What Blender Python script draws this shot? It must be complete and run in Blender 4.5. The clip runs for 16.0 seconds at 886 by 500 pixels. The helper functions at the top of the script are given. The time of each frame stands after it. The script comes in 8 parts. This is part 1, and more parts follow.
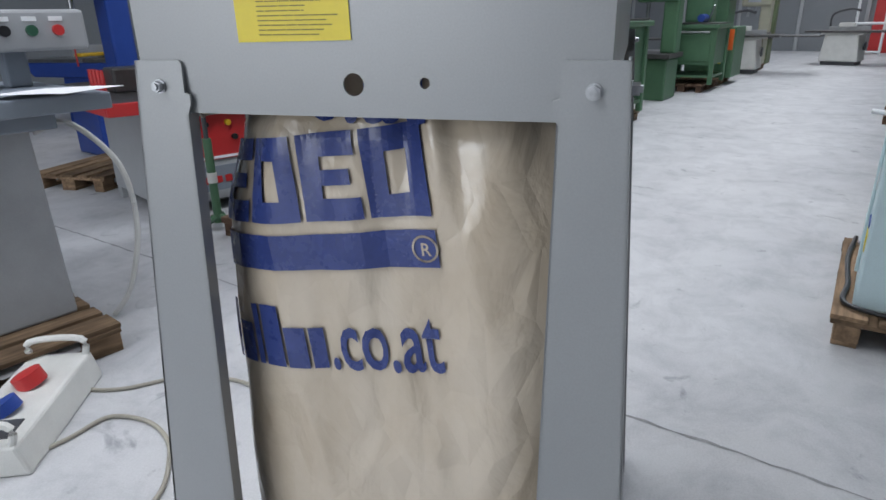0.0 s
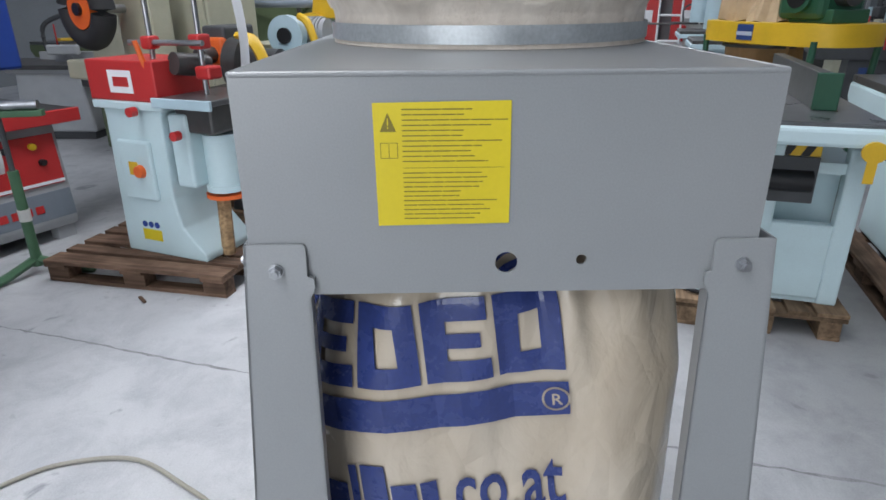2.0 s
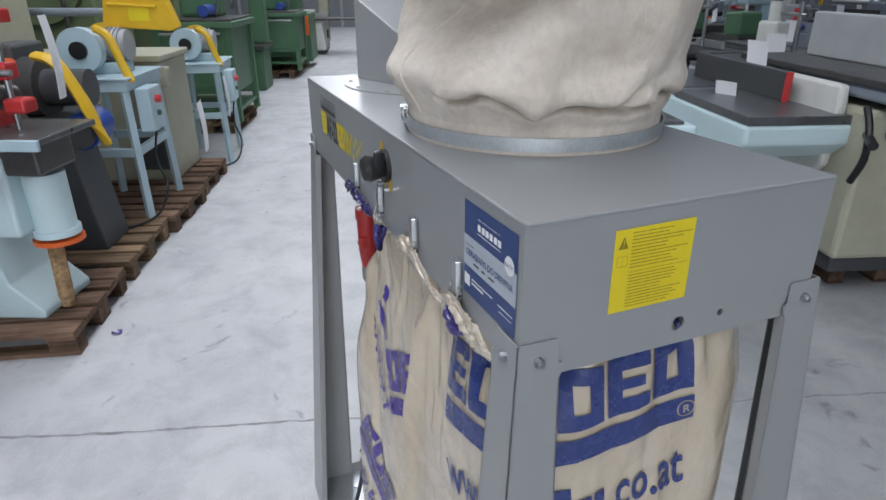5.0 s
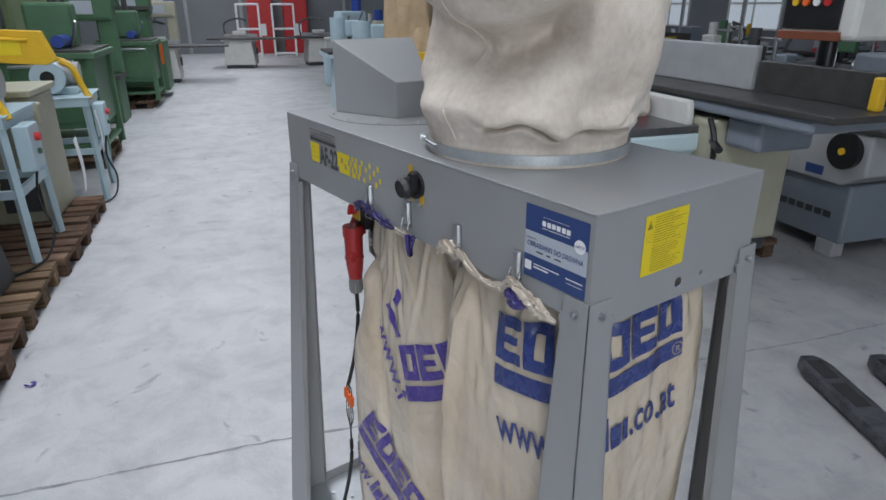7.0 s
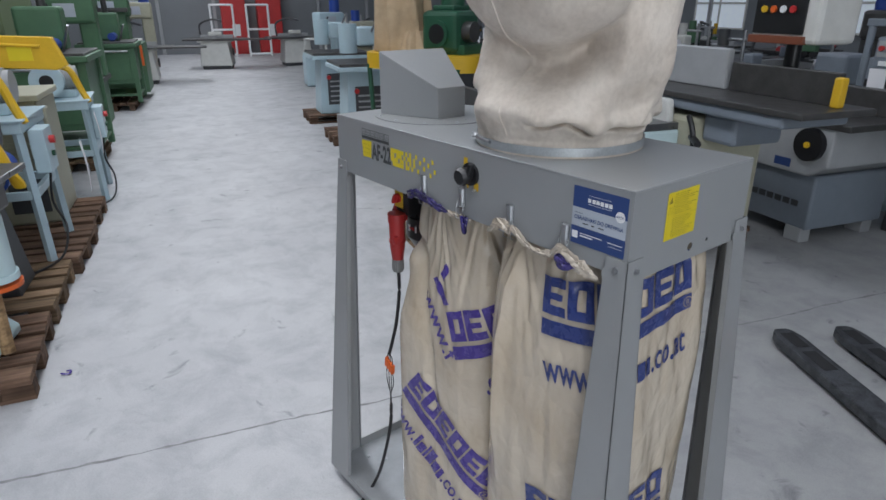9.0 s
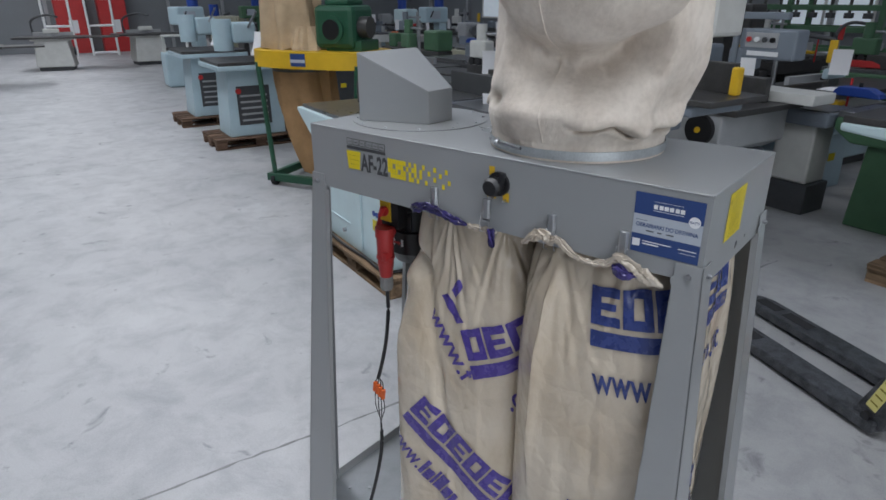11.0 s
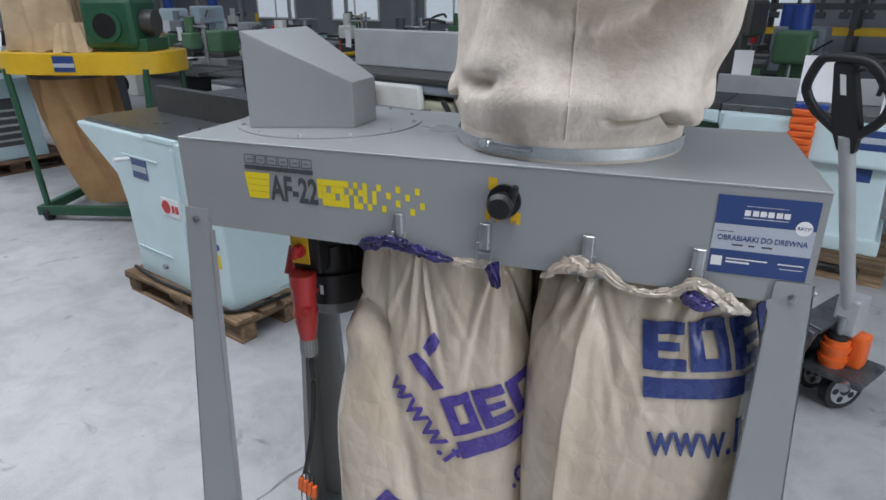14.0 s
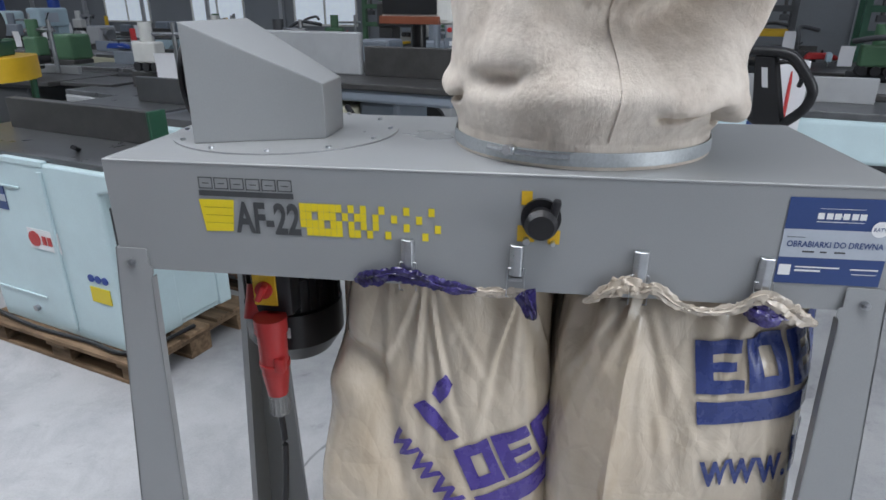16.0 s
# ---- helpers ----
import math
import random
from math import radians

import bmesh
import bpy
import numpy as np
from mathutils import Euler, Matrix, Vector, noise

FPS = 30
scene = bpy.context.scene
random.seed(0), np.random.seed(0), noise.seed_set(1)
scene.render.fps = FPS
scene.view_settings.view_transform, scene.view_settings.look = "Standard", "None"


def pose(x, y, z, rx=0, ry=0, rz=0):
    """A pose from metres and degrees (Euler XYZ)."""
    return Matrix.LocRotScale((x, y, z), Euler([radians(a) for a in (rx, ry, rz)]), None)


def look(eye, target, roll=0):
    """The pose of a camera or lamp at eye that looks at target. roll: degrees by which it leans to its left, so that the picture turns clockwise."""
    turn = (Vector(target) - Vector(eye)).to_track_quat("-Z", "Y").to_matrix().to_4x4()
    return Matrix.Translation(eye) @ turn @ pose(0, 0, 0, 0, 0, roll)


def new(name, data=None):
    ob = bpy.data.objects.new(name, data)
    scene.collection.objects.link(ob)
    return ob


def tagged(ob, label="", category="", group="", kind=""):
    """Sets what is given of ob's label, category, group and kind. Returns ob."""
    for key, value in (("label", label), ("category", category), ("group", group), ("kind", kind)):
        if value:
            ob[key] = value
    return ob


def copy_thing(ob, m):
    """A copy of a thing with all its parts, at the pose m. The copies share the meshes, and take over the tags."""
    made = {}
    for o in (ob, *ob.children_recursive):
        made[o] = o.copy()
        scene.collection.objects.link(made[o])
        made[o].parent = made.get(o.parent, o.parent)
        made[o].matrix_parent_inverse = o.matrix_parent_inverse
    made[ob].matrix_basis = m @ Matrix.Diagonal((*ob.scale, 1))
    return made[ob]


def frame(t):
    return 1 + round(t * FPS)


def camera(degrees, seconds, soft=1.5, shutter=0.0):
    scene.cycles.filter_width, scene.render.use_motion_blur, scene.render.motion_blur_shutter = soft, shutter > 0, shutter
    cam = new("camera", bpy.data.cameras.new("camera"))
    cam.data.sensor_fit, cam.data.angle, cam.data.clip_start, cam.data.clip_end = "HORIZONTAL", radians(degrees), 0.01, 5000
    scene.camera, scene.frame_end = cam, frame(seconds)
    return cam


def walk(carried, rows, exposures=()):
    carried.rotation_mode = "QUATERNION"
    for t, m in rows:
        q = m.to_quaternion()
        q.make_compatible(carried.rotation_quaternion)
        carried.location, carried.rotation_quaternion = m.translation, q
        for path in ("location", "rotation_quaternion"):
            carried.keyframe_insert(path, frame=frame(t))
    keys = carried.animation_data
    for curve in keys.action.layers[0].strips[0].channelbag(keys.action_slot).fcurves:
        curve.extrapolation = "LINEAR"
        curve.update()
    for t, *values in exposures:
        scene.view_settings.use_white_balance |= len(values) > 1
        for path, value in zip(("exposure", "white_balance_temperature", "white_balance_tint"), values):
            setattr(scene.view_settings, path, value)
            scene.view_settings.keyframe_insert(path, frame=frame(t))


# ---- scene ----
# ---- camera and its way ----
cam = camera(71.2, 16.0, soft=1.6)
PATH = [
    (0, (0.548, 0.485, 1.414), (-1.245, -0.054, 0.712), -1.1),
    (0.5, (0.558, 0.4, 1.467), (-1.257, -0.032, 0.748), -0.8),
    (1, (0.558, 0.289, 1.554), (-1.298, 0.19, 0.815), -0.0),
    (1.5, (0.564, 0.228, 1.582), (-1.291, 0.202, 0.835), -0.2),
    (2, (0.528, 0.167, 1.584), (-1.326, 0.203, 0.834), -0.4),
    (2.5, (0.473, 0.127, 1.601), (-1.375, 0.281, 0.852), -0.4),
    (3, (0.45, 0.078, 1.628), (-1.381, 0.382, 0.882), -0.0),
    (3.5, (0.483, -0.017, 1.658), (-1.332, 0.364, 0.911), -0.1),
    (4, (0.544, -0.128, 1.687), (-1.241, 0.379, 0.942), -0.3),
    (4.2, (0.555, -0.168, 1.712), (-1.209, 0.377, 0.944), -0.4),
    (6.3, (0.488, -0.547, 1.79), (-1.088, 0.44, 1.053), 0.1),
    (6.5, (0.513, -0.589, 1.797), (-1.033, 0.447, 1.063), -0.0),
    (7, (0.583, -0.703, 1.822), (-0.931, 0.379, 1.088), 0.0),
    (7.5, (0.64, -0.752, 1.84), (-0.874, 0.33, 1.107), -0.1),
    (8, (0.716, -0.827, 1.854), (-0.807, 0.242, 1.122), -0.0),
    (8.2, (0.73, -0.858, 1.864), (-0.795, 0.209, 1.133), 0.0),
    (10.3, (0.465, -1.224, 1.881), (-0.824, 0.104, 1.122), -0.3),
    (10.5, (0.416, -1.22, 1.883), (-0.862, 0.117, 1.122), -0.3),
    (11, (0.318, -1.21, 1.883), (-0.857, 0.222, 1.128), -0.1),
    (11.5, (0.229, -1.201, 1.867), (-0.836, 0.314, 1.113), -0.1),
    (12, (0.116, -1.206, 1.861), (-0.805, 0.402, 1.109), -0.0),
    (12.5, (0.021, -1.218, 1.837), (-0.73, 0.476, 1.085), 0.1),
    (13, (-0.084, -1.185, 1.806), (-0.76, 0.54, 1.052), -0.0),
    (13.5, (-0.18, -1.093, 1.806), (-0.835, 0.639, 1.052), -0.0),
    (14, (-0.25, -1.02, 1.793), (-0.871, 0.727, 1.043), 0.0),
    (14.5, (-0.296, -0.987, 1.775), (-0.883, 0.772, 1.027), 0.0),
    (15, (-0.359, -0.937, 1.774), (-0.918, 0.834, 1.03), -0.1),
    (15.5, (-0.442, -0.911, 1.78), (-0.853, 0.9, 1.037), 0.1),
    (16, (-0.522, -0.89, 1.762), (-0.776, 0.95, 1.021), 0.1),
]
walk(cam, [(t, look(eye, target, roll)) for t, eye, target, roll in PATH],
     exposures=[(0, -0.06), (1.5, 0.16), (3.5, 0.18), (4.2, 0.08), (6.5, -0.2), (8.0, -0.22), (10.5, -0.3), (12.5, -0.2), (14.0, 0.0), (15.0, 0.07), (16.0, 0.1)])

# ---- world, daylight through the roof, exposure ----
world = bpy.data.worlds.new("overcast_sky")
scene.world = world
world.use_nodes = True
wn = world.node_tree.nodes
wl = world.node_tree.links
sky = wn.new("ShaderNodeTexSky")
sky.sky_type = "NISHITA"
sky.sun_disc = False
sky.sun_elevation = radians(82)
sky.sun_rotation = radians(197)
wl.new(sky.outputs[0], wn["Background"].inputs[0])
wn["Background"].inputs[1].default_value = 0.12
sun_data = bpy.data.lights.new("sun", "SUN")
sun_data.energy, sun_data.angle, sun_data.color = 0.5, radians(20), (1.0, 0.97, 0.93)
sun = new("sun", sun_data)
sun.matrix_basis = look((0, 0, 20), (0.8, 2.4, 0))

# the hall: its long axis U, and across it N, from a corner on the aisle
ANG = math.atan2(0.31, -0.9507)
U = Vector((-0.9507, 0.31, 0))
N = Vector((0.31, 0.9507, 0))
O = Vector((-2.95, -1.05, 0))
DEG = math.degrees(ANG)


def hall(s, r, z=0.0, turn=0.0):
    """A pose in the hall: s metres down the aisle, r metres across it to the right. Local x looks down the aisle, local y to the left of it."""
    p = O + U * s + N * r
    return pose(p.x, p.y, z, 0, 0, DEG + turn)


# ---- materials ----
MATS = {}


def node_mat(name):
    m = bpy.data.materials.new(name)
    m.use_nodes = True
    nt = m.node_tree
    return m, nt, nt.nodes["Principled BSDF"]


def link(nt, a, b):
    nt.links.new(a, b)


def paint(name, rgb, rough=0.45, metal=0.0, vary=0.12, scale=6.0, bump=0.05, grain=220.0, dirt=None, spec=0.5, piece=0.0):
    """A surface with large soft variation, small grain, uneven gloss and fine relief."""
    if name in MATS:
        return MATS[name]
    m, nt, p = node_mat(name)
    tc = nt.nodes.new("ShaderNodeTexCoord")
    n1 = nt.nodes.new("ShaderNodeTexNoise")
    n1.inputs["Scale"].default_value, n1.inputs["Detail"].default_value, n1.inputs["Roughness"].default_value = scale, 6, 0.6
    n2 = nt.nodes.new("ShaderNodeTexNoise")
    n2.inputs["Scale"].default_value, n2.inputs["Detail"].default_value = grain, 3
    link(nt, tc.outputs["Object"], n1.inputs["Vector"])
    link(nt, tc.outputs["Object"], n2.inputs["Vector"])
    ramp = nt.nodes.new("ShaderNodeValToRGB")
    d = dirt or tuple(c * (1 - 2.2 * vary) for c in rgb)
    ramp.color_ramp.elements[0].position, ramp.color_ramp.elements[0].color = 0.25, (*d, 1)
    ramp.color_ramp.elements[1].position, ramp.color_ramp.elements[1].color = 0.62, (*rgb, 1)
    link(nt, n1.outputs["Fac"], ramp.inputs["Fac"])
    mix = nt.nodes.new("ShaderNodeMix")
    mix.data_type, mix.blend_type = "RGBA", "MULTIPLY"
    mix.inputs["Factor"].default_value = min(1, vary * 3)
    link(nt, ramp.outputs["Color"], mix.inputs[6])
    link(nt, n2.outputs["Fac"], mix.inputs[7])
    bright = nt.nodes.new("ShaderNodeMix")
    bright.data_type, bright.blend_type = "RGBA", "MULTIPLY"
    bright.inputs["Factor"].default_value = 1.0
    link(nt, mix.outputs[2], bright.inputs[6])
    g = 1 / (1 - 0.5 * min(1, vary * 3))
    bright.inputs[7].default_value = (g, g, g, 1)
    out = bright.outputs[2]
    if piece:
        oi = nt.nodes.new("ShaderNodeObjectInfo")
        hsv = nt.nodes.new("ShaderNodeHueSaturation")
        mr = nt.nodes.new("ShaderNodeMapRange")
        mr.inputs[3].default_value, mr.inputs[4].default_value = 1 - piece, 1 + piece
        link(nt, oi.outputs["Random"], mr.inputs[0])
        link(nt, mr.outputs[0], hsv.inputs["Value"])
        link(nt, out, hsv.inputs["Color"])
        out = hsv.outputs["Color"]
    link(nt, out, p.inputs["Base Color"])
    mr2 = nt.nodes.new("ShaderNodeMapRange")
    mr2.inputs[3].default_value, mr2.inputs[4].default_value = max(0.05, rough - 0.1), min(1, rough + 0.12)
    link(nt, n1.outputs["Fac"], mr2.inputs[0])
    link(nt, mr2.outputs[0], p.inputs["Roughness"])
    p.inputs["Metallic"].default_value = metal
    p.inputs["Specular IOR Level"].default_value = spec
    if bump:
        b = nt.nodes.new("ShaderNodeBump")
        b.inputs["Strength"].default_value, b.inputs["Distance"].default_value = bump, 0.002
        link(nt, n2.outputs["Fac"], b.inputs["Height"])
        link(nt, b.outputs[0], p.inputs["Normal"])
    MATS[name] = m
    return m


def wood_mat(name, rgb, piece=0.35):
    """Rough sawn pallet timber, grain along the object's longest local axis x."""
    if name in MATS:
        return MATS[name]
    m, nt, p = node_mat(name)
    tc = nt.nodes.new("ShaderNodeTexCoord")
    oi = nt.nodes.new("ShaderNodeObjectInfo")
    mp = nt.nodes.new("ShaderNodeMapping")
    mp.inputs["Scale"].default_value = (3, 40, 40)
    add = nt.nodes.new("ShaderNodeVectorMath")
    link(nt, tc.outputs["Object"], add.inputs[0])
    sc = nt.nodes.new("ShaderNodeVectorMath")
    sc.operation = "SCALE"
    sc.inputs[0].default_value = (7, 3, 5)
    link(nt, oi.outputs["Random"], sc.inputs["Scale"])
    link(nt, sc.outputs[0], add.inputs[1])
    link(nt, add.outputs[0], mp.inputs["Vector"])
    n1 = nt.nodes.new("ShaderNodeTexNoise")
    n1.inputs["Scale"].default_value, n1.inputs["Detail"].default_value = 1.0, 8
    link(nt, mp.outputs[0], n1.inputs["Vector"])
    n2 = nt.nodes.new("ShaderNodeTexNoise")
    n2.inputs["Scale"].default_value, n2.inputs["Detail"].default_value = 5.0, 4
    link(nt, add.outputs[0], n2.inputs["Vector"])
    ramp = nt.nodes.new("ShaderNodeValToRGB")
    ramp.color_ramp.elements[0].position, ramp.color_ramp.elements[0].color = 0.3, (*[c * 0.45 for c in rgb], 1)
    ramp.color_ramp.elements[1].position, ramp.color_ramp.elements[1].color = 0.68, (*rgb, 1)
    link(nt, n1.outputs["Fac"], ramp.inputs["Fac"])
    mix = nt.nodes.new("ShaderNodeMix")
    mix.data_type, mix.blend_type = "RGBA", "MULTIPLY"
    mix.inputs["Factor"].default_value = 0.6
    link(nt, ramp.outputs["Color"], mix.inputs[6])
    r2 = nt.nodes.new("ShaderNodeValToRGB")
    r2.color_ramp.elements[0].position, r2.color_ramp.elements[0].color = 0.35, (0.35, 0.33, 0.33, 1)
    r2.color_ramp.elements[1].position, r2.color_ramp.elements[1].color = 0.6, (1, 1, 1, 1)
    link(nt, n2.outputs["Fac"], r2.inputs["Fac"])
    link(nt, r2.outputs["Color"], mix.inputs[7])
    hsv = nt.nodes.new("ShaderNodeHueSaturation")
    mr = nt.nodes.new("ShaderNodeMapRange")
    mr.inputs[3].default_value, mr.inputs[4].default_value = 1 - piece, 1 + piece
    link(nt, oi.outputs["Random"], mr.inputs[0])
    link(nt, mr.outputs[0], hsv.inputs["Value"])
    link(nt, mix.outputs[2], hsv.inputs["Color"])
    link(nt, hsv.outputs["Color"], p.inputs["Base Color"])
    p.inputs["Roughness"].default_value = 0.85
    p.inputs["Specular IOR Level"].default_value = 0.2
    b = nt.nodes.new("ShaderNodeBump")
    b.inputs["Strength"].default_value, b.inputs["Distance"].default_value = 0.4, 0.003
    link(nt, n1.outputs["Fac"], b.inputs["Height"])
    link(nt, b.outputs[0], p.inputs["Normal"])
    MATS[name] = m
    return m


def floor_mat():
    """Pale power-floated concrete: clouds, darker scuffs and spots, fine grain."""
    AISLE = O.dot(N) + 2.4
    m, nt, p = node_mat("concrete_floor")
    tc = nt.nodes.new("ShaderNodeTexCoord")

    def noise_at(scale, detail, rough=0.6, dist=0.0):
        n = nt.nodes.new("ShaderNodeTexNoise")
        n.inputs["Scale"].default_value, n.inputs["Detail"].default_value = scale, detail
        n.inputs["Roughness"].default_value, n.inputs["Distortion"].default_value = rough, dist
        link(nt, tc.outputs["Object"], n.inputs["Vector"])
        return n

    def ramp(n, p0, c0, p1, c1):
        r = nt.nodes.new("ShaderNodeValToRGB")
        r.color_ramp.elements[0].position, r.color_ramp.elements[0].color = p0, (*c0, 1)
        r.color_ramp.elements[1].position, r.color_ramp.elements[1].color = p1, (*c1, 1)
        link(nt, n.outputs["Fac"], r.inputs["Fac"])
        return r

    def times(a, b, f):
        x = nt.nodes.new("ShaderNodeMix")
        x.data_type, x.blend_type = "RGBA", "MULTIPLY"
        x.inputs["Factor"].default_value = f
        link(nt, a, x.inputs[6])
        link(nt, b, x.inputs[7])
        return x.outputs[2]

    clouds = ramp(noise_at(0.7, 8, 0.65), 0.3, (0.43, 0.435, 0.45), 0.65, (0.54, 0.545, 0.555))
    mid = ramp(noise_at(3.2, 9, 0.7, 0.4), 0.32, (0.74, 0.745, 0.76), 0.56, (1, 1, 1))
    scuff = ramp(noise_at(4.3, 6, 0.55, 1.2), 0.27, (0.5, 0.5, 0.52), 0.36, (1, 1, 1))
    spots = ramp(noise_at(21, 5, 0.7), 0.26, (0.55, 0.55, 0.57), 0.37, (1, 1, 1))
    grain = ramp(noise_at(140, 4), 0.3, (0.84, 0.84, 0.84), 0.6, (1, 1, 1))
    c = times(clouds.outputs[0], mid.outputs[0], 0.9)
    c = times(c, scuff.outputs[0], 0.8)
    c = times(c, spots.outputs[0], 0.5)
    c = times(c, grain.outputs[0], 0.7)
    # right of the aisle the shade is painted into the colour, with a ragged edge
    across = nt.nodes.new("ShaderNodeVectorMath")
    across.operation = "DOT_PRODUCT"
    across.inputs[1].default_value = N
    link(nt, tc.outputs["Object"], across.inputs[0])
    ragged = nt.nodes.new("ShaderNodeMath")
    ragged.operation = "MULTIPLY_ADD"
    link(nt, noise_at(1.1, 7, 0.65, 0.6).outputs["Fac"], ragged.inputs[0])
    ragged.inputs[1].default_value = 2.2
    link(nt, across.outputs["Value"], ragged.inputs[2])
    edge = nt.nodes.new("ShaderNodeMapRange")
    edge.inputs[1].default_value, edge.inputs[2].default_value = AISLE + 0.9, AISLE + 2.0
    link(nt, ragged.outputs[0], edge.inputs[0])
    right_shade = nt.nodes.new("ShaderNodeMix")
    right_shade.data_type, right_shade.blend_type = "RGBA", "MULTIPLY"
    link(nt, edge.outputs[0], right_shade.inputs["Factor"])
    link(nt, c, right_shade.inputs[6])
    right_shade.inputs[7].default_value = (0.74, 0.735, 0.72, 1)
    c = right_shade.outputs[2]
    link(nt, c, p.inputs["Base Color"])
    rr = nt.nodes.new("ShaderNodeMapRange")
    rr.inputs[3].default_value, rr.inputs[4].default_value = 0.42, 0.75
    link(nt, noise_at(2.0, 6).outputs["Fac"], rr.inputs[0])
    link(nt, rr.outputs[0], p.inputs["Roughness"])
    p.inputs["Specular IOR Level"].default_value = 0.4
    b = nt.nodes.new("ShaderNodeBump")
    b.inputs["Strength"].default_value, b.inputs["Distance"].default_value = 0.12, 0.003
    link(nt, noise_at(60, 6).outputs["Fac"], b.inputs["Height"])
    link(nt, b.outputs[0], p.inputs["Normal"])
    return m


def felt_mat():
    """Raised cream cotton felt with nap and darker patches of dust."""
    m, nt, p = node_mat("cotton_felt")
    tc = nt.nodes.new("ShaderNodeTexCoord")
    a = nt.nodes.new("ShaderNodeTexNoise")
    a.inputs["Scale"].default_value, a.inputs["Detail"].default_value, a.inputs["Roughness"].default_value = 9, 8, 0.65
    mp = nt.nodes.new("ShaderNodeMapping")
    mp.inputs["Scale"].default_value = (1, 1, 0.75)
    link(nt, tc.outputs["Object"], mp.inputs["Vector"])
    link(nt, tc.outputs["Object"], a.inputs["Vector"])
    f = nt.nodes.new("ShaderNodeTexNoise")
    f.inputs["Scale"].default_value, f.inputs["Detail"].default_value, f.inputs["Roughness"].default_value = 210, 5, 0.75
    link(nt, mp.outputs[0], f.inputs["Vector"])
    g = nt.nodes.new("ShaderNodeTexNoise")
    g.inputs["Scale"].default_value, g.inputs["Detail"].default_value = 85, 6
    link(nt, mp.outputs[0], g.inputs["Vector"])
    ramp = nt.nodes.new("ShaderNodeValToRGB")
    ramp.color_ramp.elements[0].position, ramp.color_ramp.elements[0].color = 0.28, (0.58, 0.5, 0.42, 1)
    ramp.color_ramp.elements[1].position, ramp.color_ramp.elements[1].color = 0.6, (0.76, 0.685, 0.6, 1)
    link(nt, a.outputs["Fac"], ramp.inputs["Fac"])
    r2 = nt.nodes.new("ShaderNodeValToRGB")
    r2.color_ramp.elements[0].position, r2.color_ramp.elements[0].color = 0.3, (0.72, 0.7, 0.68, 1)
    r2.color_ramp.elements[1].position, r2.color_ramp.elements[1].color = 0.6, (1, 1, 1, 1)
    link(nt, g.outputs["Fac"], r2.inputs["Fac"])
    mix = nt.nodes.new("ShaderNodeMix")
    mix.data_type, mix.blend_type = "RGBA", "MULTIPLY"
    mix.inputs["Factor"].default_value = 0.32
    link(nt, ramp.outputs[0], mix.inputs[6])
    link(nt, r2.outputs[0], mix.inputs[7])
    link(nt, mix.outputs[2], p.inputs["Base Color"])
    p.inputs["Roughness"].default_value = 0.95
    p.inputs["Specular IOR Level"].default_value = 0.1
    p.inputs["Sheen Weight"].default_value = 0.15
    p.inputs["Sheen Roughness"].default_value = 0.6
    sm = nt.nodes.new("ShaderNodeMath")
    link(nt, f.outputs["Fac"], sm.inputs[0])
    link(nt, g.outputs["Fac"], sm.inputs[1])
    b = nt.nodes.new("ShaderNodeBump")
    b.inputs["Strength"].default_value, b.inputs["Distance"].default_value = 0.6, 0.004
    link(nt, sm.outputs[0], b.inputs["Height"])
    link(nt, b.outputs[0], p.inputs["Normal"])
    return m


def poly_mat(name, rgb, rgb2):
    """Used woven or film plastic sack: crinkled, half glossy, stained."""
    m, nt, p = node_mat(name)
    tc = nt.nodes.new("ShaderNodeTexCoord")
    a = nt.nodes.new("ShaderNodeTexNoise")
    a.inputs["Scale"].default_value, a.inputs["Detail"].default_value, a.inputs["Roughness"].default_value = 5, 7, 0.6
    mp = nt.nodes.new("ShaderNodeMapping")
    mp.inputs["Scale"].default_value = (1, 1, 0.65)
    link(nt, tc.outputs["Object"], mp.inputs["Vector"])
    link(nt, mp.outputs[0], a.inputs["Vector"])
    ramp = nt.nodes.new("ShaderNodeValToRGB")
    ramp.color_ramp.elements[0].position, ramp.color_ramp.elements[0].color = 0.3, (*rgb2, 1)
    ramp.color_ramp.elements[1].position, ramp.color_ramp.elements[1].color = 0.58, (*rgb, 1)
    link(nt, a.outputs["Fac"], ramp.inputs["Fac"])
    link(nt, ramp.outputs[0], p.inputs["Base Color"])
    p.inputs["Roughness"].default_value = 0.21
    p.inputs["Specular IOR Level"].default_value = 0.5
    p.inputs["Coat Weight"].default_value = 0.55
    p.inputs["Coat Roughness"].default_value = 0.14
    w = nt.nodes.new("ShaderNodeTexNoise")
    w.inputs["Scale"].default_value, w.inputs["Detail"].default_value, w.inputs["Distortion"].default_value = 17, 4, 0.6
    link(nt, mp.outputs[0], w.inputs["Vector"])
    v = nt.nodes.new("ShaderNodeTexVoronoi")
    v.feature = "DISTANCE_TO_EDGE"
    v.inputs["Scale"].default_value = 19
    link(nt, mp.outputs[0], v.inputs["Vector"])
    sm = nt.nodes.new("ShaderNodeMath")
    link(nt, w.outputs["Fac"], sm.inputs[0])
    link(nt, v.outputs["Distance"], sm.inputs[1])
    b = nt.nodes.new("ShaderNodeBump")
    b.inputs["Strength"].default_value, b.inputs["Distance"].default_value = 0.5, 0.012
    link(nt, sm.outputs[0], b.inputs["Height"])
    link(nt, b.outputs[0], p.inputs["Normal"])
    return m


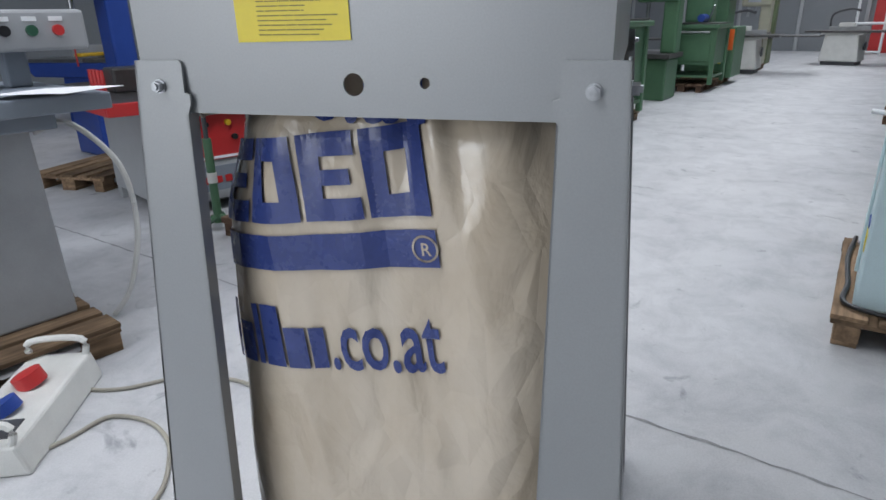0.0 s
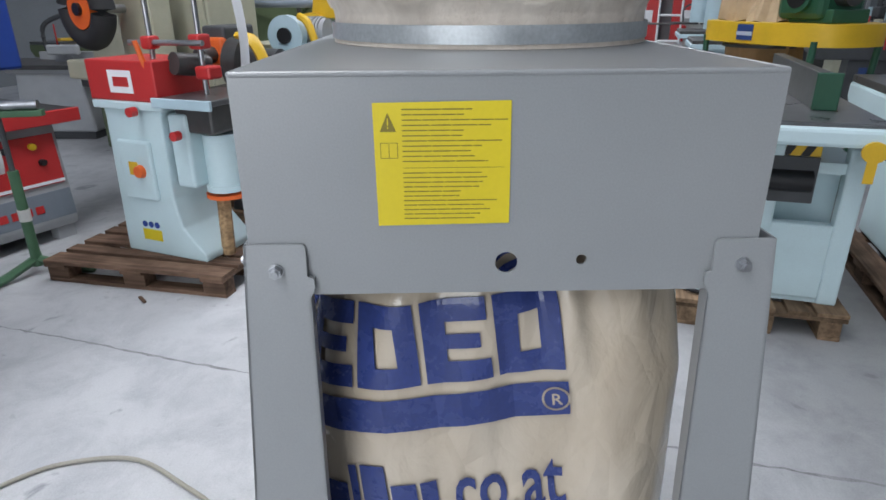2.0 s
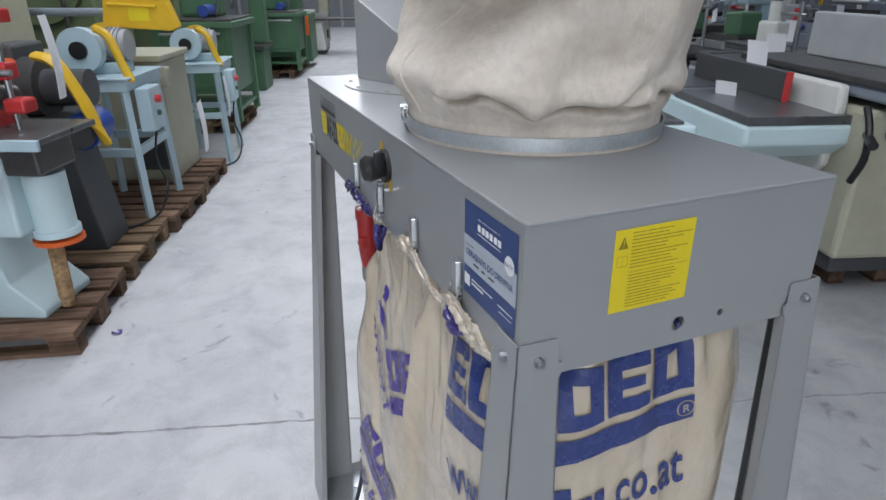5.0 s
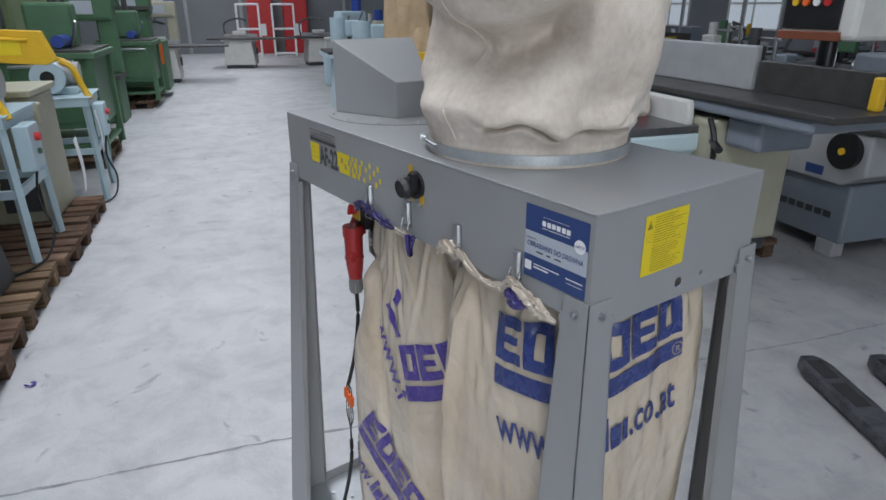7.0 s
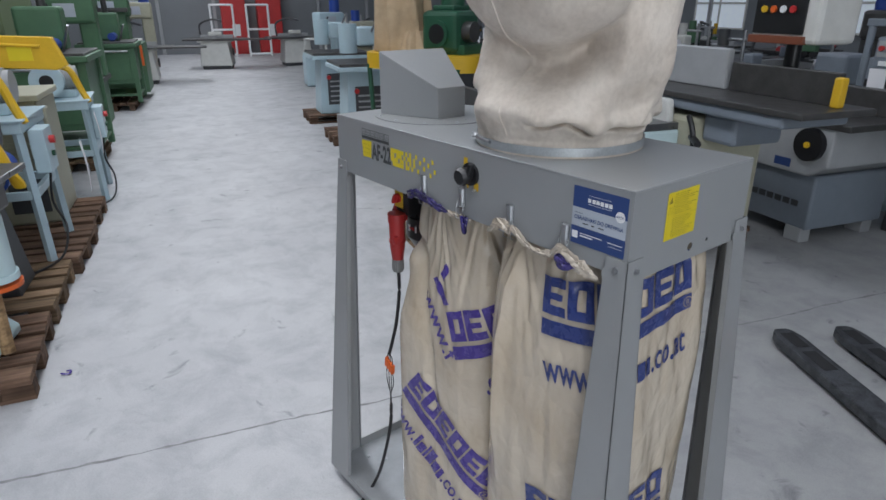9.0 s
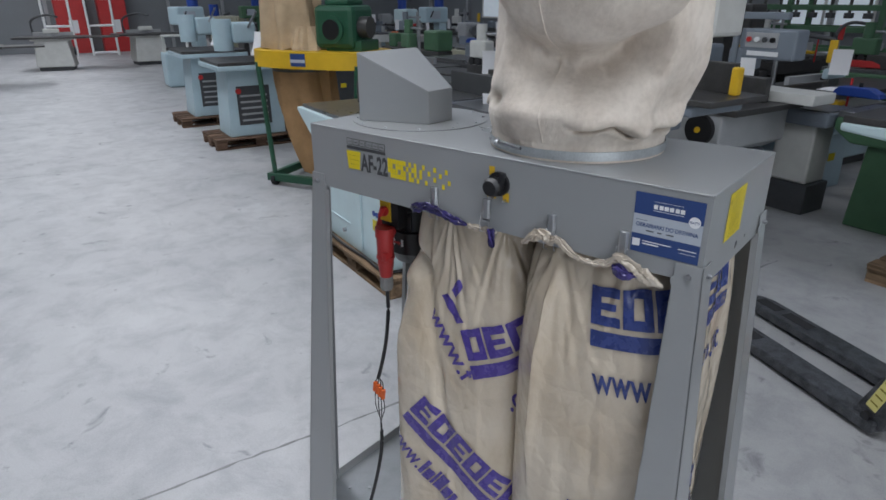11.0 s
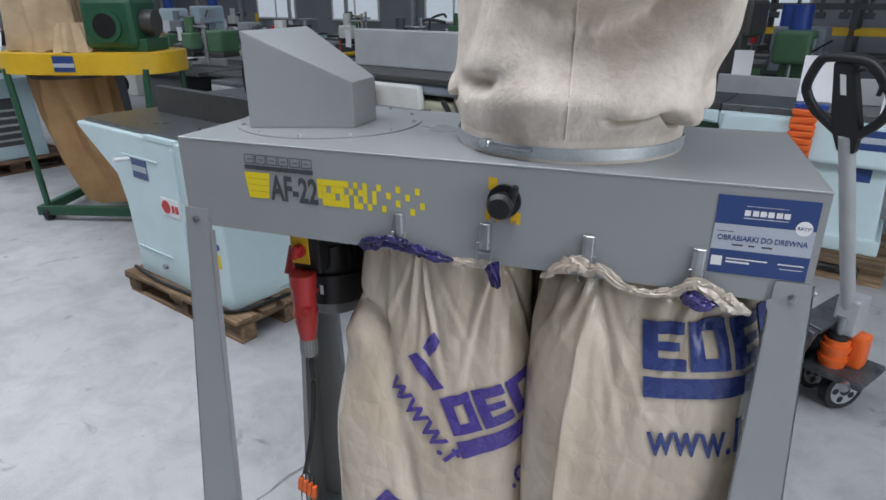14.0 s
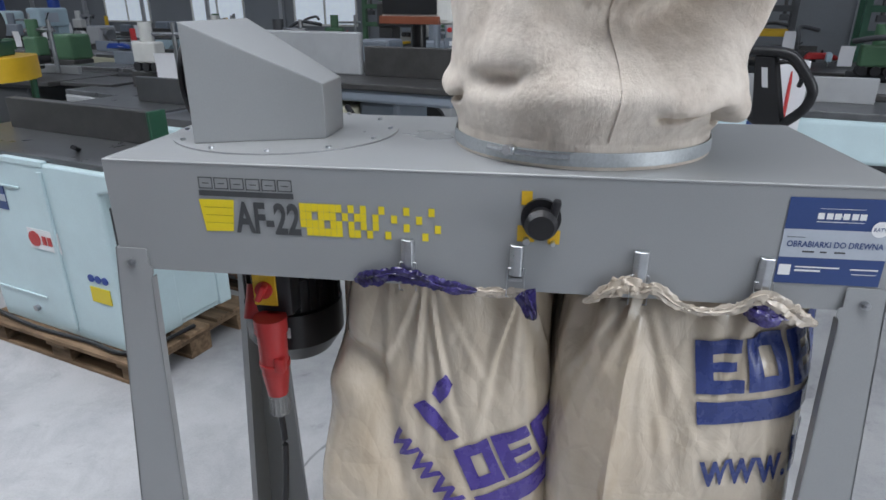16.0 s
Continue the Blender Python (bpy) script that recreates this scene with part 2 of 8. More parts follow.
GREY = paint("grey_sheet_paint", (0.275, 0.285, 0.29), 0.3, vary=0.05, scale=2.5, bump=0.06, grain=500, spec=0.85)
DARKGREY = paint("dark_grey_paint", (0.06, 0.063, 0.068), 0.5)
BLACK = paint("black_plastic", (0.012, 0.012, 0.014), 0.38)
RUBBER = paint("black_rubber", (0.02, 0.02, 0.022), 0.75)
ZINC = paint("zinc_steel", (0.62, 0.64, 0.66), 0.3, metal=1.0, vary=0.08, scale=20)
GALV = paint("galvanised_band", (0.5, 0.53, 0.545), 0.42, metal=0.5, vary=0.12, scale=14)
STEEL = paint("bare_steel", (0.45, 0.46, 0.48), 0.35, metal=1.0, vary=0.15, scale=8)
GROUND = paint("ground_iron", (0.16, 0.165, 0.17), 0.3, metal=0.6, vary=0.15, scale=9)
CAST = paint("dark_cast_iron", (0.075, 0.073, 0.072), 0.38, metal=0.3, vary=0.15, scale=10)
YELLOW = paint("yellow_film", (0.72, 0.57, 0.02), 0.4, vary=0.03, bump=0)
PALEY = paint("pale_yellow_film", (0.62, 0.56, 0.2), 0.4, vary=0.05, bump=0)
YELLOWP = paint("yellow_paint", (0.68, 0.42, 0.02), 0.45, vary=0.08)
LABELINK = paint("label_ink", (0.22, 0.175, 0.02), 0.5, vary=0.02, bump=0)
NAVY = paint("navy_film", (0.028, 0.06, 0.19), 0.35, vary=0.03, bump=0)
PALE = paint("pale_grey_film", (0.42, 0.46, 0.52), 0.4, vary=0.03, bump=0)
WHITE = paint("white_film", (0.78, 0.79, 0.8), 0.5, vary=0.03, bump=0)
PAPER = paint("white_paper", (0.8, 0.8, 0.82), 0.8, vary=0.04, bump=0)
INKDARK = paint("dark_grey_ink", (0.055, 0.058, 0.062), 0.5, vary=0.03, bump=0)
RED = paint("red_plastic", (0.38, 0.025, 0.025), 0.4, vary=0.05)
REDP = paint("red_paint", (0.5, 0.03, 0.03), 0.4, vary=0.06)
ORANGE = paint("orange_plastic", (0.75, 0.13, 0.02), 0.4, vary=0.05)
BLUEP = paint("blue_paint", (0.02, 0.06, 0.3), 0.4, vary=0.08)
SKYBLUE = paint("pale_blue_paint", (0.43, 0.56, 0.62), 0.4, vary=0.05, scale=3)
MINT = paint("pale_mint_paint", (0.56, 0.7, 0.73), 0.42, vary=0.05, scale=3)
GREEN = paint("machine_green", (0.07, 0.16, 0.085), 0.45, vary=0.1, scale=4)
DGREEN = paint("dark_green", (0.02, 0.09, 0.05), 0.45, vary=0.1)
OLIVE = paint("olive_green", (0.13, 0.17, 0.085), 0.5, vary=0.08)
BEIGE = paint("beige_paint", (0.42, 0.41, 0.31), 0.5, vary=0.07)
LGREY = paint("light_grey_paint", (0.36, 0.37, 0.38), 0.45, vary=0.06)
BGREY = paint("blue_grey_paint", (0.2, 0.23, 0.27), 0.45, vary=0.06)
WHITEP = paint("white_machine_paint", (0.62, 0.62, 0.59), 0.45, vary=0.06)
BROWNCLOTH = paint("brown_cloth", (0.36, 0.22, 0.11), 0.9, vary=0.12, scale=5, bump=0.2, spec=0.1)
CREAMCLOTH = paint("cream_cloth", (0.5, 0.38, 0.25), 0.9, vary=0.12, scale=5, bump=0.2, spec=0.1)
GREYCABLE = paint("grey_cable", (0.33, 0.31, 0.26), 0.55)
WALLM = paint("hall_wall", (0.21, 0.222, 0.235), 0.8, vary=0.06, scale=0.6, grain=40)
CEIL = paint("hall_ceiling", (0.78, 0.785, 0.79), 0.9, vary=0.06, scale=0.6)
CRACK = paint("crack_dark", (0.29, 0.29, 0.295), 0.95, vary=0.2, scale=14)
PALLET = wood_mat("pallet_wood", (0.29, 0.195, 0.12))
PALLETD = wood_mat("dark_pallet_wood", (0.2, 0.125, 0.085))
FELT = felt_mat()
SACK = poly_mat("cream_sack", (0.56, 0.485, 0.385), (0.45, 0.365, 0.265))
CUFF = poly_mat("cuff_film", (0.52, 0.46, 0.385), (0.42, 0.35, 0.27))
PRINTV = paint("violet_print", (0.075, 0.05, 0.27), 0.26, vary=0.1, scale=30, bump=0.02)
FILMV = paint("violet_film", (0.05, 0.04, 0.16), 0.18, vary=0.5, scale=40, bump=0.1)
PRINTB = paint("blue_print", (0.035, 0.055, 0.2), 0.26, vary=0.1, scale=30, bump=0.02)


# ---- mesh helpers ----
def B():
    return bmesh.new()


def part(name, bm, material, parent=None, label="", smooth=False):
    """Links a bmesh as one mesh object, under parent where one is given."""
    me = bpy.data.meshes.new(name)
    bm.to_mesh(me)
    bm.free()
    me.materials.append(material)
    if smooth:
        me.polygons.foreach_set("use_smooth", [True] * len(me.polygons))
        me.set_sharp_from_angle(angle=radians(40))
    ob = new(name, me)
    if parent is not None:
        ob.parent = parent
    if label:
        ob["label"] = label
    return ob


def thing(name, m, label, category, group="", kind=""):
    e = new(name)
    e.empty_display_size = 0.1
    e.matrix_basis = m
    return tagged(e, label, category, group, kind)


def box(bm, c, s, bevel=0.0, turn=None):
    """A box of centre c and size s with chamfered edges."""
    r = bmesh.ops.create_cube(bm, size=1.0)
    vs = r["verts"]
    bmesh.ops.scale(bm, vec=s, verts=vs)
    if turn is not None:
        bmesh.ops.rotate(bm, cent=(0, 0, 0), matrix=Euler([radians(a) for a in turn]).to_matrix(), verts=vs)
    bmesh.ops.translate(bm, vec=c, verts=vs)
    if bevel > 0:
        es = list({e for v in vs for e in v.link_edges})
        bmesh.ops.bevel(bm, geom=es, offset=min(bevel, 0.45 * min(s)), segments=2, profile=0.5, affect="EDGES")
    return bm


def cyl(bm, a, b, r, seg=20, r2=None, caps=True):
    """A cylinder or cone from a to b."""
    a, b = Vector(a), Vector(b)
    d = b - a
    m = Matrix.Translation((a + b) / 2) @ d.to_track_quat("Z", "Y").to_matrix().to_4x4()
    bmesh.ops.create_cone(bm, cap_ends=caps, segments=seg, radius1=r, radius2=r if r2 is None else r2, depth=d.length, matrix=m)
    return bm


def ball(bm, c, r, seg=14, squash=(1, 1, 1)):
    m = Matrix.Translation(c) @ Matrix.Diagonal((*squash, 1))
    bmesh.ops.create_uvsphere(bm, u_segments=seg, v_segments=max(6, seg // 2), radius=r, matrix=m)
    return bm


def prism(bm, pts, a, b, axis="y"):
    """A flat outline pts, in the two other axes, drawn out from a to b along axis."""
    put = {"x": lambda p, q, t: (t, p, q), "y": lambda p, q, t: (p, t, q), "z": lambda p, q, t: (p, q, t)}[axis]
    lo = [bm.verts.new(put(p, q, a)) for p, q in pts]
    hi = [bm.verts.new(put(p, q, b)) for p, q in pts]
    fs = [bm.faces.new(lo), bm.faces.new(hi[::-1])]
    n = len(pts)
    for i in range(n):
        fs.append(bm.faces.new((lo[(i + 1) % n], lo[i], hi[i], hi[(i + 1) % n])))
    bmesh.ops.recalc_face_normals(bm, faces=fs)
    return bm


def chamfer(bm, d, seg=2):
    bmesh.ops.bevel(bm, geom=list(bm.edges), offset=d, segments=seg, profile=0.5, affect="EDGES")
    return bm


def smooth_line(pts, n=8):
    """Points along a soft curve through pts."""
    v = [Vector(p) for p in pts]
    out = []
    for i in range(len(v) - 1):
        p0, p1, p2, p3 = v[max(i - 1, 0)], v[i], v[i + 1], v[min(i + 2, len(v) - 1)]
        for k in range(n):
            t = k / n
            out.append(0.5 * ((2 * p1) + (p2 - p0) * t + (2 * p0 - 5 * p1 + 4 * p2 - p3) * t * t + (3 * p1 - p0 - 3 * p2 + p3) * t ** 3))
    out.append(v[-1])
    return out


def tube(bm, pts, r, seg=8, closed=False, flat=1.0):
    """A round bar along pts. r may be a number or a function of 0..1."""
    rings = []
    n = len(pts)
    up = Vector((0, 0, 1))
    for i, p in enumerate(pts):
        p = Vector(p)
        q = Vector(pts[(i + 1) % n]) if (i < n - 1 or closed) else p
        o = Vector(pts[i - 1]) if (i > 0 or closed) else p
        d = (q - o).normalized()
        side = d.cross(up)
        if side.length < 0.05:
            side = d.cross(Vector((0, 1, 0)))
        side.normalize()
        over = side.cross(d)
        rr = r(i / max(1, n - 1)) if callable(r) else r
        rings.append([bm.verts.new(p + (side * math.cos(a) * flat + over * math.sin(a)) * rr) for a in [2 * math.pi * k / seg for k in range(seg)]])
    for i in range(n if closed else n - 1):
        a, b = rings[i], rings[(i + 1) % n]
        for k in range(seg):
            bm.faces.new((a[k], a[(k + 1) % seg], b[(k + 1) % seg], b[k]))
    if not closed:
        bm.faces.new(rings[0][::-1])
        bm.faces.new(rings[-1])
    bmesh.ops.recalc_face_normals(bm, faces=list(bm.faces))
    return bm


def ring(bm, c, r, h, thick, seg=64):
    """An upright flat ring band, standing on c."""
    loops = []
    for rr, z in ((r, 0), (r, h), (r - thick, h), (r - thick, 0)):
        loops.append([bm.verts.new((c[0] + rr * math.cos(2 * math.pi * k / seg), c[1] + rr * math.sin(2 * math.pi * k / seg), c[2] + z)) for k in range(seg)])
    for j in range(4):
        a, b = loops[j], loops[(j + 1) % 4]
        for k in range(seg):
            bm.faces.new((a[k], a[(k + 1) % seg], b[(k + 1) % seg], b[k]))
    bmesh.ops.recalc_face_normals(bm, faces=list(bm.faces))
    return bm


def letters(body, height, spacing=1.0, bold=0.0):
    """The flat outline of a line of writing, starting at 0, 0, as a bmesh in x and z; height is that of a capital."""
    cu = bpy.data.curves.new("writing", "FONT")
    cu.body, cu.size, cu.space_character, cu.offset = body, height / 0.72, spacing, bold
    cu.resolution_u = 3
    ob = bpy.data.objects.new("writing", cu)
    scene.collection.objects.link(ob)
    dg = bpy.context.evaluated_depsgraph_get()
    me = bpy.data.meshes.new_from_object(ob.evaluated_get(dg))
    bm = B()
    bm.from_mesh(me)
    bpy.data.objects.remove(ob)
    bpy.data.curves.remove(cu)
    bpy.data.meshes.remove(me)
    for v in bm.verts:
        v.co = Vector((v.co.x, 0, v.co.y))
    return bm


def place(bm, fn):
    for v in bm.verts:
        v.co = Vector(fn(v.co))
    return bm


def sheet(bm, x0, z0, x1, z1, skew=0.0):
    """A flat rectangle in x and z facing -y."""
    vs = [bm.verts.new(p) for p in ((x0, 0, z0), (x1, 0, z0), (x1 + skew, 0, z1), (x0 + skew, 0, z1))]
    bm.faces.new(vs)
    return bm


def text_lines(bm, x0, x1, z0, z1, rows, fill, seed, h=0.45):
    """Rows of unreadable small print as thin bars."""
    rnd = random.Random(seed)
    dz = (z1 - z0) / rows
    for i in range(rows):
        z = z1 - (i + 0.5) * dz
        w = (x1 - x0) * rnd.uniform(*fill)
        x = x0
        while x < x0 + w - 0.002:
            k = min(rnd.uniform(0.008, 0.026), x0 + w - x)
            sheet(bm, x, z - dz * h / 2, x + k, z + dz * h / 2)
            x += k + 0.0009
    return bm


# ---- the hall ----
def slab(name, pts, z0, z1, material, label=""):
    bm = B()
    prism(bm, pts, z0, z1, "z")
    ob = part(name, bm, material)
    return tagged(ob, label, kind="structure")


def hall_rect(s0, s1, r0, r1):
    return [tuple((O + U * s + N * r)[:2]) for s, r in ((s0, r0), (s1, r0), (s1, r1), (s0, r1))]


S0, S1, R0, R1, HIGH = -12.0, 25.0, -10.0, 17.0, 6.2
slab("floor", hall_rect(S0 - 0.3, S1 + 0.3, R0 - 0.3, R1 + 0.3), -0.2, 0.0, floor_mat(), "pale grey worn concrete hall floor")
slab("wall_end", hall_rect(S1, S1 + 0.3, R0, R1), 0, HIGH, WALLM, "light grey panelled hall end wall")
# start wall, never in view; its opening is added for a fill lamp
slab("wall_start", hall_rect(S0 - 0.3, S0, R0, -2.5), 0, HIGH, WALLM, "light grey hall wall beside an unseen added opening")
slab("wall_start_right", hall_rect(S0 - 0.3, S0, 3.5, R1), 0, HIGH, WALLM, "light grey hall wall beside an unseen added opening")
slab("wall_start_low", hall_rect(S0 - 0.3, S0, -2.5, 3.5), 0, 0.6, WALLM, "light grey wall below an unseen added opening")
slab("wall_start_high", hall_rect(S0 - 0.3, S0, -2.5, 3.5), 4.6, HIGH, WALLM, "light grey wall above an unseen added opening")
slab("wall_left", hall_rect(S0 - 0.3, S1 + 0.3, R0 - 0.3, R0), 0, HIGH, WALLM, "light grey long hall wall")
slab("wall_right", hall_rect(S0 - 0.3, S1 + 0.3, R1, R1 + 0.3), 0, HIGH, WALLM, "light grey long hall wall with rails")
# roof with long open skylights; the sky's light comes in through them
LIGHTS = [(-6.5, 1.6, 40), (0.6, 1.6, 1250), (7.5, 1.6, 70), (13.5, 1.6, 200)]
bm = B()
edge = R0 - 0.3
for rc, w, power in LIGHTS:
    prism(bm, hall_rect(S0 - 0.3, S1 + 0.3, edge, rc - w / 2), HIGH, HIGH + 0.2, "z")
    prism(bm, hall_rect(S0 - 0.3, S0 + 1.0, rc - w / 2, rc + w / 2), HIGH, HIGH + 0.2, "z")
    prism(bm, hall_rect(S1 - 1.0, S1 + 0.3, rc - w / 2, rc + w / 2), HIGH, HIGH + 0.2, "z")
    edge = rc + w / 2
prism(bm, hall_rect(S0 - 0.3, S1 + 0.3, edge, R1 + 0.3), HIGH, HIGH + 0.2, "z")
tagged(part("ceiling", bm, CEIL), "white hall roof with long skylights", kind="structure")
for rc, w, power in LIGHTS:
    ld = bpy.data.lights.new("skylight", "AREA")
    ld.shape, ld.size, ld.size_y = "RECTANGLE", S1 - S0 - 2.4, w - 0.1
    ld.energy, ld.color = power, (0.905, 0.94, 1.0)
    lo = new("skylight", ld)
    p = O + U * ((S0 + S1) / 2) + N * rc
    lo.matrix_basis = pose(p.x, p.y, HIGH + 0.1, 0, 0, DEG)

# unseen fill lamp added in that opening, brightening faces towards the start
gd = bpy.data.lights.new("added_end_fill", "AREA")
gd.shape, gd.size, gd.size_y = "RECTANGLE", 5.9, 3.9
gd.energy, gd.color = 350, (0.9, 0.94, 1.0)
go = new("added_end_fill", gd)
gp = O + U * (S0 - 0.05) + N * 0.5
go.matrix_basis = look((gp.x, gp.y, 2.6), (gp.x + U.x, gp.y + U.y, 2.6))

# hair cracks and saw joints in the floor
def crack(pts, w, seed):
    rnd = random.Random(seed)
    line = smooth_line([(x, y, 0) for x, y in pts], 10)
    bm = B()
    prev = None
    for i, p in enumerate(line):
        d = (line[min(i + 1, len(line) - 1)] - line[max(i - 1, 0)]).normalized()
        side = Vector((-d.y, d.x, 0))
        p = p + side * rnd.uniform(-0.005, 0.005)
        hw = w * rnd.uniform(0.25, 1.0) / 2
        cur = (bm.verts.new((p + side * hw) + Vector((0, 0, 0.0012))), bm.verts.new((p - side * hw) + Vector((0, 0, 0.0012))))
        if prev:
            bm.faces.new((prev[0], prev[1], cur[1], cur[0]))
        prev = cur
    bmesh.ops.recalc_face_normals(bm, faces=list(bm.faces))
    tagged(part("floor_crack", bm, CRACK), "jagged grey crack in the concrete floor", kind="structure")


def joint(s, r0, r1, w, seed, sway=0.012):
    rnd = random.Random(seed)
    n = int((r1 - r0) / 0.5)
    crack([tuple((O + U * (s + rnd.uniform(-sway, sway)) + N * (r0 + (r1 - r0) * k / n))[:2]) for k in range(n + 1)], w, seed)


joint(-0.86, -4.0, 5.4, 0.02, 1)
joint(5.2, -0.1, 3.0, 0.01, 4)
joint(11.2, -0.1, 3.0, 0.01, 5)

# ---- the dust extractor ----
# its long front lies in y = 0, one end in x = 0; x runs along the front
LX, WY, TOP, LOW = 1.198, 0.469, 1.53, 1.341
WL = 0.48  # across the legs and the base
extractor = thing("dust_extractor", pose(0, 0, 0), "grey sheet-metal mobile dust extractor on four splayed legs", "dust extractor")


# folded housing: five sheets as one body, open below, with two holes in its end
bm = B()
T = 0.0022
box(bm, (-LX / 2, WY / 2, TOP - T / 2), (LX, WY, T), 0.0009)
box(bm, (-LX / 2, T / 2, (TOP - T + LOW) / 2), (LX, T, TOP - T - LOW), 0.0)
box(bm, (-LX / 2, WY - T / 2, (TOP - T + LOW) / 2), (LX, T, TOP - T - LOW), 0.0)
box(bm, (-LX + T / 2, WY / 2, (TOP - T + LOW) / 2), (T, WY - 2 * T, TOP - T - LOW), 0.0)
housing = part("housing", bm, GREY, extractor)
bm = B()
hole_specs = [(0.236, 1.357, 0.0105), (0.306, 1.359, 0.005)]
z0, z1 = 1.327, TOP - T
for xx in (0.0, -T):
    outer = [bm.verts.new((xx, y, z)) for y, z in ((T, z0), (WY - T, z0), (WY - T, z1), (T, z1))]
    eds = [bm.edges.new((outer[i], outer[(i + 1) % 4])) for i in range(4)]
    for hy, hz, hr in hole_specs:
        c = [bm.verts.new((xx, hy + hr * math.cos(2 * math.pi * k / 20), hz + hr * math.sin(2 * math.pi * k / 20))) for k in range(20)]
        eds += [bm.edges.new((c[i], c[(i + 1) % 20])) for i in range(20)]
    bmesh.ops.triangle_fill(bm, use_beauty=True, edges=eds)
for hy, hz, hr in hole_specs:
    cyl(bm, (-T, hy, hz), (0.0, hy, hz), hr, 20, caps=False)
bmesh.ops.recalc_face_normals(bm, faces=list(bm.faces))
part("end_panel", bm, GREY, extractor)
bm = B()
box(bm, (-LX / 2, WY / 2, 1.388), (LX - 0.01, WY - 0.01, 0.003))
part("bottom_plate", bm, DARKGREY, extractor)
# rounded fold along the upper edges
bm = B()
rim = [(-0.0017, 0.0017), (-0.0017, WY - 0.0017), (-LX + 0.0017, WY - 0.0017), (-LX + 0.0017, 0.0017)]
for i in range(4):
    (xa, ya), (xb, yb) = rim[i], rim[(i + 1) % 4]
    cyl(bm, (xa, ya, TOP - 0.0022), (xb, yb, TOP - 0.0022), 0.0029, 10)
part("folded_edge", bm, GREY, extractor, smooth=True)


def leg(cx, cy, dx, dy):
    """An angle leg at a corner: vertical inner edges, outer corner splayed outwards to the floor."""
    t = 0.0025
    splay = 0.062
    zt, zb, zs = 1.379, 0.045, 1.333

    def off(z):
        return 0.004 + splay * (zt - z)

    bm = B()
    win, wtop = 0.048, 0.052
    # front flange (in the plane of the long side) and end flange, each with the small step at its head
    for kind in (0, 1):
        pts = [(-off(zt), zt), (wtop - 0.003, zt), (wtop, zt - 0.003), (wtop, 1.348), (wtop + 0.006, 1.346), (wtop + 0.006, 1.336), (win + 0.006, zs - 0.006), (win + 0.004, zb), (-off(zb), zb)]
        lo, hi = [], []
        for p, z in pts:
            o = off(z)
            if kind == 0:
                lo.append(bm.verts.new((cx - dx * p, cy + dy * o, z)))
                hi.append(bm.verts.new((cx - dx * p, cy + dy * (o - t), z)))
            else:
                lo.append(bm.verts.new((cx + dx * o, cy - dy * p, z)))
                hi.append(bm.verts.new((cx + dx * (o - t), cy - dy * p, z)))
        bm.faces.new(lo)
        bm.faces.new(hi[::-1])
        for i in range(len(pts)):
            j = (i + 1) % len(pts)
            bm.faces.new((lo[j], lo[i], hi[i], hi[j]))
    bmesh.ops.recalc_face_normals(bm, faces=list(bm.faces))
    lg = part("leg", bm, GREY, extractor)
    # folded inner lips
    bm = B()
    for kind in (0, 1):
        pts = []
        for z in (zs - 0.006, zb):
            o = off(z)
            q = win + 0.006
            if kind == 0:
                pts.append([(cx - dx * q, cy + dy * o, z), (cx - dx * q, cy + dy * (o - 0.016), z)])
            else:
                pts.append([(cx + dx * o, cy - dy * q, z), (cx + dx * (o - 0.016), cy - dy * q, z)])
        a = [bm.verts.new(p) for p in (pts[0][0], pts[0][1], pts[1][1], pts[1][0])]
        bm.faces.new(a)
        off2 = (dx * 0.002, 0, 0) if kind == 0 else (0, dy * 0.002, 0)
        b = [bm.verts.new(v.co + Vector(off2)) for v in a]
        bm.faces.new(b[::-1])
        for i in range(4):
            bm.faces.new((a[(i + 1) % 4], a[i], b[i], b[(i + 1) % 4]))
    bmesh.ops.recalc_face_normals(bm, faces=list(bm.faces))
    part("lip", bm, GREY, lg)
    # bolts with washers, one in each flange
    for kind in (0, 1):
        bm = B()
        z = 1.354
        o = off(z)
        if kind == 0:
            c, n = Vector((cx - dx * 0.023, cy + dy * o, z)), Vector((0, dy, 0))
        else:
            c, n = Vector((cx + dx * o, cy - dy * 0.024, z)), Vector((dx, 0, 0))
        cyl(bm, c, c + n * 0.0012, 0.0072, 18)
        cyl(bm, c + n * 0.0012, c + n * 0.0075, 0.0058, 6)
        cyl(bm, c + n * 0.0075, c + n * 0.0098, 0.0034, 12)
        part("bolt", bm, STEEL, lg, "zinc-plated hexagon bolt")


for cx, cy, dx, dy in ((0, 0, 1, -1), (0, WL, 1, 1), (-LX, 0, -1, -1), (-LX, WL, -1, 1)):
    leg(cx, cy, dx, dy)

# tray, rails and castors below
SP = 0.004 + 0.062 * (1.379 - 0.06)
bm = B()
box(bm, (-LX / 2, WL / 2, 0.062), (LX + 2 * SP - 0.01, WL + 2 * SP - 0.01, 0.004), 0.001)
part("base_plate", bm, paint("galvanised_sheet", (0.5, 0.52, 0.54), 0.38, metal=0.7, vary=0.08, scale=12), extractor, "bare galvanised base plate")
for a, b in (((-LX - SP + 0.004, 0.06), (-LX - SP + 0.004, WL - 0.06)), ((SP - 0.004, 0.06), (SP - 0.004, WL - 0.06))):
    bm = B()
    box(bm, (a[0], WL / 2, 0.082), (0.003, WL + 0.1, 0.045), 0.001)
    part("side_rail", bm, GREY, extractor)
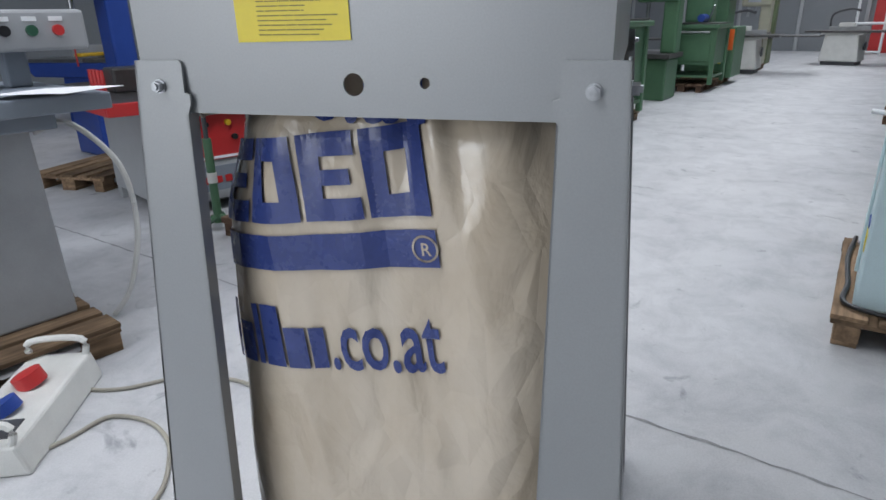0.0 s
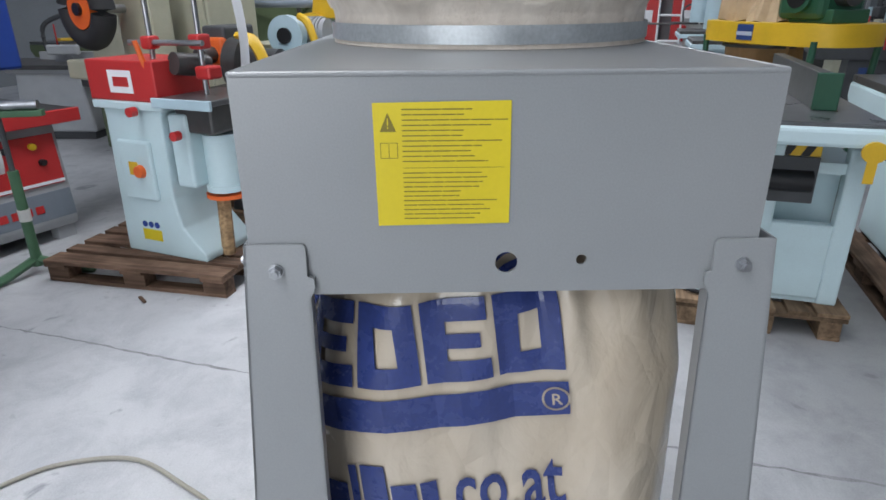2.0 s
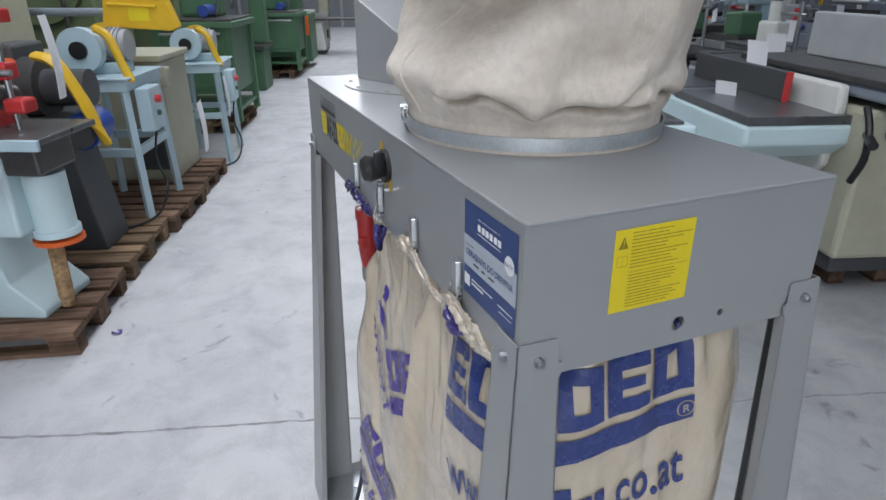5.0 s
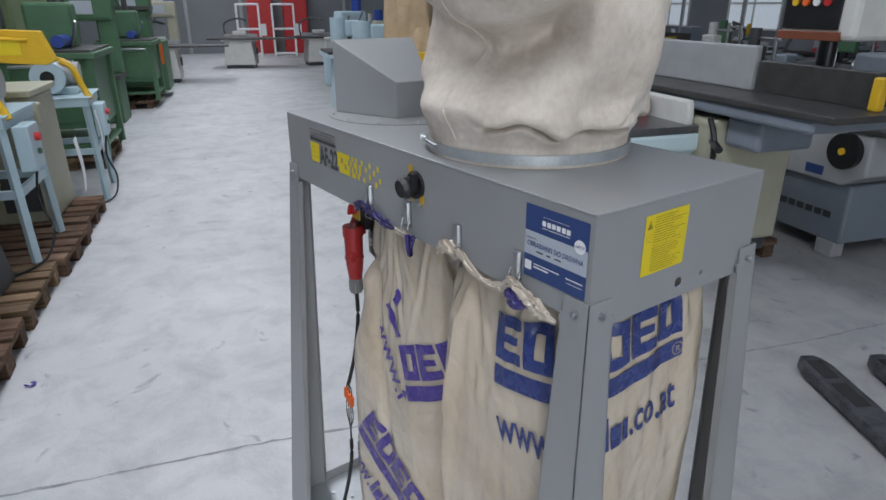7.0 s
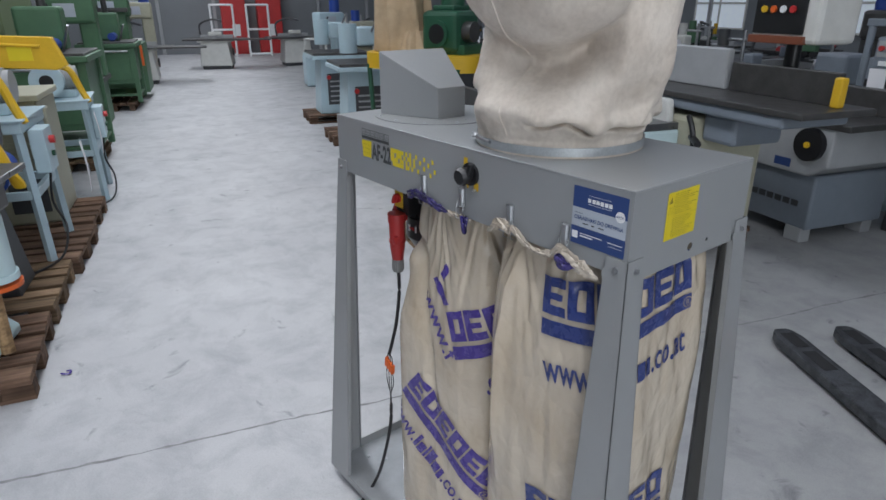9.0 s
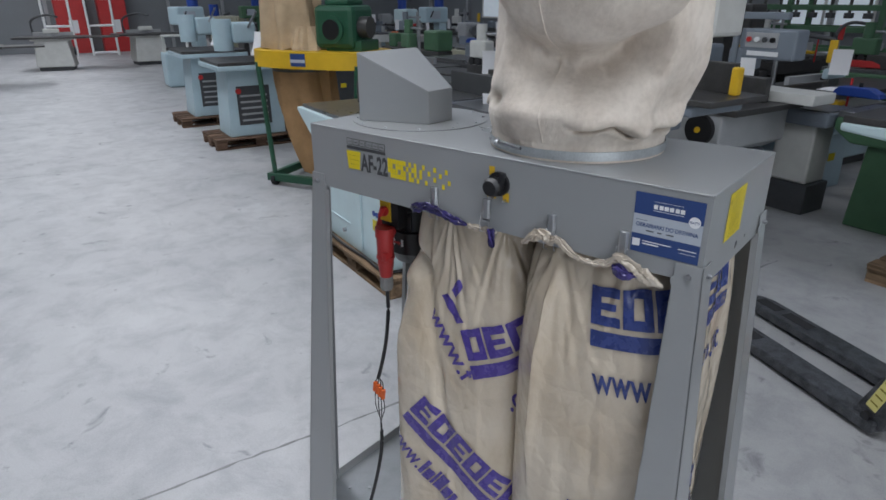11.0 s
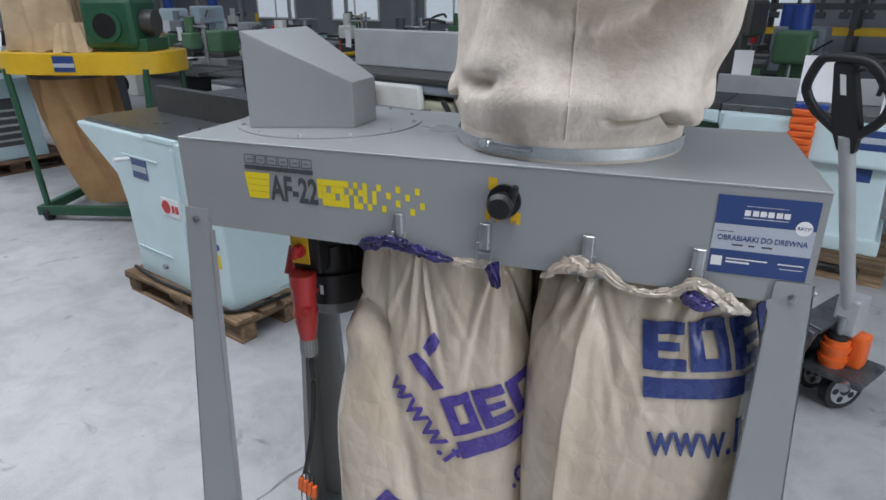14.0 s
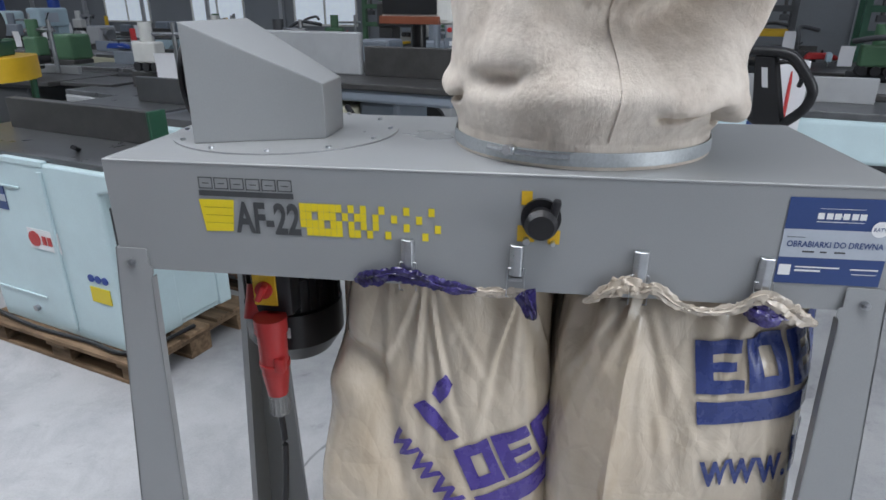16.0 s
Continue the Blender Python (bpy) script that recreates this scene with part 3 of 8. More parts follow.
for y in (-SP + 0.004, WL + SP - 0.004):
    bm = B()
    box(bm, (-LX / 2, y, 0.055), (LX + 0.1, 0.003, 0.03), 0.001)
    part("long_rail", bm, GREY, extractor)
for x, y in ((-1.2, 0.05), (-1.14, 0.1), (-1.2, 0.4), (-1.14, 0.36), (0.0, 0.06), (0.0, 0.4)):
    bm = B()
    cyl(bm, (x, y, 0.064), (x, y, 0.069), 0.007, 12)
    part("base_bolt", bm, ZINC, extractor)
for x in (-LX - 0.03, 0.03):
    for y in (-0.03, WL + 0.03):
        bm = B()
        cyl(bm, (x - 0.011, y, 0.025), (x + 0.011, y, 0.025), 0.025, 20)
        wheel = part("castor", bm, RUBBER, extractor, "small black rubber castor")
        bm = B()
        box(bm, (x, y, 0.052), (0.034, 0.034, 0.008), 0.002)
        cyl(bm, (x - 0.014, y, 0.025), (x + 0.014, y, 0.025), 0.008, 12)
        part("castor_fork", bm, ZINC, wheel)

# outlet hood on its round flange
bm = B()
FC = (-0.985, 0.268)
cyl(bm, (*FC, TOP), (*FC, TOP + 0.003), 0.212, 72)
flange = part("flange", bm, GREY, extractor)
for k in range(12):
    a = radians(10 + 30 * k)
    bm = B()
    cx, cy = FC[0] + 0.197 * math.cos(a), FC[1] + 0.197 * math.sin(a)
    cyl(bm, (cx, cy, TOP + 0.003), (cx, cy, TOP + 0.007), 0.0052, 12, 0.004)
    part("screw", bm, ZINC, flange)
bm = B()
lowz = TOP + 0.003
q = [(-1.1, 0.114), (-0.886, 0.192), (-0.886, 0.304), (-1.1, 0.382)]
tz = [1.734, 1.63, 1.63, 1.734]
lo = [bm.verts.new((x, y, lowz)) for x, y in q]
hi = [bm.verts.new((x, y, z)) for (x, y), z in zip(q, tz)]
bm.faces.new(lo)
bm.faces.new(hi)
for i in range(4):
    bm.faces.new((lo[i], lo[(i + 1) % 4], hi[(i + 1) % 4], hi[i]))
bmesh.ops.recalc_face_normals(bm, faces=list(bm.faces))
chamfer(bm, 0.002, 2)
hood = part("hood", bm, GREY, extractor)
bm = B()
cyl(bm, (-1.1, 0.247, 1.633), (-1.128, 0.247, 1.633), 0.088, 40)
cyl(bm, (-1.128, 0.247, 1.633), (-1.136, 0.247, 1.633), 0.094, 40)
chamfer(bm, 0.0015, 1)
part("intake_collar", bm, BLACK, hood, "black round intake collar")

# yellow warning label on the end: triangle, open book and two blocks of small print


def on_end(bm, lift):
    return place(bm, lambda c: (lift, 0.119 + c.x, 1.396 + c.z))


bm = on_end(sheet(B(), 0, 0, 0.1175, 0.109), 0.0012)
bmesh.ops.rotate(bm, cent=(0, 0.177, 1.45), matrix=Matrix.Rotation(radians(0.6), 3, "X"), verts=bm.verts)
warn = part("warning_label", bm, YELLOW, extractor, "yellow warning label with dark print")
bm = B()
text_lines(bm, 0.024, 0.115, 0.056, 0.105, 11, (0.55, 1.0), 3, 0.24)
text_lines(bm, 0.024, 0.112, 0.004, 0.05, 11, (0.5, 0.95), 5, 0.24)
sheet(bm, 0.024, 0.0522, 0.112, 0.0527)
part("small_print", on_end(bm, 0.0016), LABELINK, warn)
bm = B()
v = [bm.verts.new(p) for p in ((0.005, 0, 0.084), (0.019, 0, 0.084), (0.012, 0, 0.1))]
bm.faces.new(v)
for a, b, c, d in ((0.005, 0.061, 0.0055, 0.0745), (0.0195, 0.061, 0.02, 0.0745), (0.0122, 0.0605, 0.0127, 0.074), (0.005, 0.0742, 0.012, 0.0747), (0.013, 0.0742, 0.02, 0.0747), (0.005, 0.061, 0.012, 0.0615), (0.013, 0.061, 0.02, 0.0615)):
    sheet(bm, a, b, c, d)
part("warning_sign", on_end(bm, 0.0018), LABELINK, warn)
bm = B()
sheet(bm, 0.0115, 0.0895, 0.0125, 0.0955)
sheet(bm, 0.0115, 0.0868, 0.0125, 0.0882)
part("mark", on_end(bm, 0.0022), YELLOW, warn)


def on_front(bm, x, z, lift, tilt=0.0):
    ct, st = math.cos(radians(tilt)), math.sin(radians(tilt))
    return place(bm, lambda c: (x + c.x * ct - c.z * st, -lift, z + c.x * st + c.z * ct))


# blue dealer label on the front
LXX, LZZ, TL = -0.1535, 1.381, 0.3
bm = sheet(B(), 0, 0, 0.143, 0.131)
dealer = part("dealer_label", on_front(bm, LXX, LZZ, 0.0012, TL), NAVY, extractor, "blue and pale grey dealer label")
bm = sheet(B(), 0, 0.041, 0.143, 0.084)
part("pale_band", on_front(bm, LXX, LZZ, 0.0015, TL), PALE, dealer)
bm = letters("OBRABIARKI DO DREWNA", 0.0092, 1.0, 0.0002)
w = max(v.co.x for v in bm.verts)
place(bm, lambda c: (0.007 + c.x * 0.129 / w, 0, 0.0575 + c.z))
part("lettering", on_front(bm, LXX, LZZ, 0.0019, TL), NAVY, dealer)
bm = B()
for a, b in ((0.030, 0.046), (0.054, 0.063), (0.073, 0.088)):
    sheet(bm, a, 0.049, b, 0.0515)
sheet(bm, 0.006, 0.0715, 0.03, 0.0725)
part("small_print", on_front(bm, LXX, LZZ, 0.0018, TL), INKDARK, dealer)
for a, b, c, d in [(k, 0.1, k + 0.0085, 0.109) for k in (0.0405, 0.052, 0.0625, 0.0735, 0.085, 0.0955)] + [
        (0.0705, 0.1035, 0.0725, 0.1055), (0.04, 0.0955, 0.103, 0.0965), (0.042, 0.115, 0.101, 0.1157), (0.025, 0.0255, 0.085, 0.0275),
        (0.025, 0.0195, 0.06, 0.0225), (0.1, 0.0245, 0.137, 0.0265), (0.103, 0.0175, 0.136, 0.0185), (0.003, 0.013, 0.0195, 0.0295)]:
    part("white_print", on_front(sheet(B(), a, b, c, d), LXX, LZZ, 0.0018, TL), WHITE, dealer)
bm = B()
bmesh.ops.create_circle(bm, cap_ends=True, radius=0.0118, segments=28, matrix=Matrix.Translation((0.126, 0, 0.0875)) @ Matrix.Rotation(radians(90), 4, "X"))
part("round_badge", on_front(bm, LXX, LZZ, 0.0021, TL), WHITE, dealer)
bm = letters("RATY!", 0.0055, 1.0, 0.0001)
w = max(v.co.x for v in bm.verts)
place(bm, lambda c: (0.1165 + c.x * 0.019 / w, 0, 0.0848 + c.z))
part("lettering", on_front(bm, LXX, LZZ, 0.0025, TL), NAVY, dealer)

# model decal: outlined maker's mark as plain blocks, bar, lettering and a dissolving yellow chequer
DX, DZ = -1.04, 1.41
bm = B()
for i in range(6):
    a = 0.003 + i * 0.0262
    for p, q, r, s in ((a, 0.078, a + 0.0235, 0.0796), (a, 0.0954, a + 0.0235, 0.097), (a, 0.0796, a + 0.0016, 0.0954), (a + 0.0219, 0.0796, a + 0.0235, 0.0954), (a + 0.006, 0.0862, a + 0.0175, 0.0878)):
        sheet(bm, p, q, r, s)
part("maker_mark", on_front(bm, DX, DZ, 0.0014, -0.2), INKDARK, extractor, "dark grey outlined maker's mark")
bm = sheet(B(), 0.002, 0.066, 0.159, 0.075)
part("decal_bar", on_front(bm, DX, DZ, 0.0014), INKDARK, extractor)
bm = B()
vs = [bm.verts.new(p) for p in ((0.006, 0, 0.006), (0.053, 0, 0.008), (0.059, 0, 0.061), (0.0, 0, 0.06))]
bm.faces.new(vs)
part("decal_block", on_front(bm, DX, DZ, 0.0013), YELLOW, extractor, "yellow decal block with fine lines")
bm = B()
for z in (0.021, 0.034, 0.047):
    sheet(bm, 0.008, z, 0.056, z + 0.0007)
part("decal_line", on_front(bm, DX, DZ, 0.0016), LABELINK, extractor)
bm = letters("AF-22", 0.051, 1.0, 0.0022)
w = max(v.co.x for v in bm.verts)
place(bm, lambda c: (0.06 + c.x * 0.107 / w, 0, 0.008 + c.z))
part("model_lettering", on_front(bm, DX, DZ, 0.0016), INKDARK, extractor, "dark grey model lettering")
chequer = ["1111111.1.1..1...1...1.", "11.111.1.11.1..1...1...", "1111.11.1.1.1....1....1", ".111111.11.1..1.....1.."]
bm = B()
cw, chh = 0.0098, 0.0135
for j, row in enumerate(chequer):
    for i, ch in enumerate(row):
        if ch == "1":
            bm = sheet(B(), 0.167 + i * cw, 0.0475 - j * chh, 0.167 + (i + 1) * cw - 0.0003, 0.0475 - (j - 1) * chh - 0.0004)
            part("decal_square", on_front(bm, DX, DZ, 0.0013), YELLOW, extractor)

# shutter knob with its yellow pointer plate
KX, KZ = -0.497, 1.465
for a, b, c, d in ((-0.034, -0.04, -0.008, -0.014), (0.012, -0.042, 0.03, -0.02), (-0.03, 0.018, -0.014, 0.04)):
    part("pointer_plate", on_front(sheet(B(), a, b, c, d), KX, KZ, 0.0015), YELLOWP, extractor, "yellow pointer marking")
bm = B()
cyl(bm, (KX, 0, KZ), (KX, -0.008, KZ), 0.03, 28)
cyl(bm, (KX, -0.008, KZ), (KX, -0.034, KZ - 0.002), 0.019, 28, 0.024)
cyl(bm, (KX, -0.034, KZ - 0.002), (KX, -0.044, KZ - 0.003), 0.0245, 28, 0.019)
box(bm, (KX + 0.018, -0.02, KZ + 0.012), (0.012, 0.018, 0.045), 0.004, (0, 12, 0))
knob = part("knob", bm, BLACK, extractor, "black plastic shutter knob", smooth=True)
for dx, dz, rad in ((-0.02, -0.037, 0.0055), (0.02, -0.039, 0.0035)):
    part("stop_screw", cyl(B(), (KX + dx, -0.002, KZ + dz), (KX + dx, -0.012, KZ + dz), rad, 12), ZINC, knob)


def clip(x):
    """A sprung toggle clip on the front's lower edge, with its wire hook."""
    bm = B()
    ztop, zlow = 1.42, 1.37
    prism(bm, [(x - 0.0105, -0.0015), (x - 0.0105, -0.007), (x - 0.004, -0.0115), (x + 0.0075, -0.0115), (x + 0.0105, -0.006), (x + 0.0105, -0.0015)], zlow, ztop, "z")
    chamfer(bm, 0.0008, 1)
    c = part("toggle_clip", bm, ZINC, extractor, "zinc-plated toggle clip")
    bm = B()
    for dx in (-0.0135, 0.0135):
        tube(bm, [(x + dx, -0.008, zlow + 0.012), (x + dx, -0.014, zlow - 0.008), (x + dx, -0.012, zlow - 0.034), (x + dx * 0.8, 0.0, zlow - 0.04)], 0.0012, 6)
    cyl(bm, (x - 0.014, -0.008, zlow + 0.012), (x + 0.014, -0.008, zlow + 0.012), 0.0012, 6)
    part("wire_hook", bm, STEEL, c)
    bm = B()
    box(bm, (x, -0.006, zlow - 0.006), (0.021, 0.009, 0.006), 0.001)
    part("pivot", bm, STEEL, c)


for x in (-0.70, -0.53, -0.345, -0.168):
    clip(x)

# motor below, with cooling fins, fan cover, terminal box and switch
MX, MY = -1.01, 0.27
bm = B()
cyl(bm, (MX, MY, 1.387), (MX, MY, 1.17), 0.09, 40)
cyl(bm, (MX, MY, 1.17), (MX, MY, 1.095), 0.104, 40)
cyl(bm, (MX, MY, 1.095), (MX, MY, 1.055), 0.104, 40, 0.078)
motor = part("motor", bm, paint("black_motor_paint", (0.018, 0.018, 0.02), 0.35, vary=0.08), extractor, "black electric motor hanging below the housing", smooth=True)
for k in range(30):
    a = 2 * math.pi * k / 30
    bm = B()
    box(bm, (0.0945, 0, 1.26), (0.014, 0.0025, 0.17))
    bmesh.ops.rotate(bm, cent=(0, 0, 0), matrix=Matrix.Rotation(a, 3, "Z"), verts=bm.verts)
    bmesh.ops.translate(bm, vec=(MX, MY, 0), verts=bm.verts)
    part("cooling_fin", bm, MATS["black_motor_paint"], motor)
bm = B()
sheet(bm, -0.023, -0.012, 0.023, 0.012)
place(bm, lambda c: (MX + 0.1055 * math.sin(c.x / 0.105 + 0.05), MY - 0.1055 * math.cos(c.x / 0.105 + 0.05), 1.135 + c.z))
arrow_label = part("arrow_label", bm, WHITE, motor, "white label with a red arrow")
bm = B()
vs = [bm.verts.new(p) for p in ((-0.015, 0, -0.003), (0.004, 0, -0.003), (0.004, 0, -0.008), (0.016, 0, 0), (0.004, 0, 0.008), (0.004, 0, 0.003), (-0.015, 0, 0.003))]
bm.faces.new(vs)
place(bm, lambda c: (MX + 0.1065 * math.sin(c.x / 0.105 + 0.05), MY - 0.1065 * math.cos(c.x / 0.105 + 0.05), 1.135 + c.z))
part("arrow", bm, REDP, arrow_label)
bm = B()
box(bm, (-0.985, 0.135, 1.262), (0.075, 0.05, 0.115), 0.008)
cyl(bm, (-0.985, 0.16, 1.27), (-0.95, 0.23, 1.27), 0.03, 18)
switch = part("switch_box", bm, BLACK, extractor, "black switch box with yellow plate", smooth=True)
bm = B()
box(bm, (-0.998, 0.108, 1.262), (0.046, 0.004, 0.068), 0.002)
part("switch_plate", bm, YELLOWP, switch, "yellow switch plate")
bm = B()
cyl(bm, (-0.998, 0.107, 1.262), (-0.998, 0.098, 1.262), 0.0165, 24)
box(bm, (-0.998, 0.091, 1.262), (0.012, 0.018, 0.036), 0.004, (0, 25, 0))
part("switch_knob", bm, REDP, switch, "red rotary switch knob", smooth=True)
bm = B()
cyl(bm, (-1.03, 0.15, 1.25), (-1.03, 0.12, 1.19), 0.022, 20)
part("inlet", bm, RED, switch, "dark red plug inlet", smooth=True)

# red plug with its cable, terminal strip and loose wires
plugset = thing("power_cable", pose(-0.985, 0.088, 0.0), "red five-pin plug on a black cable with orange terminal strip", "power cable")
bm = B()
cyl(bm, (0, 0, 1.215), (0, 0, 1.185), 0.031, 28)
cyl(bm, (0, 0, 1.19), (0, 0, 1.095), 0.028, 28, 0.026)
cyl(bm, (0, 0, 1.12), (0, 0, 1.112), 0.0295, 28)
cyl(bm, (0, 0, 1.095), (0, 0, 1.045), 0.0265, 28, 0.0195)
box(bm, (0.02, -0.02, 1.125), (0.02, 0.02, 0.03), 0.004)
box(bm, (0, 0.022, 1.2), (0.03, 0.03, 0.03), 0.004)
part("plug", bm, RED, plugset, "dark red plastic plug", smooth=True)
bm = B()
gb = cyl(B(), (0, 0, 1.047), (0, 0, 1.0), 0.0205, 16, 0.018)
gland = part("gland", gb, paint("grey_plastic", (0.22, 0.22, 0.22), 0.5), plugset, "ribbed grey cable gland", smooth=True)
for k in range(16):
    a = 2 * math.pi * k / 16
    part("rib", box(B(), (0.0195 * math.cos(a), 0.0195 * math.sin(a), 1.025), (0.003, 0.003, 0.036)), MATS["grey_plastic"], gland)
bm = B()
tube(bm, smooth_line([(0, 0, 1.01), (0.002, 0, 0.92), (-0.004, -0.012, 0.8), (-0.016, -0.03, 0.7), (-0.022, -0.038, 0.665)], 8), 0.0065, 10)
part("upper_cable", bm, BLACK, plugset, smooth=True)
for k in range(4):
    bm = B()
    box(bm, (-0.036 + 0.0125 * k, -0.04, 0.628 - 0.006 * k), (0.011, 0.013, 0.04), 0.002, (0, 8, 0))
    part("terminal", bm, ORANGE, plugset, "orange lever terminal")
for k in range(4):
    bm = B()
    x = -0.036 + 0.0125 * k
    tube(bm, smooth_line([(-0.021, -0.038, 0.672), (x * 0.8, -0.04, 0.658), (x, -0.04, 0.645 - 0.006 * k)], 5), 0.0018, 6)
    tube(bm, smooth_line([(x, -0.04, 0.61 - 0.006 * k), (x + 0.002 * k, -0.042, 0.55), (-0.008 - 0.004 * (k % 2), -0.045, 0.49), (-0.008, -0.046, 0.44)], 6), 0.0018, 6)
    part("core_wire", bm, BLACK, plugset, smooth=True)
bm = B()
tube(bm, smooth_line([(-0.008, -0.046, 0.455), (-0.012, -0.05, 0.36), (-0.03, -0.07, 0.22), (-0.05, -0.1, 0.1), (-0.055, -0.17, 0.02), (-0.03, -0.3, 0.008), (0.1, -0.5, 0.008), (0.5, -0.62, 0.008)], 8), 0.0065, 10)
part("lower_cable", bm, BLACK, plugset, smooth=True)


# ---- sacks ----
def wrap(a):
    return math.atan2(math.sin(a), math.cos(a))


def sack_point(cx, cy, prof, seed, th, z, extra=None):
    """A point of a sack's skin: rounded-square section, a few folds below the clamped mouth, soft dents."""
    k = float(np.interp(z, [p[0] for p in prof], [p[1] for p in prof]))
    e = float(np.interp(z, [0, 1.2, 1.3, 1.35], [5.0, 4.6, 3.4, 2.4]))
    c, s = math.cos(th), math.sin(th)
    r = k / (abs(c) ** e + abs(s) ** e) ** (1 / e)
    fold = max(0.0, 1 - (1.35 - z) / 0.2)
    n1 = noise.noise(Vector((c * 1.8 + seed, s * 1.8, z * 1.3)))
    n2 = noise.noise(Vector((c * 4 + seed, s * 4, z * 3.2)))
    n3 = noise.noise(Vector((c * 7 + seed, s * 7 - z * 1.6, z * 5.5)))
    ridge = 1 - abs(noise.noise(Vector((c * 3 + seed * 2, s * 3 + z, z * 2.2 - c)))) * 3
    r += 0.013 * n1 + 0.006 * n2 + 0.003 * n3 + 0.0035 * max(0.0, ridge)
    r += fold ** 1.4 * 0.008 * math.sin(13 * th + 6 * n1 + seed)
    if extra:
        r += extra(th, z)
    return Vector((cx + r * c, cy + r * s, z))


def sack(name, cx, cy, prof, seed, label, extra=None, bottom=0.066):
    root = thing(name, pose(cx, cy, bottom), label, "dust sack", "dust sacks")
    nt, nz = 380, 190
    bm = B()
    rows = []
    for j in range(nz + 1):
        z = bottom + (1.385 - bottom) * j / nz
        rows.append([bm.verts.new(sack_point(cx, cy, prof, seed, 2 * math.pi * i / nt, z, extra) - Vector((cx, cy, bottom))) for i in range(nt)])
    for j in range(nz):
        for i in range(nt):
            bm.faces.new((rows[j][i], rows[j][(i + 1) % nt], rows[j + 1][(i + 1) % nt], rows[j + 1][i]))
    bm.faces.new(rows[0][::-1])
    part("skin", bm, SACK, root, smooth=True)
    return root


# length along the rounded-square section, to lay print on it without stretching
ARC_T = np.linspace(-math.pi, math.pi, 721)
ARC_R = 0.222 / (np.abs(np.cos(ARC_T)) ** 4.8 + np.abs(np.sin(ARC_T)) ** 4.8) ** (1 / 4.8)
ARC_X, ARC_Y = ARC_R * np.cos(ARC_T), ARC_R * np.sin(ARC_T)
ARC_L = np.concatenate([[0], np.cumsum(np.hypot(np.diff(ARC_X), np.diff(ARC_Y)))])


def along(th0, x):
    return float(np.interp(np.interp(th0, ARC_T, ARC_L) + x, ARC_L, ARC_T))


def print_on(root, bm, skin, th0, z0, mat, name, turn=0.0, lift=0.0034, label="", cut=0.007):
    """Wraps flat artwork (x, z) on a sack, its origin at angle th0 and height z0."""
    bmesh.ops.triangulate(bm, faces=list(bm.faces))
    for _ in range(4):
        es = [e for e in bm.edges if e.calc_length() > cut]
        if not es:
            break
        bmesh.ops.subdivide_edges(bm, edges=es, cuts=1)
        bmesh.ops.triangulate(bm, faces=list(bm.faces))
    base = root.matrix_basis.translation
    ct, st = math.cos(radians(turn)), math.sin(radians(turn))
    cx, cy, prof, seed, extra = skin

    def put(c):
        x, z = c.x * ct - c.z * st, c.x * st + c.z * ct
        th = along(th0, x)
        p = sack_point(cx, cy, prof, seed, th, z0 + z, extra)
        q = sack_point(cx, cy, prof, seed, th + 0.02, z0 + z, extra)
        u = sack_point(cx, cy, prof, seed, th, z0 + z + 0.006, extra)
        return p + (q - p).cross(u - p).normalized() * lift - base

    place(bm, put)
    return part(name, bm, mat, root, label)


def mark_block(a, b, h, slot):
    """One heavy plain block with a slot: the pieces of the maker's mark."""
    bm = B()
    m0, m1 = a + (b - a) * 0.36, a + (b - a) * 0.7
    for lo, hi in ((0, 0.26), (0.26, 0.41), (0.41, 0.59), (0.59, 0.74), (0.74, 1)):
        sheet(bm, a, h * lo, m0, h * hi)
    sheet(bm, m0, 0, b, h * 0.26)
    sheet(bm, m0, h * 0.74, b, h)
    if slot:
        sheet(bm, m1, h * 0.26, b, h * 0.74)
    else:
        sheet(bm, m0, h * 0.41, m1 + (b - m1) * 0.6, h * 0.59)
    bmesh.ops.remove_doubles(bm, verts=bm.verts, dist=0.00005)
    return bm


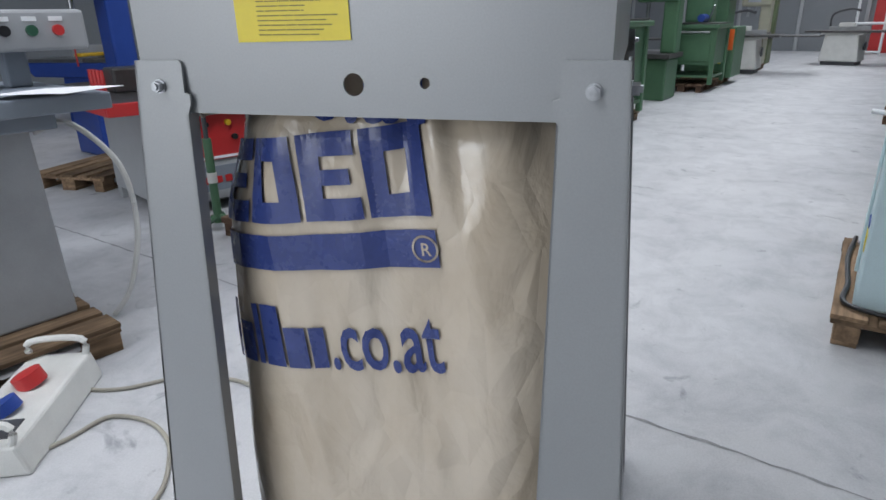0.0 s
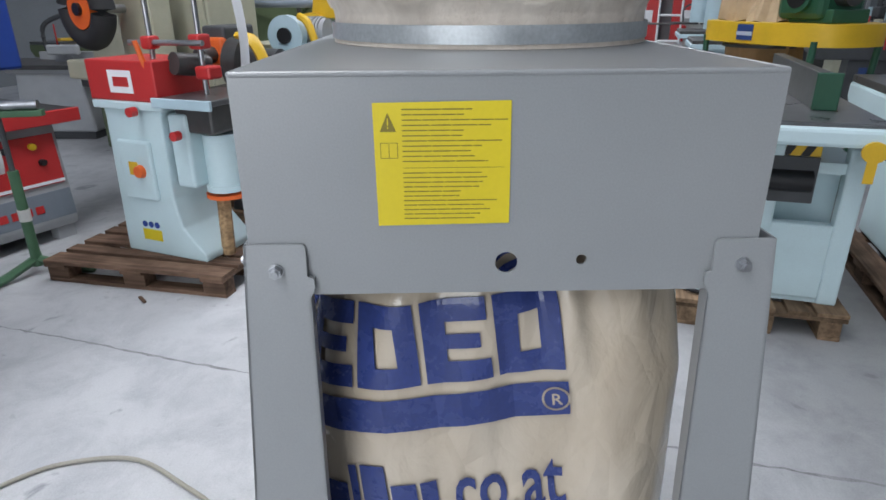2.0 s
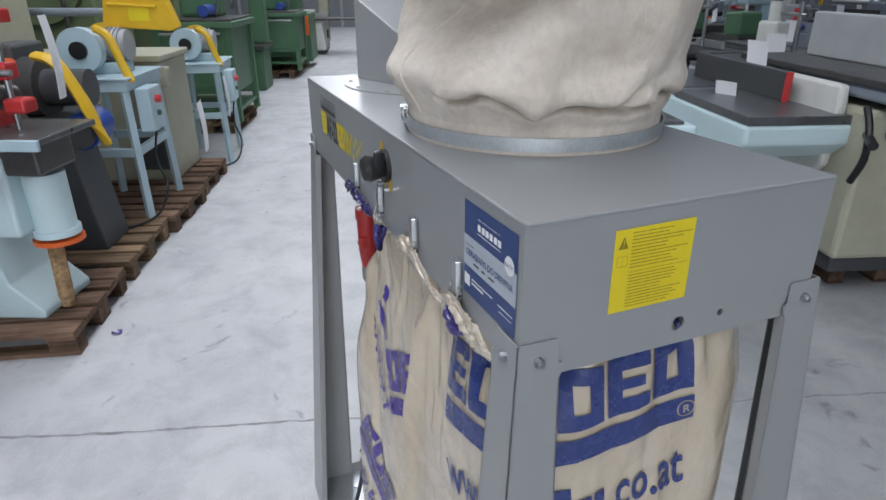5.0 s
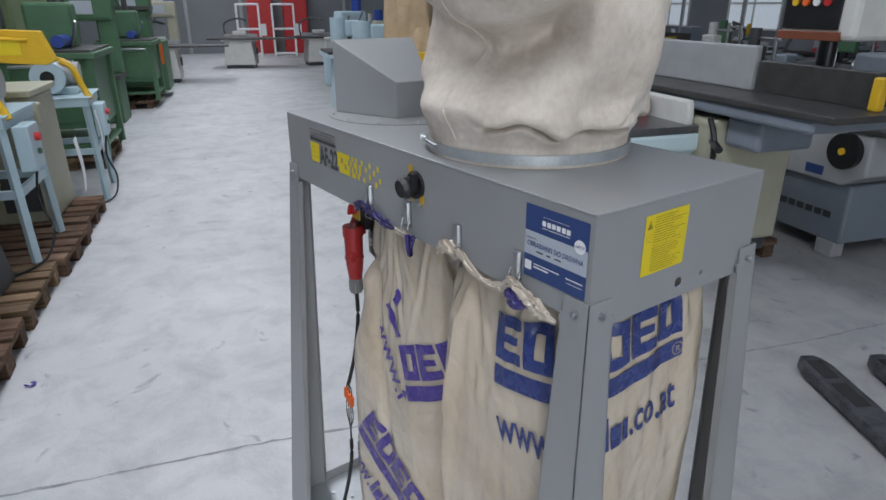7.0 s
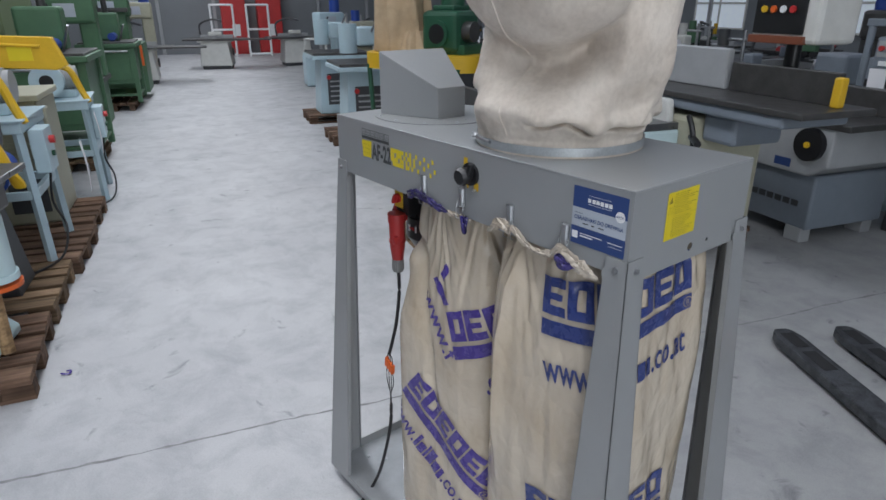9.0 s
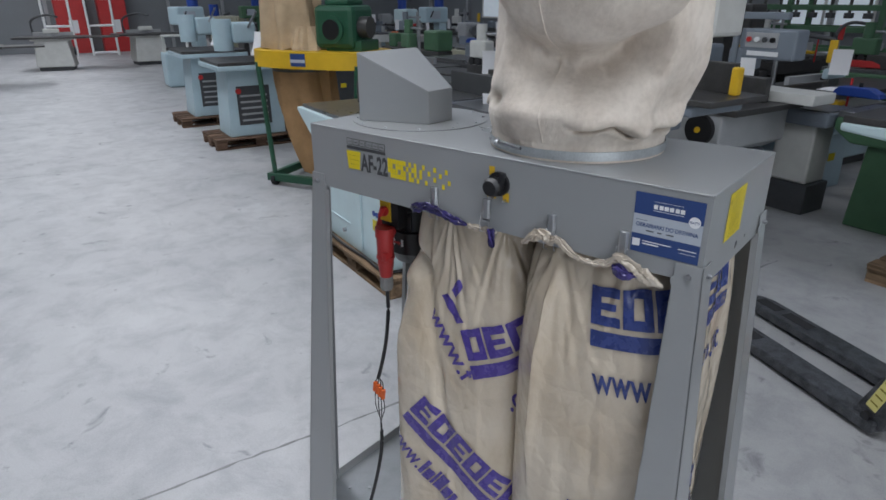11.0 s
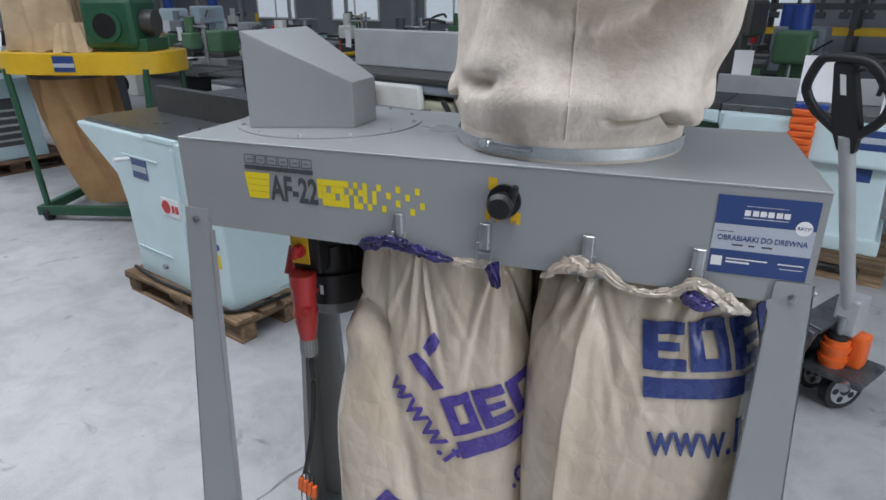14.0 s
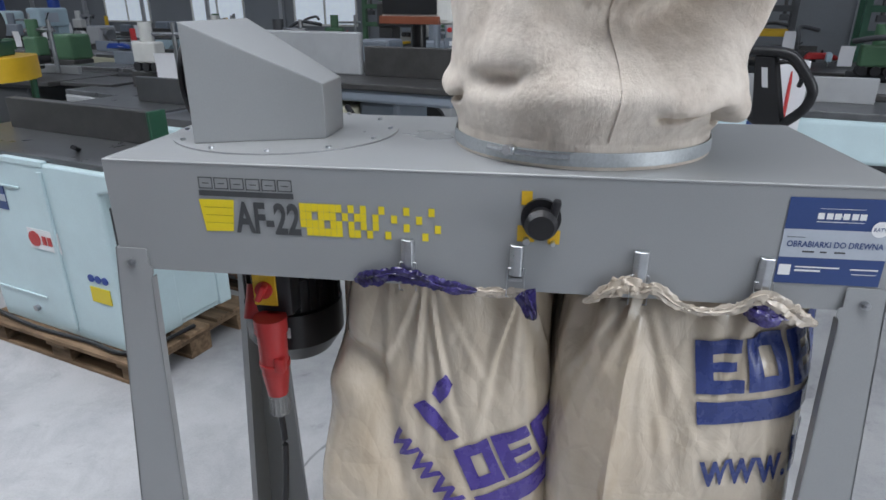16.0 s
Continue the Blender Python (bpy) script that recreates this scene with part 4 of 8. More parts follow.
def sack_print(root, skin, th0, z0, mat, turn=0.0, scale=1.0, first=0, last=6, address=(True, True, True)):
    """The printed block: heavy mark, bar, round sign and web address; th0 and z0 are where the whole print starts."""
    w, h = 0.465 * scale, 0.092 * scale
    g = w / 6
    kw = dict(turn=turn)
    for i in range(first, last):
        print_on(root, mark_block(i * g, (i + 1) * g - g * 0.09, h, i % 2), skin, th0, z0, mat, "printed_block", label="dark printed block", **kw)
    print_on(root, sheet(B(), first * g, -0.055 * scale, last * g - 0.006, -0.014 * scale), skin, th0, z0, mat, "printed_bar", **kw)
    if last == 6:
        bm = B()
        tube(bm, [(w * 0.958 + 0.0135 * scale * math.cos(a), 0, -0.0345 * scale + 0.0135 * scale * math.sin(a)) for a in [2 * math.pi * k / 24 for k in range(24)]], 0.0012, 4, closed=True)
        print_on(root, bm, skin, th0, z0, SACK, "round_sign", lift=0.0046, **kw)
        bm = letters("R", 0.014 * scale, 1.0, 0.0002)
        place(bm, lambda c: (w * 0.958 - 0.005 * scale + c.x, 0, -0.0415 * scale + c.z))
        print_on(root, bm, skin, th0, z0, SACK, "sign_letter", lift=0.0046, **kw)
    zb = -0.178 * scale
    if address[0]:
        bm = letters("www.", 0.08 * scale, 1.0, 0.0014)
        ww = max(v.co.x for v in bm.verts)
        place(bm, lambda c: (0.004 + c.x * 0.145 * scale / ww, 0, zb + c.z))
        print_on(root, bm, skin, th0, z0, mat, "printed_address", **kw)
    x = 0.155 * scale
    for wd, hh in ((0.014, 0.078), (0.026, 0.052), (0.009, 0.078), (0.03, 0.078), (0.028, 0.052), (0.018, 0.052)):
        if address[1] and x > first * g:
            print_on(root, sheet(B(), x, zb, x + wd * scale, zb + hh * scale), skin, th0, z0, mat, "printed_bar", **kw)
        x += (wd + 0.0045) * scale
    if address[2]:
        bm = letters(".co.at", 0.08 * scale, 1.0, 0.0016)
        ww = max(v.co.x for v in bm.verts)
        place(bm, lambda c: (x + c.x * (0.448 * scale - x) / ww, 0, zb + c.z))
        print_on(root, bm, skin, th0, z0, mat, "printed_address", **kw)


PROF1 = [(0.0, 0.20), (0.1, 0.216), (0.6, 0.222), (1.05, 0.221), (1.2, 0.219), (1.3, 0.212), (1.35, 0.196)]
PROF2 = [(0.0, 0.2), (0.12, 0.222), (0.4, 0.222), (0.85, 0.218), (1.1, 0.206), (1.18, 0.196), (1.26, 0.196), (1.35, 0.192)]


def fan(th, z, spot, seed):
    """Sharp pleats that fan out downwards from a clip at the angle spot."""
    d = wrap(th - radians(spot))
    if abs(d) > 0.9:
        return 0.0
    h = 1.36 - z
    total = 0.0
    for k, (slope, amp) in enumerate(((-1.5, 0.5), (-0.85, 0.9), (-0.35, 0.7), (0.1, 1.0), (0.55, 0.8), (1.1, 0.9), (1.9, 0.45))):
        u = d - slope * h * (1 + 0.25 * math.sin(seed + 3 * k)) - 0.015 * math.sin(14 * z + k + seed)
        w = 0.026 + 0.06 * h
        total += amp * (math.exp(-(u / w) ** 2) - 0.6 * math.exp(-((u - 1.6 * w) / w) ** 2))
    return 0.006 * total * float(np.interp(h, [0.0, 0.03, 0.12, 0.26, 0.42], [0.3, 1, 1, 0.5, 0]))


def dent1(th, z):
    d = wrap(th - radians(-116))
    ridge = (0.012 * math.exp(-(d / 0.1) ** 2) + 0.014 * math.exp(-((d - 0.05 + 0.12 * (1.2 - z)) / 0.03) ** 2)) * np.interp(z, [0.55, 0.8, 1.2, 1.33], [0, 1, 0.9, 0.0])
    hollow = -0.012 * math.exp(-((d - 0.2) / 0.12) ** 2) * np.interp(z, [0.8, 1.1, 1.3, 1.35], [0, 0.8, 1, 0.2])
    tuck = -0.02 * math.exp(-((wrap(th - radians(-62)) - 0.6 * (z - 1.27)) / 0.13) ** 2 - ((z - 1.27) / 0.035) ** 2)
    belly = 0.022 * math.exp(-(wrap(th - radians(-105)) / 0.7) ** 2) * np.interp(z, [0.2, 0.7, 1.05, 1.25], [1, 1, 0.9, 0.0])
    return float(ridge + hollow + tuck + belly) + fan(th, z, -116, 1.0) + 0.35 * fan(th, z, -68, 4.0)


def dent2(th, z):
    d = wrap(th - radians(-135))
    lean = 0.045 * math.exp(-(d / 0.5) ** 2) * np.interp(z, [0.1, 0.5, 0.9, 1.12], [1, 1, 0.8, 0])
    nick = -0.03 * math.exp(-((d - 0.12) / 0.16) ** 2 - ((z - 1.17 + 0.12 * d) / 0.03) ** 2)
    out = 0.02 * math.exp(-((d + 0.1) / 0.3) ** 2 - ((z - 1.11) / 0.05) ** 2)
    valley = -0.018 * math.exp(-((wrap(th - radians(-112)) + 0.9 * (z - 1.0)) / 0.1) ** 2) * np.interp(z, [0.55, 0.8, 1.1, 1.2], [0, 1, 1, 0])
    return float(lean + nick + out + valley) + fan(th, z, -96, 2.0) + fan(th, z, -52, 5.0)


SKIN1 = (-0.24, 0.238, PROF1, 3.1, dent1)
SKIN2 = (-0.66, 0.238, PROF2, 8.4, dent2)
sack1 = sack("dust_sack", *SKIN1[:4], "cream plastic dust sack with blue print, clamped below the housing", dent1)
sack_print(sack1, SKIN1, radians(-87.3), 1.172, PRINTB, 7, 1.0)
sack_print(sack1, SKIN1, radians(-88), 0.545, PRINTB, 6, 1.0)
bm = letters("o.at", 0.068, 1.0, 0.0016)
print_on(sack1, bm, SKIN1, along(radians(3), -0.095), 1.318, PRINTB, "printed_address")
sack2 = sack("dust_sack", *SKIN2[:4], "cream plastic dust sack with violet print leaning over the base", dent2)
sack_print(sack2, SKIN2, along(radians(-73), -0.216), 0.83, PRINTV, 22, 1.0, 3, 6, (False, False, True))
bm = letters("www.f", 0.062, 1.0, 0.0012)
print_on(sack2, bm, SKIN2, along(radians(-119), 0.022), 1.012, PRINTV, "printed_address", -47, 0.006)
print_on(sack2, sheet(B(), 0.035, -0.04, 0.13, -0.012, 0.008), SKIN2, along(radians(-119), 0.08), 1.14, PRINTV, "printed_bar", -47)
print_on(sack2, sheet(B(), 0.04, 0.004, 0.068, 0.05, -0.012), SKIN2, along(radians(-119), 0.08), 1.14, PRINTV, "printed_block", -47, label="dark printed block")
sack_print(sack2, SKIN2, radians(-122), 0.66, PRINTV, -33, 0.95)


def swag(root, pts, r, mat, seed, name, label=""):
    """A gathered roll of film along pts, its skin drawn into twisting pleats."""
    line = smooth_line(pts, 22)
    n = len(line)
    sides = 22
    bm = B()
    rings = []
    for i, p in enumerate(line):
        d = (line[min(i + 1, n - 1)] - line[max(i - 1, 0)]).normalized()
        side = d.cross(Vector((0, 0, 1))).normalized()
        up = side.cross(d)
        t = i / (n - 1)
        rad = r(t) if callable(r) else r
        rad *= min(1.0, 0.25 + 6 * t, 0.25 + 6 * (1 - t))
        row = []
        for k in range(sides):
            a = 2 * math.pi * k / sides
            w = noise.noise(Vector((p.x * 28 + seed, math.cos(a) * 1.2, math.sin(a) * 1.2)))
            pleat = math.sin(4 * a + 14 * w + 30 * p.x) * 0.3 + math.sin(7 * a - 9 * w + 45 * p.x + seed) * 0.2
            rr = rad * (1 + pleat + 0.7 * w)
            row.append(bm.verts.new(p + side * (rr * 0.6 * math.cos(a)) + up * (rr * 1.15 * math.sin(a))))
        rings.append(row)
    for i in range(n - 1):
        for k in range(sides):
            bm.faces.new((rings[i][k], rings[i][(k + 1) % sides], rings[i + 1][(k + 1) % sides], rings[i + 1][k]))
    bm.faces.new(rings[0][::-1])
    bm.faces.new(rings[-1])
    base = root.matrix_basis.translation
    place(bm, lambda c: c - base)
    part(name, bm, mat, root, label, smooth=True)


swag(sack1, [(-0.425, -0.004, 1.33), (-0.395, -0.014, 1.352), (-0.362, -0.016, 1.372), (-0.345, -0.012, 1.358), (-0.325, -0.014, 1.366), (-0.285, -0.008, 1.338), (-0.24, -0.006, 1.328), (-0.2, -0.01, 1.338), (-0.168, -0.014, 1.36), (-0.135, -0.01, 1.345), (-0.1, -0.002, 1.322), (-0.075, 0.006, 1.312)], lambda t: 0.0075 + 0.0022 * math.sin(9 * t), CUFF, 2, "cuff", "crumpled translucent film cuff")
swag(sack2, [(-0.79, 0.0, 1.342), (-0.76, -0.012, 1.352), (-0.72, -0.016, 1.364), (-0.68, -0.014, 1.358), (-0.64, -0.008, 1.345), (-0.59, -0.004, 1.338)], lambda t: 0.0092 - 0.002 * t, FILMV, 6, "cuff", "crumpled violet printed cuff")
swag(sack2, [(-0.515, -0.006, 1.345), (-0.505, -0.016, 1.325), (-0.5, -0.018, 1.3)], lambda t: 0.016 - 0.01 * t, FILMV, 9, "tab", "folded violet tab")
swag(sack2, [(-0.6, 0.0, 1.337), (-0.55, 0.002, 1.336), (-0.5, 0.002, 1.338)], 0.007, CUFF, 12, "cuff", "crumpled translucent film cuff")

swag(sack1, [(-0.19, -0.004, 1.345), (-0.168, -0.016, 1.338), (-0.15, -0.014, 1.33), (-0.125, -0.004, 1.34)], lambda t: 0.011, FILMV, 15, "tab", "folded violet tab")

# ---- filter bag on top ----
FX, FY, FR = -0.432, 0.253, 0.222
filt = thing("filter_bag", pose(FX, FY, TOP), "tall cream cotton-felt filter bag clamped to the housing top", "filter bag")


# creases: from angle, to angle, height at both ends and middle, depth of the groove, overhang above it
CREASES = [(-66, -27, 0.075, 0.083, 0.066, 0.026, 0.012), (-33, 5, 0.063, 0.072, 0.088, 0.03, 0.016), (-6, 24, 0.062, 0.066, 0.06, 0.022, 0.01),
           (20, 62, 0.085, 0.074, 0.07, 0.028, 0.014), (70, 150, 0.08, 0.1, 0.09, 0.03, 0.016), (160, 205, 0.1, 0.08, 0.09, 0.03, 0.015)]


def ease(x, a, b):
    """0 before a, 1 after b, softly in between."""
    x = min(1.0, max(0.0, (x - a) / (b - a)))
    return x * x * (3 - 2 * x)


def felt_point(th, z):
    """Radius and drop of the cloth at an angle and height."""
    c, s = math.cos(th), math.sin(th)
    deg = math.degrees(wrap(th))
    r = np.interp(z, [0, 0.035, 0.05, 0.08, 0.12, 0.2, 0.35, 0.6, 1.1, 1.25], [0.218, 0.218, 0.223, 0.231, 0.236, 0.236, 0.238, 0.24, 0.235, 0.12])
    grow = ease(z, 0.04, 0.22)
    # the cloth leans towards the open end and is wider along the housing than across it
    r += grow * (0.027 * c + 0.006 * s + 0.018 * c * c)
    n1 = noise.noise(Vector((c * 1.5 + 7, s * 1.5, z * 4.0)))
    n2 = noise.noise(Vector((c * 3.5 + 2, s * 3.5, z * 9.0)))
    n3 = noise.noise(Vector((c * 9, s * 9, z * 22)))
    n4 = noise.noise(Vector((c * 24, s * 24, z * 70)))
    r += grow * (0.008 * n1 + 0.007 * n2) + 0.0022 * n3 + 0.0007 * n4
    drop = 0.0

    def off(t0):
        return wrap(th - radians(t0))

    for t0, t1, za, zm, zb, depth, over in CREASES:
        f = (math.degrees(off((t0 + t1) / 2)) + (t1 - t0) / 2) / (t1 - t0)
        if -0.15 < f < 1.15:
            zc = np.interp(f, [0, 0.5, 1], [za, zm, zb]) + 0.004 * math.sin(9 * f + t0) + 0.004 * n3
            w = max(0.0, min(1.0, (f + 0.15) / 0.3, (1.15 - f) / 0.3))
            w = w * w * (3 - 2 * w)
            r -= w * depth * math.exp(-((z - zc) / 0.0075) ** 2)
            r += w * over * math.exp(-((z - zc - 0.02) / 0.015) ** 2)
            r += w * 0.004 * math.exp(-((z - zc + 0.016) / 0.009) ** 2)
            drop -= w * over * 0.85 * math.exp(-((z - zc - 0.015) / 0.012) ** 2)

    def dent(t0, zc, wt, wz, depth, slope=0.0):
        d = off(t0)
        return depth * math.exp(-(d / wt) ** 2 - ((z - zc - slope * d) / wz) ** 2)

    # a wide fold hanging over a hollow on the front, ending in a sharp corner
    side = ease(deg, -124, -98) * (1 - ease(deg, -30, -19)) if -130 < deg < 0 else 0.0
    zv = np.interp(deg, [-124, -108, -92, -66, -44, -28], [0.25, 0.205, 0.178, 0.17, 0.185, 0.215])
    side *= np.interp(deg, [-124, -92, -55, -28], [0.55, 0.85, 1.2, 1.15])
    zh = zv + 0.035
    wide = 0.05 if z < zh else 0.06
    r += side * (0.02 * math.exp(-((z - 0.105) / 0.035) ** 2) - 0.1 * math.exp(-((z - zh) / wide) ** 2) + 0.03 * ease(z, zh + 0.05, zh + 0.13))
    drop -= side * 0.03 * math.exp(-((z - zh - 0.1) / 0.05) ** 2)
    # unseen bulge added to the slack cloth above, to throw shade on the hollow
    shade_bulge = ease(deg, -122, -100) * (1 - ease(deg, -32, -16)) if -130 < deg < 0 else 0.0
    r += shade_bulge * 0.075 * ease(z, 0.3, 0.42) * (1 - ease(z, 0.6, 1.0))
    # a short deep dent beside the seam, with a lip above it
    r += dent(-131, 0.121, 0.24, 0.017, -0.032, 0.02) + dent(-128, 0.163, 0.3, 0.026, 0.007)
    drop -= dent(-128, 0.15, 0.26, 0.02, 0.008)
    r += dent(-96, 0.1, 0.3, 0.045, 0.012) + dent(-140, 0.3, 0.35, 0.09, -0.03)
    # slack upright folds round the rest
    r += dent(8, 0.22, 0.12, 0.12, 0.012, -0.4) + dent(-10, 0.15, 0.2, 0.06, -0.012) + dent(35, 0.22, 0.25, 0.1, -0.016, -0.2)
    return r, drop


nt, nz = 300, 230
bm = B()
rows = []
for j in range(nz + 1):
    z = 1.25 * (j / nz) ** 1.75
    rows.append([])
    for i in range(nt):
        th = 2 * math.pi * i / nt
        r, drop = felt_point(th, z)
        rows[-1].append(bm.verts.new((r * math.cos(th), r * math.sin(th), z + drop + 0.004)))
for j in range(nz):
    for i in range(nt):
        bm.faces.new((rows[j][i], rows[j][(i + 1) % nt], rows[j + 1][(i + 1) % nt], rows[j + 1][i]))
bm.faces.new(rows[-1])
part("felt_skin", bm, FELT, filt, smooth=True)
bm = B()
line = []
for j in range(60):
    z = 0.04 + 0.9 * j / 59
    th = radians(-83) + 0.02 * math.sin(z * 5)
    r, drop = felt_point(th, z)
    r += 0.0012
    line.append((r * math.cos(th), r * math.sin(th), z + drop + 0.004))
tube(bm, line, 0.0016, 6)
part("seam", bm, FELT, filt, "raised vertical seam")
bm = ring(B(), (0, 0, 0.006), FR + 0.0015, 0.021, 0.0018, 96)
band = part("clamp_band", bm, GALV, filt, "galvanised clamping band", smooth=True)
bm = ring(B(), (0, 0, 0.0005), FR - 0.0005, 0.008, 0.004, 96)
part("hem", bm, FELT, filt, "frayed cloth hem", smooth=True)
bm = B()
arc = [((FR + 0.006) * math.cos(a), (FR + 0.006) * math.sin(a), 0.021) for a in [radians(-132 + 3.2 * k) for k in range(12)]]
tube(bm, arc, 0.0045, 8)
part("clamp_bolt", bm, STEEL, band, "long clamp bolt", smooth=True)
bm = B()
a = radians(-121)
cyl(bm, ((FR + 0.001) * math.cos(a), (FR + 0.001) * math.sin(a), 0.023), ((FR + 0.016) * math.cos(a), (FR + 0.016) * math.sin(a), 0.023), 0.008, 14)
box(bm, ((FR + 0.008) * math.cos(a), (FR + 0.008) * math.sin(a), 0.023), (0.022, 0.012, 0.014), 0.003, (0, 0, -31))
part("clamp_block", bm, ZINC, band, smooth=True)


# ---- round about: pallets and machines ----
def front(s, r, turn=0.0, z=0.0):
    """A pose in the hall whose local x points back up the aisle and whose local y points across it to the right."""
    p = O + U * s + N * r
    return pose(p.x, p.y, z, 0, 0, DEG + 180 + turn)


def blk(root, name, mat, x0, x1, y0, y1, z0, z1, bev=0.008, label="", turn=None):
    bm = box(B(), ((x0 + x1) / 2, (y0 + y1) / 2, (z0 + z1) / 2), (x1 - x0, y1 - y0, z1 - z0), bev, turn)
    return part(name, bm, mat, root, label)


def rod(root, name, mat, a, b, r, seg=14, r2=None, label=""):
    return part(name, cyl(B(), a, b, r, seg, r2), mat, root, label, smooth=True)


def paper(m, w, h, label="white price sheet in a clear sleeve", curl=0.02):
    """A hanging or lying sheet, local x wide and z high, slightly curled."""
    bm = B()
    rows = []
    for j in range(7):
        v = j / 6
        rows.append([bm.verts.new(((i / 4 - 0.5) * w, curl * (math.sin(v * 2.6) + 0.4 * math.sin(3 * i / 4)), -v * h)) for i in range(5)])
    for j in range(6):
        for i in range(4):
            bm.faces.new((rows[j][i], rows[j][i + 1], rows[j + 1][i + 1], rows[j + 1][i]))
    ext = bmesh.ops.extrude_face_region(bm, geom=list(bm.faces))
    bmesh.ops.translate(bm, vec=(0, 0.0015, 0), verts=[g for g in ext["geom"] if isinstance(g, bmesh.types.BMVert)])
    ob = part("price_sheet", bm, PAPER)
    ob.matrix_basis = m
    return tagged(ob, label, "price sheet", "price sheets")


PALLETS = {}


def pallet(m, kind="plain"):
    """A four-way pallet, 1.2 by 0.8 m: boards, blocks and skids as single pieces."""
    if kind in PALLETS:
        return copy_thing(PALLETS[kind], m)
    mat = PALLET if kind == "plain" else PALLETD
    root = thing("pallet", m, "weathered brown wooden pallet on the floor" if kind == "plain" else "dark old wooden pallet on the floor", "pallet", "pallets")
    PALLETS[kind] = root
    rnd = random.Random(4 if kind == "plain" else 9)

    def plank(name, x, y, z, sx, sy, sz):
        bm = box(B(), (0, 0, 0), (sx, sy, sz), 0.003)
        for v in bm.verts:
            v.co.z += rnd.uniform(-0.0015, 0.0015)
        ob = part(name, bm, mat, root)
        ob.location = (x, y, z)
        ob.rotation_euler = (0, 0, radians(rnd.uniform(-0.6, 0.6)))

    for y, w in ((-0.328, 0.143), (-0.172, 0.098), (0.0, 0.143), (0.172, 0.098), (0.328, 0.143)):
        plank("board", rnd.uniform(-0.006, 0.006), y, 0.133, 1.2, w, 0.022)
    for x in (-0.527, 0, 0.527):
        bm = box(B(), (0, 0, 0), (0.145, 0.8, 0.022), 0.003)
        ob = part("cross_board", bm, mat, root)
        ob.location = (x, 0, 0.111)
        for y in (-0.328, 0, 0.328):
            plank("block", x, y, 0.061, 0.145, 0.1 if y else 0.145, 0.078)
    for y in (-0.328, 0, 0.328):
        plank("skid", 0, y, 0.011, 1.2, 0.1 if y else 0.145, 0.022)
    return root


for s, r, turn, kind in ((0.10, -0.51, 94, "dark"), (1.0, -0.55, 92, "plain"), (1.86, -0.52, 89, "dark"), (2.75, -0.55, 90, "dark"),
                         (5.5, -0.62, 0, "plain"), (0.78, 2.94, 1, "plain"), (1.0, 4.0, 0, "dark"), (0.85, 4.85, 0, "dark"), (5.65, 3.3, 90, "dark"), (7.55, 3.25, 90, "dark"), (-1.98, 5.96, 2, "plain"),
                         (0.3, -3.6, 20, "plain"), (3.3, -6.2, 5, "dark"), (10.4, -0.62, 0, "dark"), (11.7, -0.62, 0, "plain"),
                         (-1.2, 9.0, 0, "dark"), (15.5, -0.5, 0, "plain")):
    pallet(front(s, r, turn), kind)
pallet(pose(-1.06, -2.26, 0, 0, 0, -24), "plain")
P = 0.144


